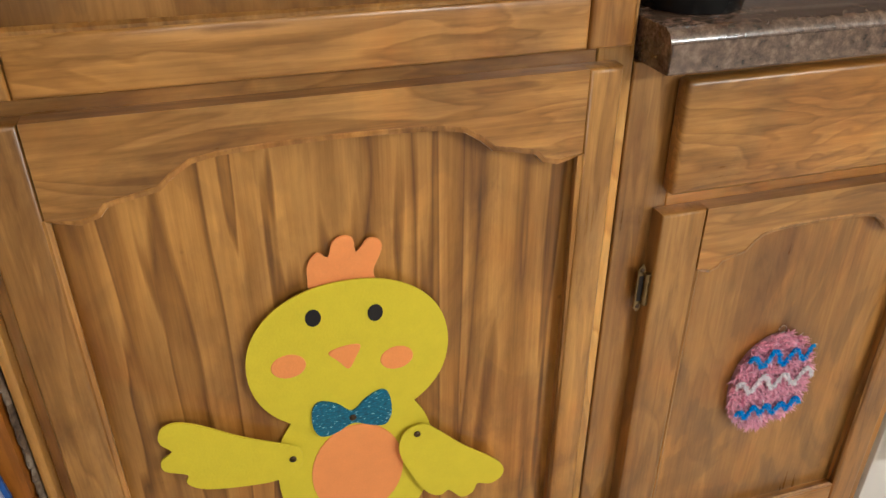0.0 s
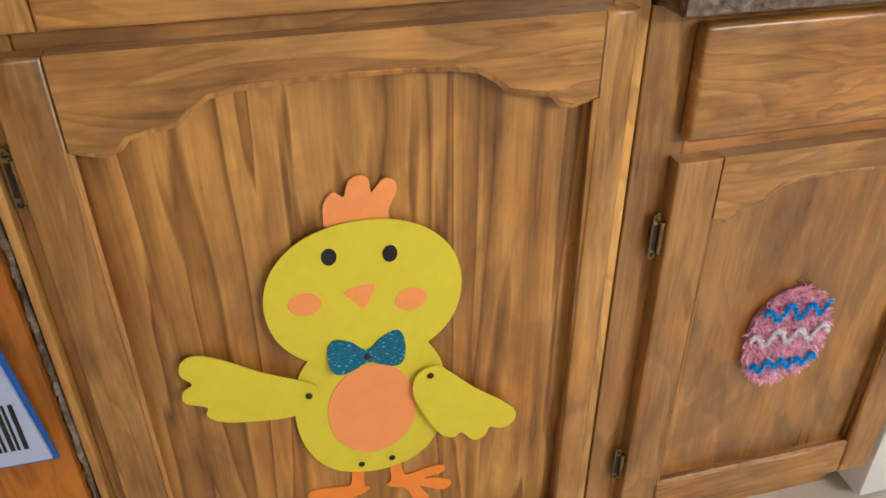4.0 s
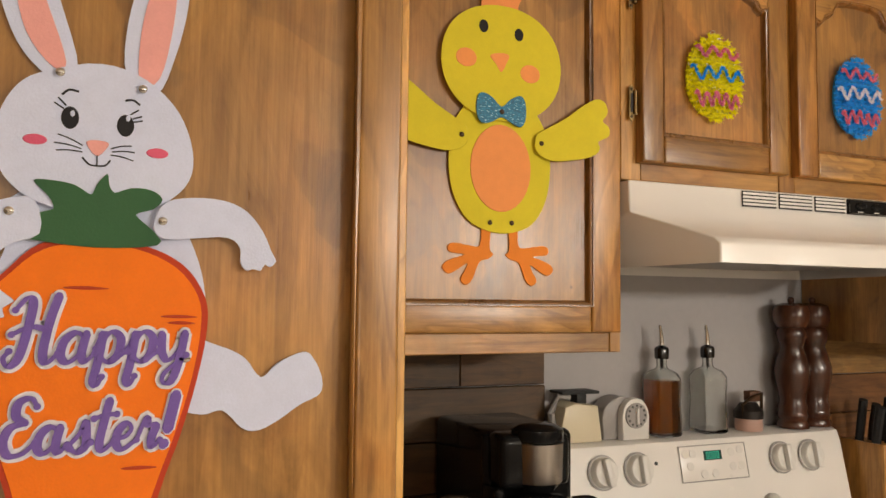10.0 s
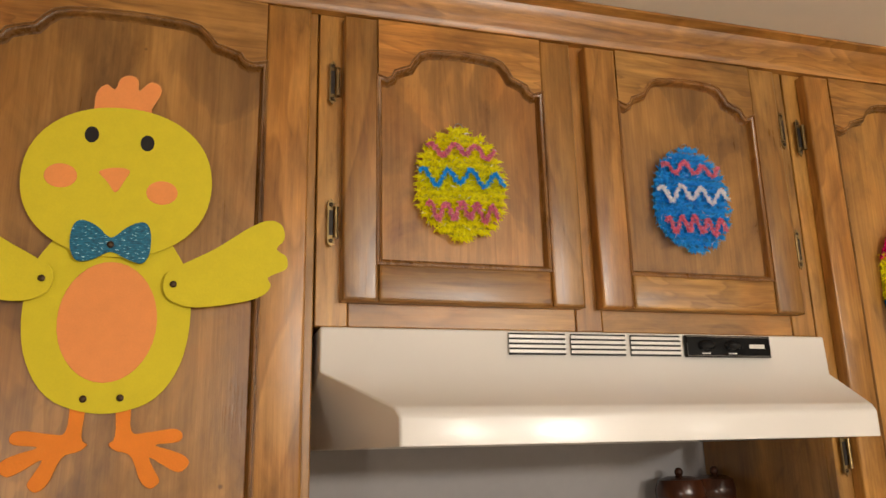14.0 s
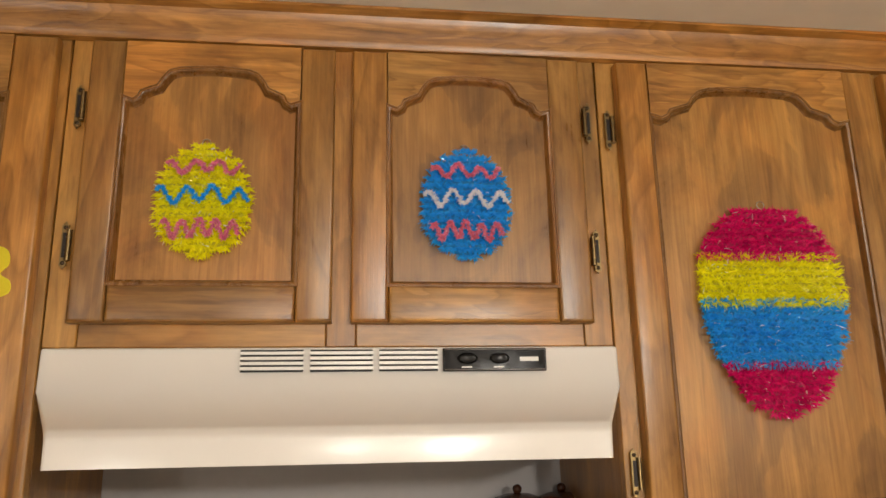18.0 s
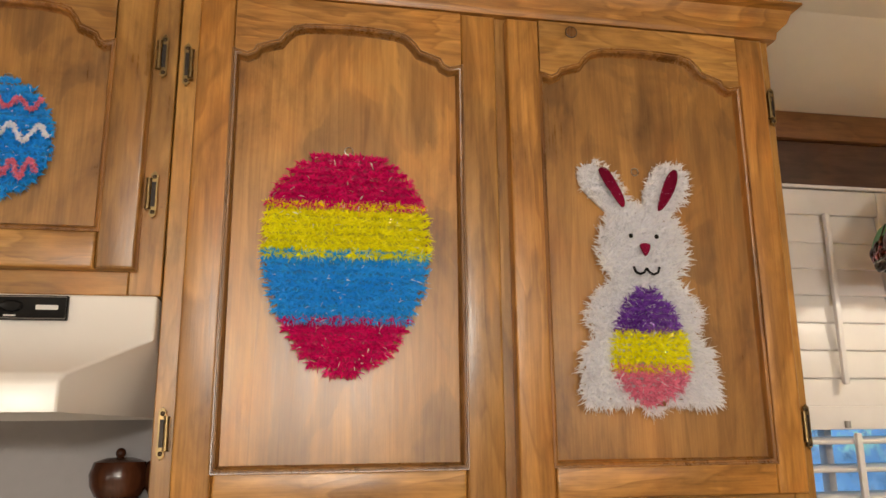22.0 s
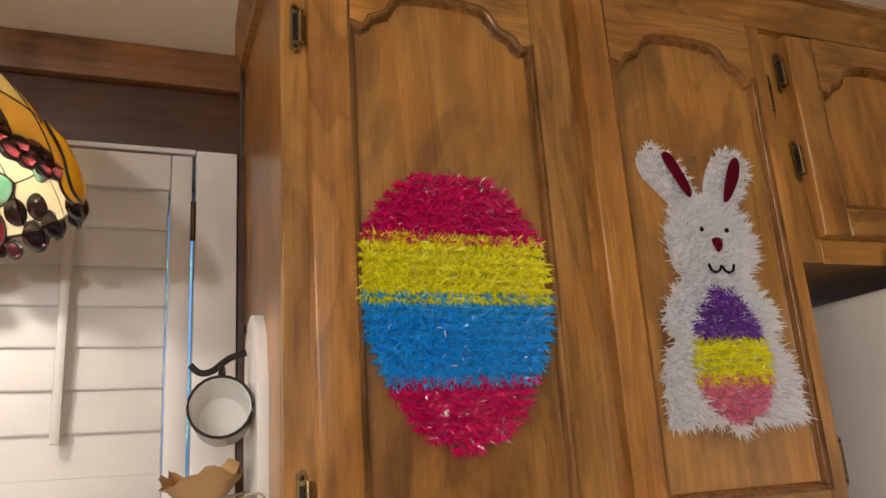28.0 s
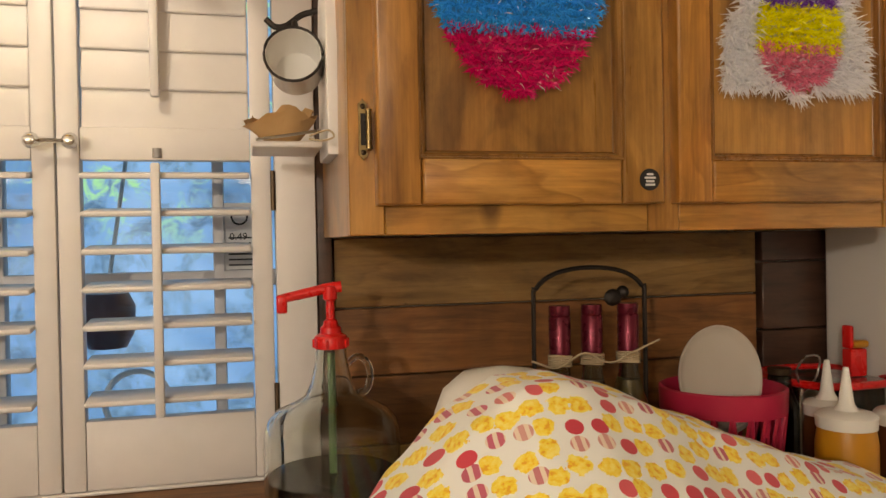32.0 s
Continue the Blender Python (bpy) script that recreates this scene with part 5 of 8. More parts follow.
structure("porch_beam", box(B(), 2.0, 4.2, 1.70, 1.86, 2.30, 2.42), dark_beam, "dark porch beam outside the window", "beam")
th = thing("hanging_planter", (3.10, 1.78, 1.2), "dark red hanging planter outside the window", "planter")
part("pot", lathe(B(), [(0, 1.17), (0.035, 1.17), (0.05, 1.20), (0.052, 1.25), (0.04, 1.275), (0, 1.275)], 3.03, 1.78, 20), plain("dark_maroon_glaze", (0.06, 0.015, 0.02), None, 30, 0.4), th)
part("cord", tube(B(), [(3.03, 1.78, 1.27), (3.08, 1.78, 1.6), (3.12, 1.78, 2.302)], 0.004, 6), white_plastic, th)
part("hoop", tube(B(), [(3.08 + 0.06 * math.cos(a * 0.3), 1.79, 1.06 + 0.06 * math.sin(a * 0.3)) for a in range(16)], 0.006, 6), white_plastic, th)

# ---- stained glass pendant ----
LX, LY, LR = 3.011, 0.992, 0.205
ZR, ZTOP = 1.758, 1.958
lamp = thing("pendant_light", (LX, LY, CEIL), "stained glass dome pendant with fruit border on a chain", "pendant light")


def art(name, a, b, rough=0.16, glow=0.0, trans=0.35):
    n = Nodes(name)
    f = n.noise(n.coords((1, 1, 1)), 22, 4, 0.6, 1.2)
    c = n.mix(n.ramp(f, [(0.32, (0, 0, 0)), (0.68, (1, 1, 1))]), b, a)
    dif = n.add("BsdfTranslucent")
    n.link(c, dif.inputs["Color"])
    mixs = n.add("MixShader")
    mixs.inputs[0].default_value = trans
    n.set(c, rough)
    n.link(n.b.outputs[0], mixs.inputs[1])
    n.link(dif.outputs[0], mixs.inputs[2])
    n.link(mixs.outputs[0], n.t.nodes["Material Output"].inputs["Surface"])
    return n.m


def shade_glass(name, front, through_a, through_b, trans):
    """Opal glass: pale where light falls on it, coloured where light shines through."""
    n = Nodes(name)
    f = n.noise(n.coords((1, 1, 1)), 22, 4, 0.6, 1.2)
    dif = n.add("BsdfTranslucent")
    n.link(n.mix(n.ramp(f, [(0.32, (0, 0, 0)), (0.68, (1, 1, 1))]), through_b, through_a), dif.inputs["Color"])
    mixs = n.add("MixShader")
    mixs.inputs[0].default_value = trans
    n.set(front, 0.14)
    n.link(n.b.outputs[0], mixs.inputs[1])
    n.link(dif.outputs[0], mixs.inputs[2])
    n.link(mixs.outputs[0], n.t.nodes["Material Output"].inputs["Surface"])
    return n.m


g_amber = shade_glass("amber_opal_glass", (0.72, 0.48, 0.12), (0.95, 0.60, 0.07), (0.85, 0.48, 0.04), 0.42)
# Near pear: its dimmer look against the bulb is put into the glass colour.
g_pear_dim = art("pear_glass_dim", (0.84, 0.46, 0.03), (0.72, 0.36, 0.015), trans=0.6)
g_cream = shade_glass("cream_opal_glass", (0.66, 0.57, 0.36), (1.0, 0.80, 0.36), (0.98, 0.74, 0.28), 0.33)
g_green = art("leaf_green_art_glass", (0.66, 0.92, 0.16), (0.50, 0.80, 0.12), trans=0.7)
g_jade = art("jade_art_glass", (0.34, 0.56, 0.36), (0.18, 0.42, 0.24), trans=0.35)
# Same pear glass coloured as the bulb lights it from inside.
g_pear_lit = art("pear_glass_lit", (0.92, 0.60, 0.02), (0.85, 0.48, 0.01), trans=0.4)
g_red = glass("ruby_glass", (0.62, 0.01, 0.03), 0.05)
g_wine = glass("wine_red_glass", (0.34, 0.07, 0.12), 0.06)
g_black = glass("smoky_grape_glass", (0.05, 0.022, 0.045), 0.06)
g_apple = art("apple_red_glass", (0.26, 0.012, 0.035), (0.16, 0.006, 0.02), 0.1, trans=0.4)


def dome(u, az, out=0.0):
    """u: 0 at the top, 1 at the rim; az in degrees, 0 towards -y, positive towards +x."""
    ang = u * radians(84)
    r = (LR + out) * math.sin(ang) ** 1.25
    z = ZR + (ZTOP - ZR + out) * math.cos(ang) ** 1.25
    a = radians(az)
    return Vector((LX + r * math.sin(a), LY - r * math.cos(a), z))


def tile(u0, u1, a0, a1, out=0.0, th=0.003, k=3):
    bm = B()
    rows = []
    for o in (out, out - th):
        rows.append([[bm.verts.new(dome(u0 + (u1 - u0) * i / k, a0 + (a1 - a0) * j / k, o)) for j in range(k + 1)] for i in range(k + 1)])
    for g in rows:
        for i in range(k):
            for j in range(k):
                bm.faces.new((g[i][j], g[i][j + 1], g[i + 1][j + 1], g[i + 1][j]))
    a, b = rows
    rim = [(i, 0) for i in range(k)] + [(k, j) for j in range(k)] + [(k - i, k) for i in range(k)] + [(0, k - j) for j in range(k)]
    for (i, j), (p, q) in zip(rim, rim[1:] + rim[:1]):
        bm.faces.new((a[i][j], a[p][q], b[p][q], b[i][j]))
    return bm


lead = plain("dark_lead_came", (0.10, 0.09, 0.08), (0.05, 0.045, 0.04), 120, 0.35, 0.8)
COLS = 16
STEP = 360 / COLS
ROWSU = [0.10, 0.28, 0.44, 0.59, 0.74, 0.93]
for u in ROWSU:
    part("lead_ring", tube(B(), [dome(u, a * 6, -0.001) for a in range(60)], 0.0019, 6, True), lead, lamp)
for c in range(COLS):
    part("lead_rib", tube(B(), [dome(0.10 + 0.83 * k / 14, c * STEP, -0.001) for k in range(15)], 0.0019, 6), lead, lamp)


def blob(u, az, pts, material, name, out=0.004, thick=0.005, rot=0.0):
    """A cut-glass piece with the outline pts (metres, x to the right, y up) laid on the dome, edged in lead."""
    c, s = math.cos(radians(rot)), math.sin(radians(rot))
    arc_u = 0.30
    mid = dome(u, az)
    r = max(0.05, math.hypot(mid.x - LX, mid.y - LY))

    def at(p, o):
        x, y = p[0] * c - p[1] * s, p[0] * s + p[1] * c
        return dome(u - y / arc_u, az + math.degrees(x / r), o)
    pts = smooth_loop(pts, 4)
    bm = B()
    cx, cy = sum(p[0] for p in pts) / len(pts), sum(p[1] for p in pts) / len(pts)
    ring0 = [bm.verts.new(at(p, out)) for p in pts]
    ring1 = [bm.verts.new(at((cx + (p[0] - cx) * 0.6, cy + (p[1] - cy) * 0.6), out + thick)) for p in pts]
    ring2 = [bm.verts.new(at(p, -out - 0.002)) for p in pts]
    ring3 = [bm.verts.new(at((cx + (p[0] - cx) * 0.6, cy + (p[1] - cy) * 0.6), -out - thick)) for p in pts]
    low = bm.verts.new(at((cx, cy), -out - thick * 1.15))
    top = bm.verts.new(at((cx, cy), out + thick * 1.15))
    n = len(pts)
    for i in range(n):
        j = (i + 1) % n
        bm.faces.new((ring0[i], ring0[j], ring1[j], ring1[i]))
        bm.faces.new((ring2[i], ring2[j], ring0[j], ring0[i]))
        bm.faces.new((ring1[i], ring1[j], top))
        bm.faces.new((ring3[i], ring3[j], ring2[j], ring2[i]))
        bm.faces.new((ring3[j], ring3[i], low))
    ob = part(name, bm, material, lamp, soft=60)
    for o in (out * 0.8, -out - 0.001):
        part("lead_edge", tube(B(), [at(p, o) for p in pts], 0.0015, 5, True), lead, ob)
    return ob


PEAR = [(0.0, 0.042), (0.011, 0.034), (0.012, 0.012), (0.022, -0.012), (0.022, -0.030), (0.008, -0.038), (-0.008, -0.038), (-0.022, -0.030), (-0.022, -0.012), (-0.012, 0.012), (-0.011, 0.034)]
LEAF = [(-0.030, 0.0), (-0.014, 0.013), (0.006, 0.014), (0.030, 0.002), (0.010, -0.011), (-0.012, -0.010)]
APPLE = [(0.0, 0.015), (0.014, 0.021), (0.024, 0.010), (0.022, -0.010), (0.010, -0.022), (-0.010, -0.022), (-0.022, -0.010), (-0.024, 0.010), (-0.014, 0.021)]


def outward(p):
    return (p - Vector((LX, LY, p.z - 0.10))).normalized().to_track_quat("Z", "Y")


def nugget(p, r):
    """A pressed glass drop: flat towards the shade's surface."""
    bm = B()
    bmesh.ops.create_uvsphere(bm, u_segments=18, v_segments=12, radius=1.0, matrix=Matrix.LocRotScale(p, outward(p), (r, r, r * 0.72)))
    return bm


def berries(u, az, spots, material, name="grape"):
    for dx, dy, r in spots:
        mid = dome(u, az)
        rr = max(0.05, math.hypot(mid.x - LX, mid.y - LY))
        p = dome(u - dy / 0.30, az + math.degrees(dx / rr), -0.001)
        g = part(name, nugget(p, r), material, lamp, soft=180)
        q = outward(p)
        part("lead_edge", tube(B(), [p + q @ Vector((r * 1.05 * math.cos(a * 0.6283), r * 1.05 * math.sin(a * 0.6283), 0.0)) for a in range(10)], 0.0018, 5, True), lead, g)


def bunch(n, w, h, r, seed):
    rng = random.Random(seed)
    spots = []
    j = 0
    y = -h
    while y <= h:
        x = -w + (j % 2) * r * 0.95
        while x <= w:
            spots.append((x + rng.gauss(0, r * 0.16), y + rng.gauss(0, r * 0.16), r * rng.uniform(0.86, 1.12)))
            x += 1.8 * r
        y += 1.55 * r
        j += 1
    spots.sort(key=lambda p: (p[0] / w) ** 2 + (p[1] / h) ** 2 + rng.uniform(0, 0.5))
    out = spots[:n]
    return out


# fruit border: pears, leaves, apples, plums, grapes and blackberries
PEARS = ((0.84, -44, 1.6, 1.3, g_pear_dim, -10), (0.89, 77, 0.95, 1.1, g_pear_lit, 12), (0.87, 195, 1.12, 1.22, g_pear_lit, 2))
LEAVES = ((0.63, -52, 1.0, 1.2, g_green, 28), (0.62, -31, 1.0, 1.7, g_green, 22), (0.79, -30, 0.8, 1.9, g_green, 80), (0.36, -33, 0.8, 1.0, g_green, 0), (0.36, 40, 0.8, 0.9, g_green, -10), (0.70, -86, 1.0, 1.3, g_green, 45), (0.80, 24, 1.15, 1.2, g_green, -28), (0.86, 42, 0.9, 1.1, g_green, -35),
          (0.73, 158, 0.98, 1.5, g_jade, 5), (0.75, 142, 0.98, 1.4, g_jade, -8), (0.66, 200, 0.95, 1.7, g_jade, 60), (0.68, 186, 0.85, 1.7, g_jade, 110), (0.84, 208, 0.85, 1.5, g_jade, 80), (0.80, 96, 0.9, 1.3, g_jade, 60), (0.72, 112, 0.8, 1.1, g_jade, -40), (0.86, 240, 0.9, 1.4, g_jade, 70))
CUTS = [[(0.70, -90), (0.70, -60), (0.95, -58), (0.95, -92)]]
for shape, table in ((PEAR, PEARS), (LEAF, LEAVES)):
    for u, az, sx, sy, m, rot in table:
        c, sn = math.cos(radians(rot)), math.sin(radians(rot))
        mid = dome(u, az)
        rad = max(0.05, math.hypot(mid.x - LX, mid.y - LY))
        CUTS.append([(u - (x * sx * sn + y * sy * c) * 0.9 / 0.30, az + math.degrees((x * sx * c - y * sy * sn) * 0.9 / rad)) for x, y in shape])


def within(u, az, poly):
    hit, n = False, len(poly)
    for i in range(n):
        (u0, a0), (u1, a1) = poly[i], poly[(i + 1) % n]
        if (a0 > az) != (a1 > az) and u < (u1 - u0) * (az - a0) / (a1 - a0) + u0:
            hit = not hit
    return hit


for r in range(5):
    for c in range(COLS):
        a0 = c * STEP
        m = (g_amber, g_cream)[(r * 5 + c * 3) % 7 == 0]
        bm = tile(ROWSU[r] + 0.003, ROWSU[r + 1] - 0.003, a0 + 0.35, a0 + STEP - 0.35, k=6)
        gone = []
        bm.faces.ensure_lookup_table()
        for i, f in enumerate(bm.faces[:72]):
            u = ROWSU[r] + (ROWSU[r + 1] - ROWSU[r]) * (i % 36 // 6 + 0.5) / 6
            az = a0 + STEP * (i % 6 + 0.5) / 6
            if any(within(u, az - w, p) for p in CUTS for w in (-360, 0, 360)):
                gone.append(f)
            # Inner faces of amber tiles turn cream: their bulb-lit look is put into colour.
            f.material_index = 1 if i >= 36 and m is g_amber else 0
        bmesh.ops.delete(bm, geom=gone, context="FACES")
        if len(bm.faces) > 24:
            part("glass_tile", bm, [m, g_cream], lamp)
        else:
            bm.free()
for u, az, sx, sy, m, rot in PEARS:
    blob(u, az, [(x * sx, y * sy) for x, y in PEAR], m, "pear", rot=rot)
for u, az, sx, sy, m, rot in LEAVES:
    blob(u, az, [(x * sx, y * sy) for x, y in LEAF], m, "leaf", rot=rot)
for u, az, sx, rot in ((0.89, 40, 1.35, -35), (0.88, -98, 1.3, 40), (0.88, 262, 1.2, 50)):
    blob(u, az, [(x * sx, y * 2.5) for x, y in LEAF], g_wine, "grape_leaf", rot=rot)
blob(0.90, 151, [(x * 1.2, y * 1.2) for x, y in APPLE], g_apple, "apple")
berries(0.84, -74, bunch(44, 0.058, 0.048, 0.0112, 1), g_red, "grape")
berries(0.92, -26, [(-0.030, 0.010, 0.0085), (-0.028, -0.008, 0.0085), (0.024, -0.010, 0.0125)], g_red, "plum")
berries(0.89, -26, [(0.0, 0.002, 0.019)], g_black, "plum")
berries(0.86, 8, [(-0.014, 0.020, 0.0155), (0.014, 0.012, 0.0165), (-0.012, -0.014, 0.0165), (0.020, -0.020, 0.0150), (0.036, 0.004, 0.0130)], g_black, "blackberry")
berries(0.94, 60, bunch(10, 0.030, 0.014, 0.0095, 3), g_wine, "grape")
berries(0.95, 100, [(0.0, 0.004, 0.0145), (0.020, -0.006, 0.0090)], g_black, "blackberry")
berries(0.90, 129, [(0.026, 0.018, 0.0165), (-0.012, 0.016, 0.0165), (0.008, -0.016, 0.0165), (-0.026, -0.010, 0.0150)], g_black, "blackberry")
berries(0.98, 141, [(0.0, -0.004, 0.0095), (0.018, 0.0, 0.0080)], g_wine, "grape")
berries(0.87, 174, bunch(26, 0.042, 0.042, 0.0112, 6), g_wine, "grape")
berries(0.70, 171, [(0.0, 0.0, 0.0125), (-0.016, -0.006, 0.0095), (0.016, -0.006, 0.0095)], g_black, "grape")
berries(0.97, 212, [(0.0, 0.0, 0.0140), (0.020, -0.004, 0.0090), (-0.022, -0.004, 0.0090)], g_black, "blackberry")
berries(0.93, 248, bunch(14, 0.040, 0.020, 0.0105, 8), g_wine, "grape")
berries(0.94, 236, [(0.0, 0.0, 0.0150), (0.020, 0.008, 0.0130)], g_black, "blackberry")
part("cap", lathe(B(), [(0, ZTOP - 0.002), (0.034, ZTOP - 0.006), (0.030, ZTOP + 0.004), (0.012, ZTOP + 0.012), (0.008, ZTOP + 0.02), (0, ZTOP + 0.021)], LX, LY, 24), bronze, lamp)
part("canopy", lathe(B(), [(0, 2.122), (0.018, 2.122), (0.022, 2.128), (0.050, 2.134), (0.064, 2.146), (0.068, 2.159), (0, 2.1595)], LX, LY, 36), bronze, lamp)
zc, k = ZTOP + 0.024, 0
while zc < 2.118:
    bm = B()
    ring = []
    for a in range(14):
        t = 2 * math.pi * a / 14
        w, h = 0.0085 * math.cos(t), 0.0155 * math.sin(t)
        ring.append((LX + (w if k % 2 else 0), LY + (0 if k % 2 else w), zc + h))
    part("chain_link", tube(bm, ring, 0.0024, 6, True), bronze, lamp)
    zc += 0.0225
    k += 1
nb = Nodes("lit_bulb")
nb.set((1, 0.9, 0.7), 0.4, 0.0, **{"Emission Color": (1.0, 0.82, 0.55), "Emission Strength": 9.0})
bb = part("light_bulb", lathe(B(), [(0, 1.815), (0.012, 1.817), (0.021, 1.828), (0.022, 1.842), (0.017, 1.860), (0.012, 1.872), (0, 1.873)], LX, LY, 20), nb.m, lamp, "glowing white bulb")
bb.visible_shadow = False
part("socket", lathe(B(), [(0, 1.874), (0.016, 1.874), (0.016, 1.915), (0.008, 1.950), (0, 1.951)], LX, LY, 16), bronze, lamp)

# ---- mug rack on the cabinet's end ----
th = thing("mug_rack", (3.395, 1.15, 1.46), "white wooden wall rack with hook and small shelf", "wall rack")
shape = [(1.095, 1.470), (1.090, 1.60), (1.105, 1.67), (1.128, 1.695), (1.150, 1.700), (1.172, 1.695), (1.195, 1.67), (1.210, 1.60), (1.205, 1.470)]
bm = slab(B(), [(y, z) for y, z in shape], 0.0, 0.013, 0.003)
bmesh.ops.transform(bm, matrix=Matrix.Translation((3.3925, 0, 0)) @ Matrix(((0, 1, 0, 0), (1, 0, 0, 0), (0, 0, 1, 0), (0, 0, 0, 1))), verts=bm.verts)
part("board", bm, white_paint, th)
part("shelf", box(B(), 3.305, 3.387, 1.10, 1.20, 1.478, 1.486, 0.003), white_paint, th)
part("rail", tube(B(), [(3.386, 1.104, 1.499), (3.375, 1.100, 1.497), (3.345, 1.100, 1.492), (3.31, 1.10, 1.487)], 0.0018, 6), steel, th)
part("hook", tube(B(), smooth_line([(3.388, 1.15, 1.655), (3.368, 1.15, 1.648), (3.35, 1.148, 1.634), (3.336, 1.148, 1.632), (3.325, 1.148, 1.641)], 4), 0.004, 8), iron, th, "black iron hook")
part("screw", tube(B(), [(3.3872, 1.15, 1.682), (3.384, 1.15, 1.682)], 0.006, 10), iron, th)
mug = thing("enamel_mug", (3.358, 1.14, 1.56), "white enamel mug with black rim hanging from the hook", "mug")
bm = lathe(B(), [(0, -0.03), (0.029, -0.03), (0.034, -0.022), (0.036, 0.028), (0.0375, 0.030), (0.034, 0.0295), (0.0325, -0.02), (0.028, -0.026), (0, -0.027)], 0, 0, 32)
mm = Matrix.Translation((3.359, 1.135, 1.584)) @ Euler((radians(78), 0, radians(-8))).to_matrix().to_4x4() @ Matrix.Scale(0.94, 4)
bmesh.ops.transform(bm, matrix=mm, verts=bm.verts)
part("cup", bm, plain("white_vitreous_enamel", (0.78, 0.77, 0.75), (0.70, 0.69, 0.66), 25, 0.2), mug)
part("rim", tube(B(), [mm @ Vector((0.0365 * math.cos(a * 0.2618), 0.0365 * math.sin(a * 0.2618), 0.0302)) for a in range(24)], 0.0018, 6, True), iron, mug, "black enamel rim")
part("handle", tube(B(), [mm @ Vector(p) for p in smooth_line([(0.0, 0.035, 0.018), (0.0, 0.052, 0.012), (0.0, 0.054, -0.004), (0.0, 0.036, -0.016)], 4)], 0.004, 8), iron, mug)
fil = thing("coffee_filters", (3.345, 1.15, 1.486), "crumpled tan paper coffee filters on the small shelf", "coffee filters")
for k in range(2):
    bm = B()
    n = 30
    rng = random.Random(k + 3)
    rings = []
    for r in range(6):
        t = r / 5
        ring = []
        for i in range(n):
            a = 2 * math.pi * i / n
            reach = (0.052 if math.cos(a) < 0 else 0.040) * (1 - 0.16 * k)
            fold = 1 + (0.10 * math.sin(5 * a + 1.3 + k) + rng.uniform(-0.08, 0.08)) * t
            rise = (0.030 + 0.006 * math.cos(a - 0.4) + 0.006 * math.sin(3 * a)) * t ** 1.2
            ring.append(bm.verts.new((3.345 + reach * (0.35 + 0.65 * t) * fold * math.cos(a), 1.150 + (0.016 + 0.034 * t) * fold * math.sin(a), 1.4885 + 0.004 * k + rise + rng.uniform(-0.003, 0.003) * t)))
        rings.append(ring)
    bm.faces.new(rings[0])
    for p, q in zip(rings, rings[1:]):
        for i in range(n):
            bm.faces.new((p[i], p[(i + 1) % n], q[(i + 1) % n], q[i]))
    part("filter", bm, kraft, fil)
part("tie_string", tube(B(), smooth_line([(3.372, 1.10, 1.492), (3.392, 1.085, 1.497), (3.398, 1.075, 1.488), (3.385, 1.072, 1.483), (3.370, 1.082, 1.486)], 5), 0.0012, 6), twine, fil)

# ---- refrigerator ----
FT = 1.712
fr = thing("refrigerator", (4.55, 0.85, 0), "white refrigerator beside the wall cabinet", "refrigerator")
part("body", box(B(), 4.236, 4.88, 0.52, 1.285, 0.02, FT, 0.012, 3), enamel, fr)
part("door", box(B(), 4.236, 4.88, 0.45, 0.515, 0.05, 1.15, 0.014, 3), enamel, fr)
part("door", box(B(), 4.236, 4.88, 0.45, 0.515, 1.16, FT - 0.004, 0.014, 3), enamel, fr)

# ---- right worktop things ----
CT = 0.9405
jug = thing("glass_jug", (3.397, 1.15, CT), "pale green glass gallon jug with a red pump", "jug")
jx, jy = 3.397, 1.15
part("glass", lathe(B(), [(0, CT + 0.001), (0.078, CT + 0.001), (0.0845, CT + 0.012), (0.0855, CT + 0.140), (0.0850, CT + 0.186), (0.0805, CT + 0.203), (0.0700, CT + 0.2145), (0.0480, CT + 0.2250), (0.0340, CT + 0.2330), (0.0265, CT + 0.2480), (0.0205, CT + 0.2740), (0.0190, CT + 0.2920), (0.0168, CT + 0.2920), (0.0182, CT + 0.2740), (0.0240, CT + 0.2470), (0.0315, CT + 0.2310), (0.0465, CT + 0.2225), (0.0680, CT + 0.2120), (0.0780, CT + 0.2005), (0.0818, CT + 0.185), (0.0822, CT + 0.140), (0.0810, CT + 0.014), (0.0750, CT + 0.005), (0, CT + 0.005)], jx, jy, 40), green_glass, jug)
part("liquid", lathe(B(), [(0, CT + 0.006), (0.074, CT + 0.006), (0.0803, CT + 0.015), (0.0815, CT + 0.135), (0, CT + 0.135)], jx, jy, 32), plain("dark_syrup", (0.02, 0.012, 0.008), None, 10, 0.1), jug, "dark syrup")
part("ear", tube(B(), smooth_line([(jx + 0.021, jy, CT + 0.272), (jx + 0.034, jy, CT + 0.280), (jx + 0.046, jy, CT + 0.270), (jx + 0.049, jy, CT + 0.252), (jx + 0.043, jy, CT + 0.236), (jx + 0.034, jy, CT + 0.234)], 4), 0.0045, 8), green_glass, jug)
pump = part("pump", lathe(B(), [(0, CT + 0.2925), (0.0205, CT + 0.2925), (0.0212, CT + 0.304), (0.0195, CT + 0.308), (0.0135, CT + 0.311), (0.0130, CT + 0.318), (0.0095, CT + 0.321), (0.0085, CT + 0.327), (0.0055, CT + 0.329), (0.0052, CT + 0.351), (0.0088, CT + 0.354), (0.0092, CT + 0.370), (0, CT + 0.373)], jx, jy, 24), red_plastic, jug, "red plastic pump")
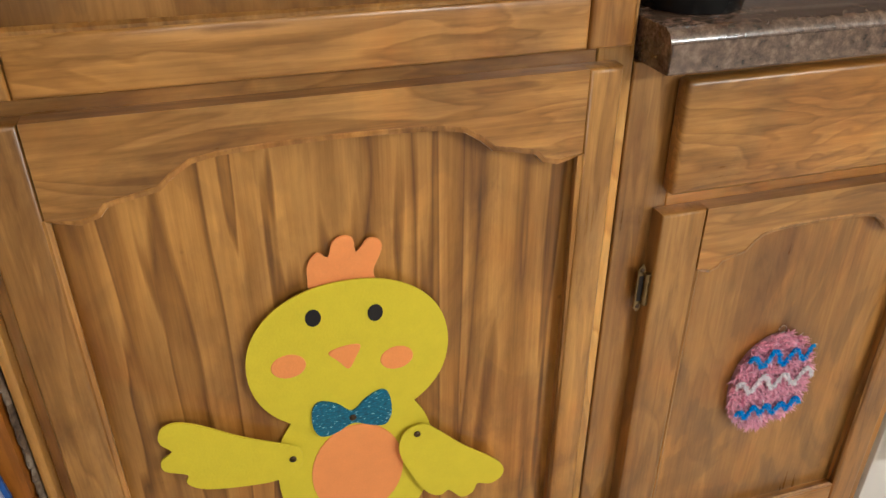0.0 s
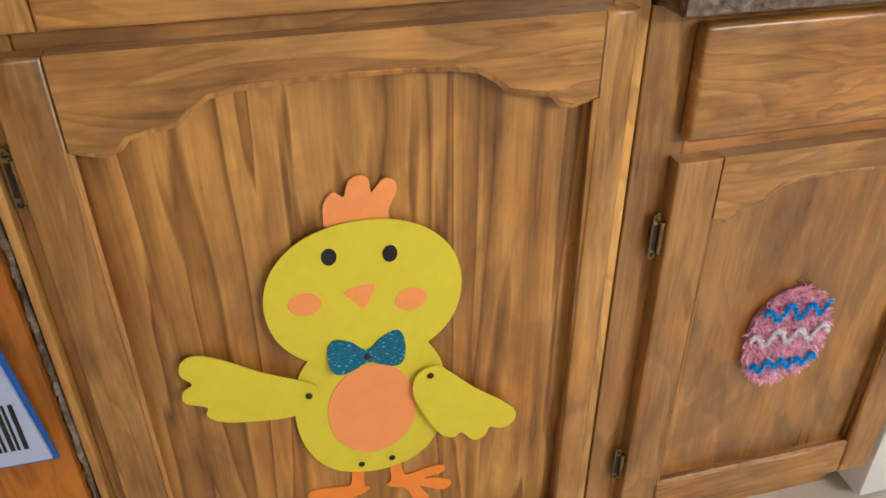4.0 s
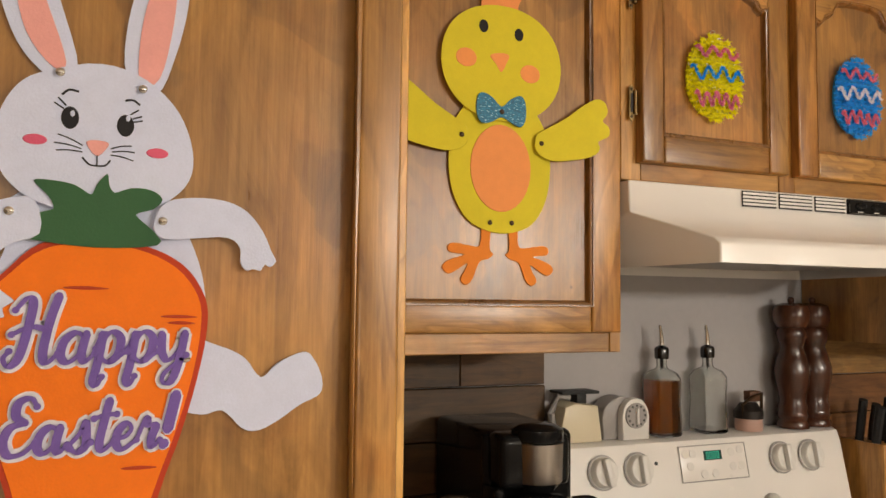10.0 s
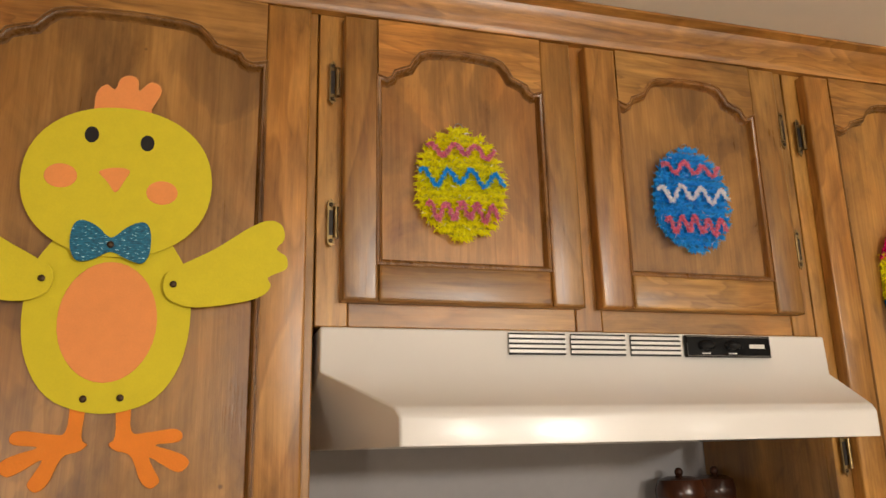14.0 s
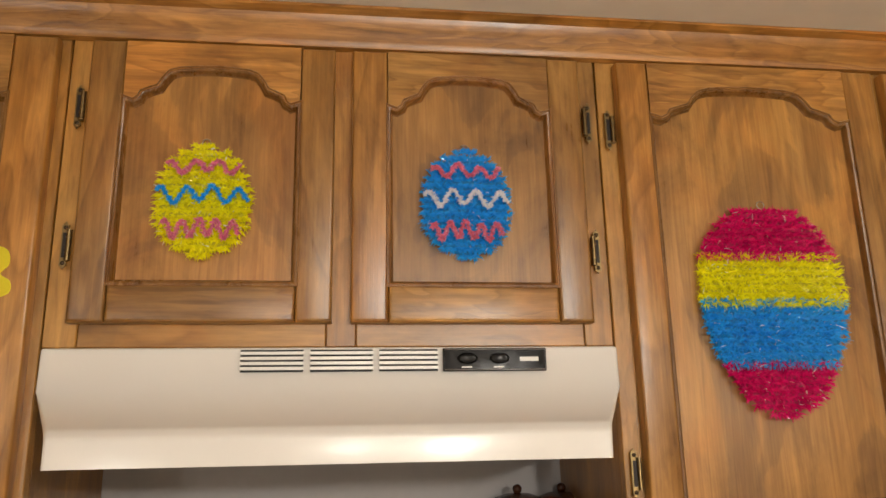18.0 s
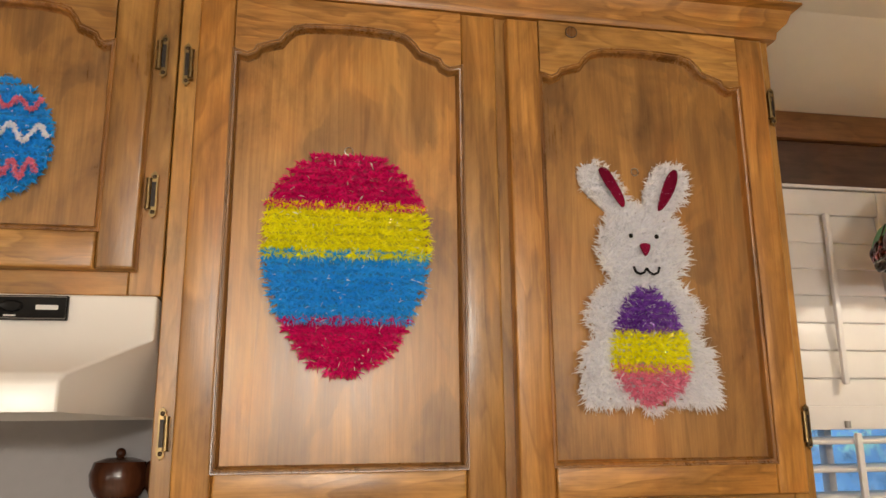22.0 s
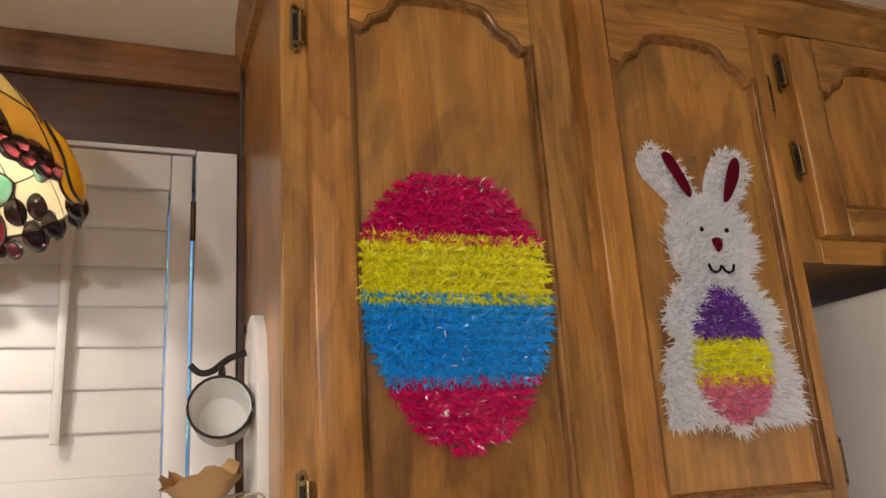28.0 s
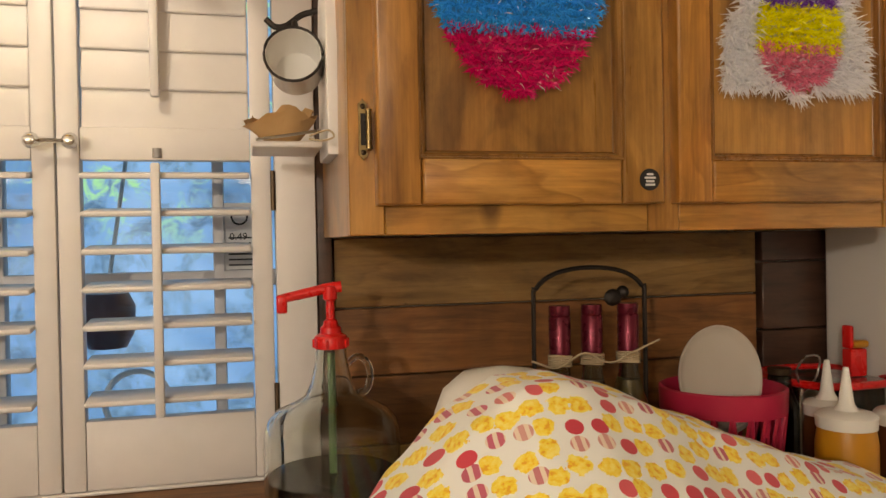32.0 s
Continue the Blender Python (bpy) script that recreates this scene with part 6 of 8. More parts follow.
arm = part("spout", tube(B(), [(jx + 0.014, jy, CT + 0.369), (jx, jy, CT + 0.368), (jx - 0.035, jy, CT + 0.361), (jx - 0.060, jy, CT + 0.356)], lambda t: 0.0072 - 0.0014 * t, 10), red_plastic, pump)
part("nozzle", box(B(), jx - 0.066, jx - 0.053, jy - 0.0065, jy + 0.0065, CT + 0.338, CT + 0.361, 0.003, 3), red_plastic, pump)
part("dip_tube", tube(B(), [(jx, jy, CT + 0.02), (jx, jy, CT + 0.286)], 0.005, 8), plain("green_tube", (0.15, 0.28, 0.12), None, 20, 0.3), pump)
for k in range(10):
    a = k * 0.628
    part("grip", box(B(), jx + 0.0215 * math.cos(a) - 0.0015, jx + 0.0215 * math.cos(a) + 0.0015, jy + 0.0215 * math.sin(a) - 0.0015, jy + 0.0215 * math.sin(a) + 0.0015, CT + 0.2935, CT + 0.304, 0.0005, 1), red_plastic, pump)
# bottle caddy
cad = thing("bottle_caddy", (3.75, 1.15, CT), "black iron wire caddy with an arched handle", "bottle caddy")
part("handle", tube(B(), smooth_line([(3.668, 1.15, 1.00), (3.668, 1.15, 1.27), (3.672, 1.15, 1.298), (3.70, 1.15, 1.318), (3.75, 1.15, 1.325), (3.80, 1.15, 1.318), (3.828, 1.15, 1.298), (3.832, 1.15, 1.27), (3.832, 1.15, 1.00)], 4), 0.0032, 8), iron, cad)
for z in (0.96, 1.06):
    part("hoop", tube(B(), [(3.66, 1.105, z), (3.84, 1.105, z), (3.84, 1.195, z), (3.66, 1.195, z)], 0.0032, 6, True), iron, cad)
part("base", box(B(), 3.66, 3.84, 1.105, 1.195, CT + 0.001, CT + 0.006), iron, cad)
part("finial", ball(ball(B(), (3.782, 1.146, 1.283), 0.012, 8, (1.1, 0.6, 1)), (3.797, 1.146, 1.290), 0.009, 8), iron, cad)
for k, wx in enumerate((3.705, 3.752, 3.806)):
    w = thing("wine_bottle", (wx, 1.15, CT + 0.007), "slim wine bottle with dark red foil and twine", "bottle", "wine bottles in the caddy")
    z = CT + 0.007
    part("glass", lathe(B(), [(0, z), (0.028, z), (0.030, z + 0.942 * 0.01), (0.030, z + 0.942 * 0.17), (0.026, z + 0.942 * 0.20), (0.014, z + 0.942 * 0.245), (0.0125, z + 0.942 * 0.27), (0, z + 0.942 * 0.271)], wx, 1.15, 24), glass("smoke_glass", (0.55, 0.58, 0.45), 0.03) if k == 0 else bpy.data.materials["smoke_glass"], w)
    part("wine", lathe(B(), [(0, z + 0.942 * 0.008), (0.026, z + 0.942 * 0.008), (0.026, z + 0.942 * 0.168), (0.012, z + 0.942 * 0.235), (0, z + 0.942 * 0.236)], wx, 1.15, 20), plain("pale_wine", (0.22, 0.15, 0.05), None, 10, 0.1) if k == 2 else brown_sauce, w)
    part("foil", lathe(B(), [(0.0145, z + 0.942 * 0.272), (0.0148, z + 0.942 * 0.330), (0.0135, z + 0.942 * 0.332), (0.0145, z + 0.942 * 0.336), (0.0140, z + 0.942 * 0.347), (0, z + 0.942 * 0.348)], wx, 1.15, 20), foil_wine, w, "wine red foil cap")
    tb = B()
    for q in range(5):
        tube(tb, [(wx + 0.0155 * math.cos(a * 0.524), 1.15 + 0.0155 * math.sin(a * 0.524), z + 0.942 * 0.262 + q * 0.0032 + 0.001 * math.sin(a)) for a in range(12)], 0.0017, 5, True)
    part("twine", tb, twine, w)
bm = B()
tube(bm, smooth_line([(3.655, 1.125, 1.205), (3.69, 1.122, 1.195), (3.73, 1.126, 1.212), (3.765, 1.122, 1.198), (3.80, 1.124, 1.210), (3.84, 1.125, 1.225)], 5), 0.0015, 6)
tagged(new("twine_string", mesh_of(bm, "twine_string", twine)), "loose natural twine string tied across the bottles", "string")
# basket with plates
bk = thing("plastic_basket", (3.955, 1.15, CT), "rose red pierced plastic basket", "basket")
qx, qy = 3.952, 1.15
part("rim", lathe(B(), [(0.078, 1.118), (0.087, 1.118), (0.088, 1.150), (0.084, 1.152), (0.082, 1.122), (0.078, 1.12)], qx, qy, 40), pink_plastic, bk)
for k in range(22):
    a = 2 * math.pi * k / 22
    for s in (-1, 1):
        part("lattice", tube(B(), [(qx + (0.064 + 0.020 * t) * math.cos(a + s * 0.28 * t), qy + (0.064 + 0.020 * t) * math.sin(a + s * 0.28 * t), CT + 0.002 + t * 0.178) for t in (0, 0.25, 0.5, 0.75, 1.0)], 0.0035, 5), pink_plastic, bk)
part("floor", lathe(B(), [(0, CT + 0.001), (0.066, CT + 0.001), (0.066, CT + 0.005), (0, CT + 0.005)], qx, qy, 30), pink_plastic, bk)
frost = plain("frosted_white_plastic", (0.78, 0.72, 0.64), (0.72, 0.66, 0.58), 12, 0.4, **{"Transmission Weight": 0.35, "IOR": 1.2})
for k in range(3):
    p = thing("white_dish", (qx - 0.008 + 0.012 * k, qy + 0.012 * k, 1.02), "round frosted plastic dish standing in the basket", "dish", "dishes in the basket")
    bm = lathe(B(), [(0, 0), (0.056, 0), (0.064, 0.004), (0.0705, 0.010), (0.0715, 0.013), (0.0685, 0.013), (0.062, 0.007), (0.055, 0.004), (0, 0.004)], 0, 0, 40)
    bmesh.ops.transform(bm, matrix=Matrix.Translation((qx - 0.013 + 0.016 * k, qy - 0.004 + 0.022 * k, 1.166 - 0.012 * k)) @ Euler((radians(83), 0, radians(6))).to_matrix().to_4x4(), verts=bm.verts)
    part("disc", bm, frost, p)
# clip jar
jar = thing("clip_jar", (4.06, 1.17, CT), "dark glass clip-top jar with a wire bail", "jar")
part("glass", lathe(B(), [(0, CT + 0.001), (0.026, CT + 0.001), (0.028, CT + 0.01), (0.028, CT + 0.17), (0.018, CT + 0.195), (0.016, CT + 0.215), (0, CT + 0.216)], 4.062, 1.17, 24), glass("dark_green_glass", (0.05, 0.07, 0.05), 0.04), jar)
part("cap", lathe(B(), [(0, CT + 0.217), (0.016, CT + 0.217), (0.017, CT + 0.226), (0, CT + 0.229)], 4.062, 1.17, 18), bronze, jar)
part("bail", tube(B(), smooth_line([(4.075, 1.15, 1.165), (4.088, 1.145, 1.185), (4.112, 1.145, 1.182), (4.106, 1.148, 1.150), (4.085, 1.15, 1.130)], 4), 0.0016, 6, True), steel, jar)


def squeeze(x, y, h, sauce, label, r=0.036):
    s = thing("squeeze_bottle", (x, y, CT), label, "squeeze bottle", "squeeze bottles")
    z = CT + 0.001
    part("body", lathe(B(), [(0, z), (r - 0.002, z), (r, z + 0.008), (r, z + h - 0.02), (r - 0.003, z + h), (0, z + h)], x, y, 28), sauce, s)
    part("cap", lathe(B(), [(0, z + h + 0.0005), (r - 0.001, z + h + 0.0005), (r, z + h + 0.015), (r - 0.004, z + h + 0.019), (0.015, z + h + 0.022), (0.0095, z + h + 0.030), (0.0035, z + h + 0.076), (0, z + h + 0.076)], x, y, 28), white_plastic, s, "white nozzle cap")


squeeze(4.030, 1.00, 0.178, yellow_sauce, "squeeze bottle of yellow mustard with a white nozzle", 0.037)
squeeze(4.076, 1.088, 0.172, brown_sauce, "squeeze bottle of brown sauce with a white nozzle", 0.032)
squeeze(4.128, 1.010, 0.172, brown_sauce, "squeeze bottle of brown sauce with a white nozzle", 0.036)
box_t = thing("snack_tub", (4.165, 1.195, CT), "clear plastic tub with a red clip lid", "tub")
part("tub", box(B(), 4.105, 4.222, 1.135, 1.255, CT + 0.001, 1.138, 0.008), clear_glass, box_t)
part("lid_rim", tube(B(), smooth_loop3([(4.096, 1.128), (4.228, 1.128), (4.228, 1.262), (4.096, 1.262)], 1.144), 0.006, 8, True), red_plastic, box_t, "red lid rim")
part("lid", box(B(), 4.104, 4.222, 1.135, 1.255, 1.142, 1.145), clear_glass, box_t)
part("clip", box(B(), 4.185, 4.215, 1.165, 1.185, 1.1455, 1.188, 0.003), red_plastic, box_t, "red clip")
part("clip_tab", box(B(), 4.184, 4.192, 1.166, 1.184, 1.1885, 1.224, 0.003), red_plastic, box_t)
part("clip_label", box(B(), 4.194, 4.222, 1.168, 1.182, 1.1885, 1.200, 0.004), yellow_sauce, box_t, "yellow sticker")

# covered appliance
app = thing("toaster_oven", (3.74, 0.89, CT), "black countertop oven under a printed cloth", "oven")
part("body", box(B(), 3.475, 3.95, 0.72, 1.05, CT + 0.002, 1.078, 0.012), black_plastic, app)
tray = thing("serving_plate", (3.60, 0.93, 1.08), "white plate on the covered oven", "plate")
part("plate", lathe(B(), [(0, 1.0795), (0.06, 1.0795), (0.105, 1.095), (0.107, 1.098), (0.10, 1.097), (0.058, 1.084), (0, 1.084)], 3.60, 0.93, 40), white_plastic, tray)
bowl = thing("glass_bowl", (3.60, 0.95, 1.125), "upturned clear glass bowl on the plate", "bowl")
part("glass", lathe(B(), [(0.082, 1.0985), (0.081, 1.1340), (0.066, 1.1790), (0.040, 1.1990), (0, 1.2060), (0, 1.2020), (0.038, 1.1950), (0.063, 1.1760), (0.078, 1.1340), (0.079, 1.0985)], 3.595, 0.95, 36), clear_glass, bowl)
plate2 = thing("white_saucer", (3.565, 0.985, 1.22), "thin white plastic saucer resting on the bowl", "saucer")
part("disc", lathe(B(), [(0.074, 1.1690), (0.076, 1.1740), (0.066, 1.2000), (0.045, 1.2180), (0.0, 1.2260), (0.0, 1.2235), (0.043, 1.2155), (0.064, 1.1980), (0.073, 1.1740), (0.072, 1.1690)], 3.568, 0.985, 36), white_plastic, plate2)
n_ = Nodes("easter_print_cloth")
co = n_.coords((1, 1, 1), False)


def print_cells(scale):
    """Printed motifs in loose rows over the lie of the fabric."""
    xyz = n_.add("SeparateXYZ")
    n_.link(co, xyz.inputs[0])
    flat = n_.add("CombineXYZ")
    n_.link(n_.math("MULTIPLY", xyz.outputs[0], 1.15), flat.inputs[0])
    n_.link(n_.math("ADD", n_.math("MULTIPLY", xyz.outputs[1], 0.8), n_.math("MULTIPLY", xyz.outputs[2], 0.8)), flat.inputs[1])
    vo = n_.add("TexVoronoi", Scale=scale, Randomness=0.5)
    vo.voronoi_dimensions = "2D"
    n_.link(flat.outputs[0], vo.inputs["Vector"])
    sp = n_.add("SeparateColor")
    n_.link(vo.outputs["Color"], sp.inputs[0])
    return vo.outputs["Distance"], sp.outputs[0], sp.outputs[1]


lump = n_.noise(co, 110, 3)
dist, rnd, alt = print_cells(38.0)
is_egg = n_.math("GREATER_THAN", rnd, 0.62)
chickm = n_.math("LESS_THAN", n_.math("MULTIPLY_ADD", lump, 0.6, dist), 0.74)
yel = n_.ramp(n_.noise(co, 150, 3), [(0.36, (0.84, 0.42, 0.02)), (0.45, (0.92, 0.68, 0.04)), (0.66, (0.95, 0.82, 0.20))])
base_c = n_.mix(chickm, (0.84, 0.85, 0.83), yel)
eggc = n_.ramp(alt, [(0.30, (0.62, 0.05, 0.08)), (0.50, (0.74, 0.12, 0.14)), (0.62, (0.66, 0.34, 0.30)), (0.75, (0.55, 0.12, 0.18))])
wv = n_.add("TexWave", Scale=60.0, Distortion=1.0)
n_.link(n_.coords((0.6, 0.6, 0.6), False), wv.inputs["Vector"])
eggc = n_.mix(n_.math("MULTIPLY", n_.math("GREATER_THAN", wv.outputs["Fac"], 0.62), n_.math("GREATER_THAN", alt, 0.55)), eggc, (0.82, 0.68, 0.56))
eggc = n_.mix(n_.math("LESS_THAN", dist, 0.37), (0.84, 0.85, 0.83), eggc)
eggm = is_egg
weave = n_.noise(co, 900, 2)
n_.bump(weave, 0.2, 0.0006)
cloth_mat = n_.set(n_.mix(eggm, base_c, eggc), 0.8, 0.0, **{"Sheen Weight": 0.2})
cl = thing("printed_cloth", (3.74, 0.88, 1.12), "yellow and red Easter print cloth draped over the oven", "cloth")
bm = B()
NX, NY = 90, 60


def ridge(x):
    pts = [(3.34, 0.98), (3.385, 1.075), (3.44, 1.150), (3.50, 1.208), (3.55, 1.238), (3.60, 1.243), (3.66, 1.222), (3.75, 1.176), (3.82, 1.142), (3.90, 1.114), (3.97, 1.094), (4.04, 1.06), (4.08, 1.02)]
    for (a, p), (b, q) in zip(pts, pts[1:]):
        if a <= x <= b:
            t = (x - a) / (b - a)
            t = t * t * (3 - 2 * t) * 0.4 + t * 0.6
            return p + (q - p) * t - 0.017 * min(1.0, max(0.0, (3.85 - x) / 0.2))
    return pts[-1][1]


grid = []
for j in range(NY + 1):
    row = []
    for i in range(NX + 1):
        x = 3.345 + 0.73 * i / NX
        back_y = 1.07 - 0.13 * min(1.0, max(0.0, (x - 3.88) / 0.06))
        y = back_y - (back_y - 0.67) * j / NY
        z = ridge(x)
        back, front = max(0.0, y - 0.96), max(0.0, 0.86 - y)
        z -= 1.1 * back ** 1.2 * (1.4 if x < 3.62 else 1.0)
        low = 1.081 if 3.47 < x < 3.955 else 0.95
        z -= 0.9 * front ** 1.1
        z += 0.005 * noise.noise((x * 14, y * 14, 0.3)) + 0.0035 * math.sin(26 * x + 18 * y) * (0.4 + 0.6 * min(1, abs(x - 3.58) * 4))
        z = max(z, low + 0.002 if y > 0.715 else CT + 0.01)
        row.append(bm.verts.new((x, y, z)))
    grid.append(row)
for j in range(NY):
    for i in range(NX):
        bm.faces.new((grid[j][i], grid[j][i + 1], grid[j + 1][i + 1], grid[j + 1][i]))
cob = part("fabric", bm, cloth_mat, cl, soft=80)
sol = cob.modifiers.new("thickness", "SOLIDIFY")
sol.thickness, sol.offset = 0.0015, 1
# round sticker on the door
st = thing("round_sticker", (3.748, UD, 1.431), "small round black and white sticker on the cabinet door", "sticker")
part("disc", slab(B(), oval(3.748, 1.431, 0.0125, 0.0125, 28), UD - 0.0018, UD - 0.0004), ink, st)
bm = B()
for k, (w, z) in enumerate(((0.008, 0.006), (0.014, 0.002), (0.010, -0.002), (0.012, -0.006))):
    box(bm, 3.748 - w / 2, 3.748 + w / 2, UD - 0.0024, UD - 0.0017, 1.431 + z - 0.0012, 1.431 + z + 0.0012)
part("print_bars", bm, paper_white, st)

# ---- left: glasses rack and mail ----
rack = thing("eyeglass_rack", (-0.30, 0.62, 1.25), "dark green wire rack hung on the wooden wall", "wire rack")
for x in (-0.277, -0.40):
    part("side_wire", tube(B(), smooth_line([(x, 0.632, 1.64), (x, 0.618, 1.62), (x, 0.612, 1.50), (x, 0.612, 1.27), (x, 0.604, 1.245), (x, 0.596, 1.262)], 4), 0.0032, 8), green_wire, rack)
for z in (1.63, 1.50, 1.385, 1.345, 1.255):
    part("cross_wire", tube(B(), [(-0.277, 0.612, z), (-0.40, 0.612, z)], 0.0025, 6), green_wire, rack)


def eyeglasses(x, z, tint, frame_m, lean, label):
    g = thing("eyeglasses", (x, 0.60, z), label, "eyeglasses", "eyeglasses on the rack")
    R_ = Matrix.Translation((x, 0.598, z)) @ Euler((0, radians(lean), 0)).to_matrix().to_4x4()
    for s in (-1, 1):
        ring = [R_ @ Vector((0.019 * math.cos(a * 0.3142), 0.0, s * 0.046 + 0.037 * math.sin(a * 0.3142))) for a in range(20)]
        part("rim", tube(B(), ring, 0.0026, 6, True), frame_m, g)
        bm = slab(B(), oval(0, s * 0.046, 0.0185, 0.0365, 24), -0.0006, 0.0006)
        bmesh.ops.transform(bm, matrix=R_, verts=bm.verts)
        part("lens", bm, tint, g)
        part("temple", tube(B(), [R_ @ Vector(p) for p in smooth_line([(-0.004 * s, 0.0, s * 0.083), (-0.014, -0.005, s * 0.080), (-0.028, -0.014, s * 0.045 + 0.02), (-0.036, -0.016, s * 0.03 + 0.07)], 4)], 0.0042, 6), frame_m, g)
    part("bridge", tube(B(), [R_ @ Vector((0.004, 0, -0.009)), R_ @ Vector((0.008, -0.002, 0)), R_ @ Vector((0.004, 0, 0.009))], 0.0022, 6), frame_m, g)


brown_lens = glass("brown_lens", (0.90, 0.64, 0.38), 0.05)
green_lens = glass("green_lens", (0.45, 0.75, 0.25), 0.05)
eyeglasses(-0.272, 1.468, brown_lens, black_plastic, 16, "black eyeglasses with brown lenses hung on the rack")
eyeglasses(-0.318, 1.222, green_lens, black_plastic, -10, "black eyeglasses with green lenses hung on the rack")
mail_paper = plain("bluish_mailer_film", (0.50, 0.55, 0.72), (0.36, 0.42, 0.62), 22, 0.3, bump=0.2)
mail = thing("mail_pouch", (-0.30, 0.62, 0.49), "blue and white printed parcel mailer beside the pantry", "mailer")
for k, (x0, x1, z0, z1, y0, m) in enumerate(((-0.42, -0.240, 0.485, 0.700, 0.624, blue_card), (-0.42, -0.244, 0.492, 0.690, 0.618, mail_paper), (-0.42, -0.262, 0.69, 0.74, 0.622, blue_card))):
    part("sheet", slab(B(), [(x0, z0), (x1, z0), (x1 - 0.022, z1), (x0, z1)], y0, y0 + 0.004, 0.0), m, mail)
for k in range(6):
    part("barcode_bar", box(B(), -0.296 + k * 0.0062, -0.296 + k * 0.0062 + (0.0042 if k % 2 else 0.0026), 0.6170, 0.6179, 0.512, 0.572), ink, mail)
bm = B()
for k in range(26):
    z = 0.583 + k * 0.0040
    x, end = -0.345, -0.252 - (z - 0.492) * 0.111 - random.uniform(0.0, 0.03)
    while x < end - 0.003:
        w = min(random.uniform(0.003, 0.014), end - x)
        if k % 7 != 5:
            box(bm, x, x + w, 0.6172, 0.6179, z, z + (0.0022 if k % 9 else 0.0034))
        x += w + 0.0018
tagged(part("printed_text", bm, ink, mail), kind="stuff")

# ---- felt chicks ----
WING = [(0.010, 0.010), (-0.006, 0.023), (-0.046, 0.046), (-0.086, 0.075), (-0.110, 0.086), (-0.126, 0.080), (-0.129, 0.062), (-0.119, 0.049), (-0.132, 0.040), (-0.132, 0.024), (-0.110, 0.013), (-0.114, 0.002), (-0.102, -0.012), (-0.066, -0.022), (-0.019, -0.027), (0.008, -0.014)]
FOOT = [(-0.031, 0.016), (-0.034, -0.024), (-0.050, -0.026), (-0.080, -0.022), (-0.090, -0.028), (-0.086, -0.037), (-0.060, -0.040), (-0.078, -0.046), (-0.094, -0.053), (-0.099, -0.062), (-0.088, -0.071), (-0.070, -0.062), (-0.055, -0.053), (-0.062, -0.068), (-0.068, -0.080), (-0.059, -0.088), (-0.048, -0.080), (-0.040, -0.060), (-0.033, -0.049), (-0.020, -0.046), (-0.011, -0.038), (-0.018, -0.030), (-0.016, 0.016)]
COMB = [(-0.030, -0.006), (-0.036, 0.010), (-0.034, 0.027), (-0.024, 0.037), (-0.014, 0.030), (-0.009, 0.046), (0.002, 0.052), (0.012, 0.047), (0.014, 0.031), (0.026, 0.045), (0.038, 0.042), (0.040, 0.030), (0.030, 0.008), (0.028, -0.006)]
BODY = [(-0.045, 0.030), (-0.075, 0.005), (-0.088, -0.030), (-0.091, -0.080), (-0.082, -0.125), (-0.058, -0.163), (-0.020, -0.180), (0.020, -0.181), (0.058, -0.165), (0.082, -0.128), (0.091, -0.080), (0.088, -0.030), (0.072, 0.008), (0.045, 0.030)]
HEAD = [(0.108 * math.copysign(abs(math.cos(a * 0.349)) ** 0.93, math.cos(a * 0.349)), 0.094 + 0.095 * math.copysign(abs(math.sin(a * 0.349)) ** 0.93, math.sin(a * 0.349))) for a in range(18)]


def turned(pts, deg, mirror=False, dx=0.0, dz=0.0):
    c, s = math.cos(radians(deg)), math.sin(radians(deg))
    out = []
    for x, z in pts:
        if mirror:
            x = -x
        out.append((x * c - z * s + dx, x * s + z * c + dz))
    return out


def brad(th, x, y, z, metal=None):
    metal = metal or chrome
    part("brad", ball(B(), (x, y, z), 0.0042, 10, (1, 0.5, 1)), metal, th, "small metal brad")


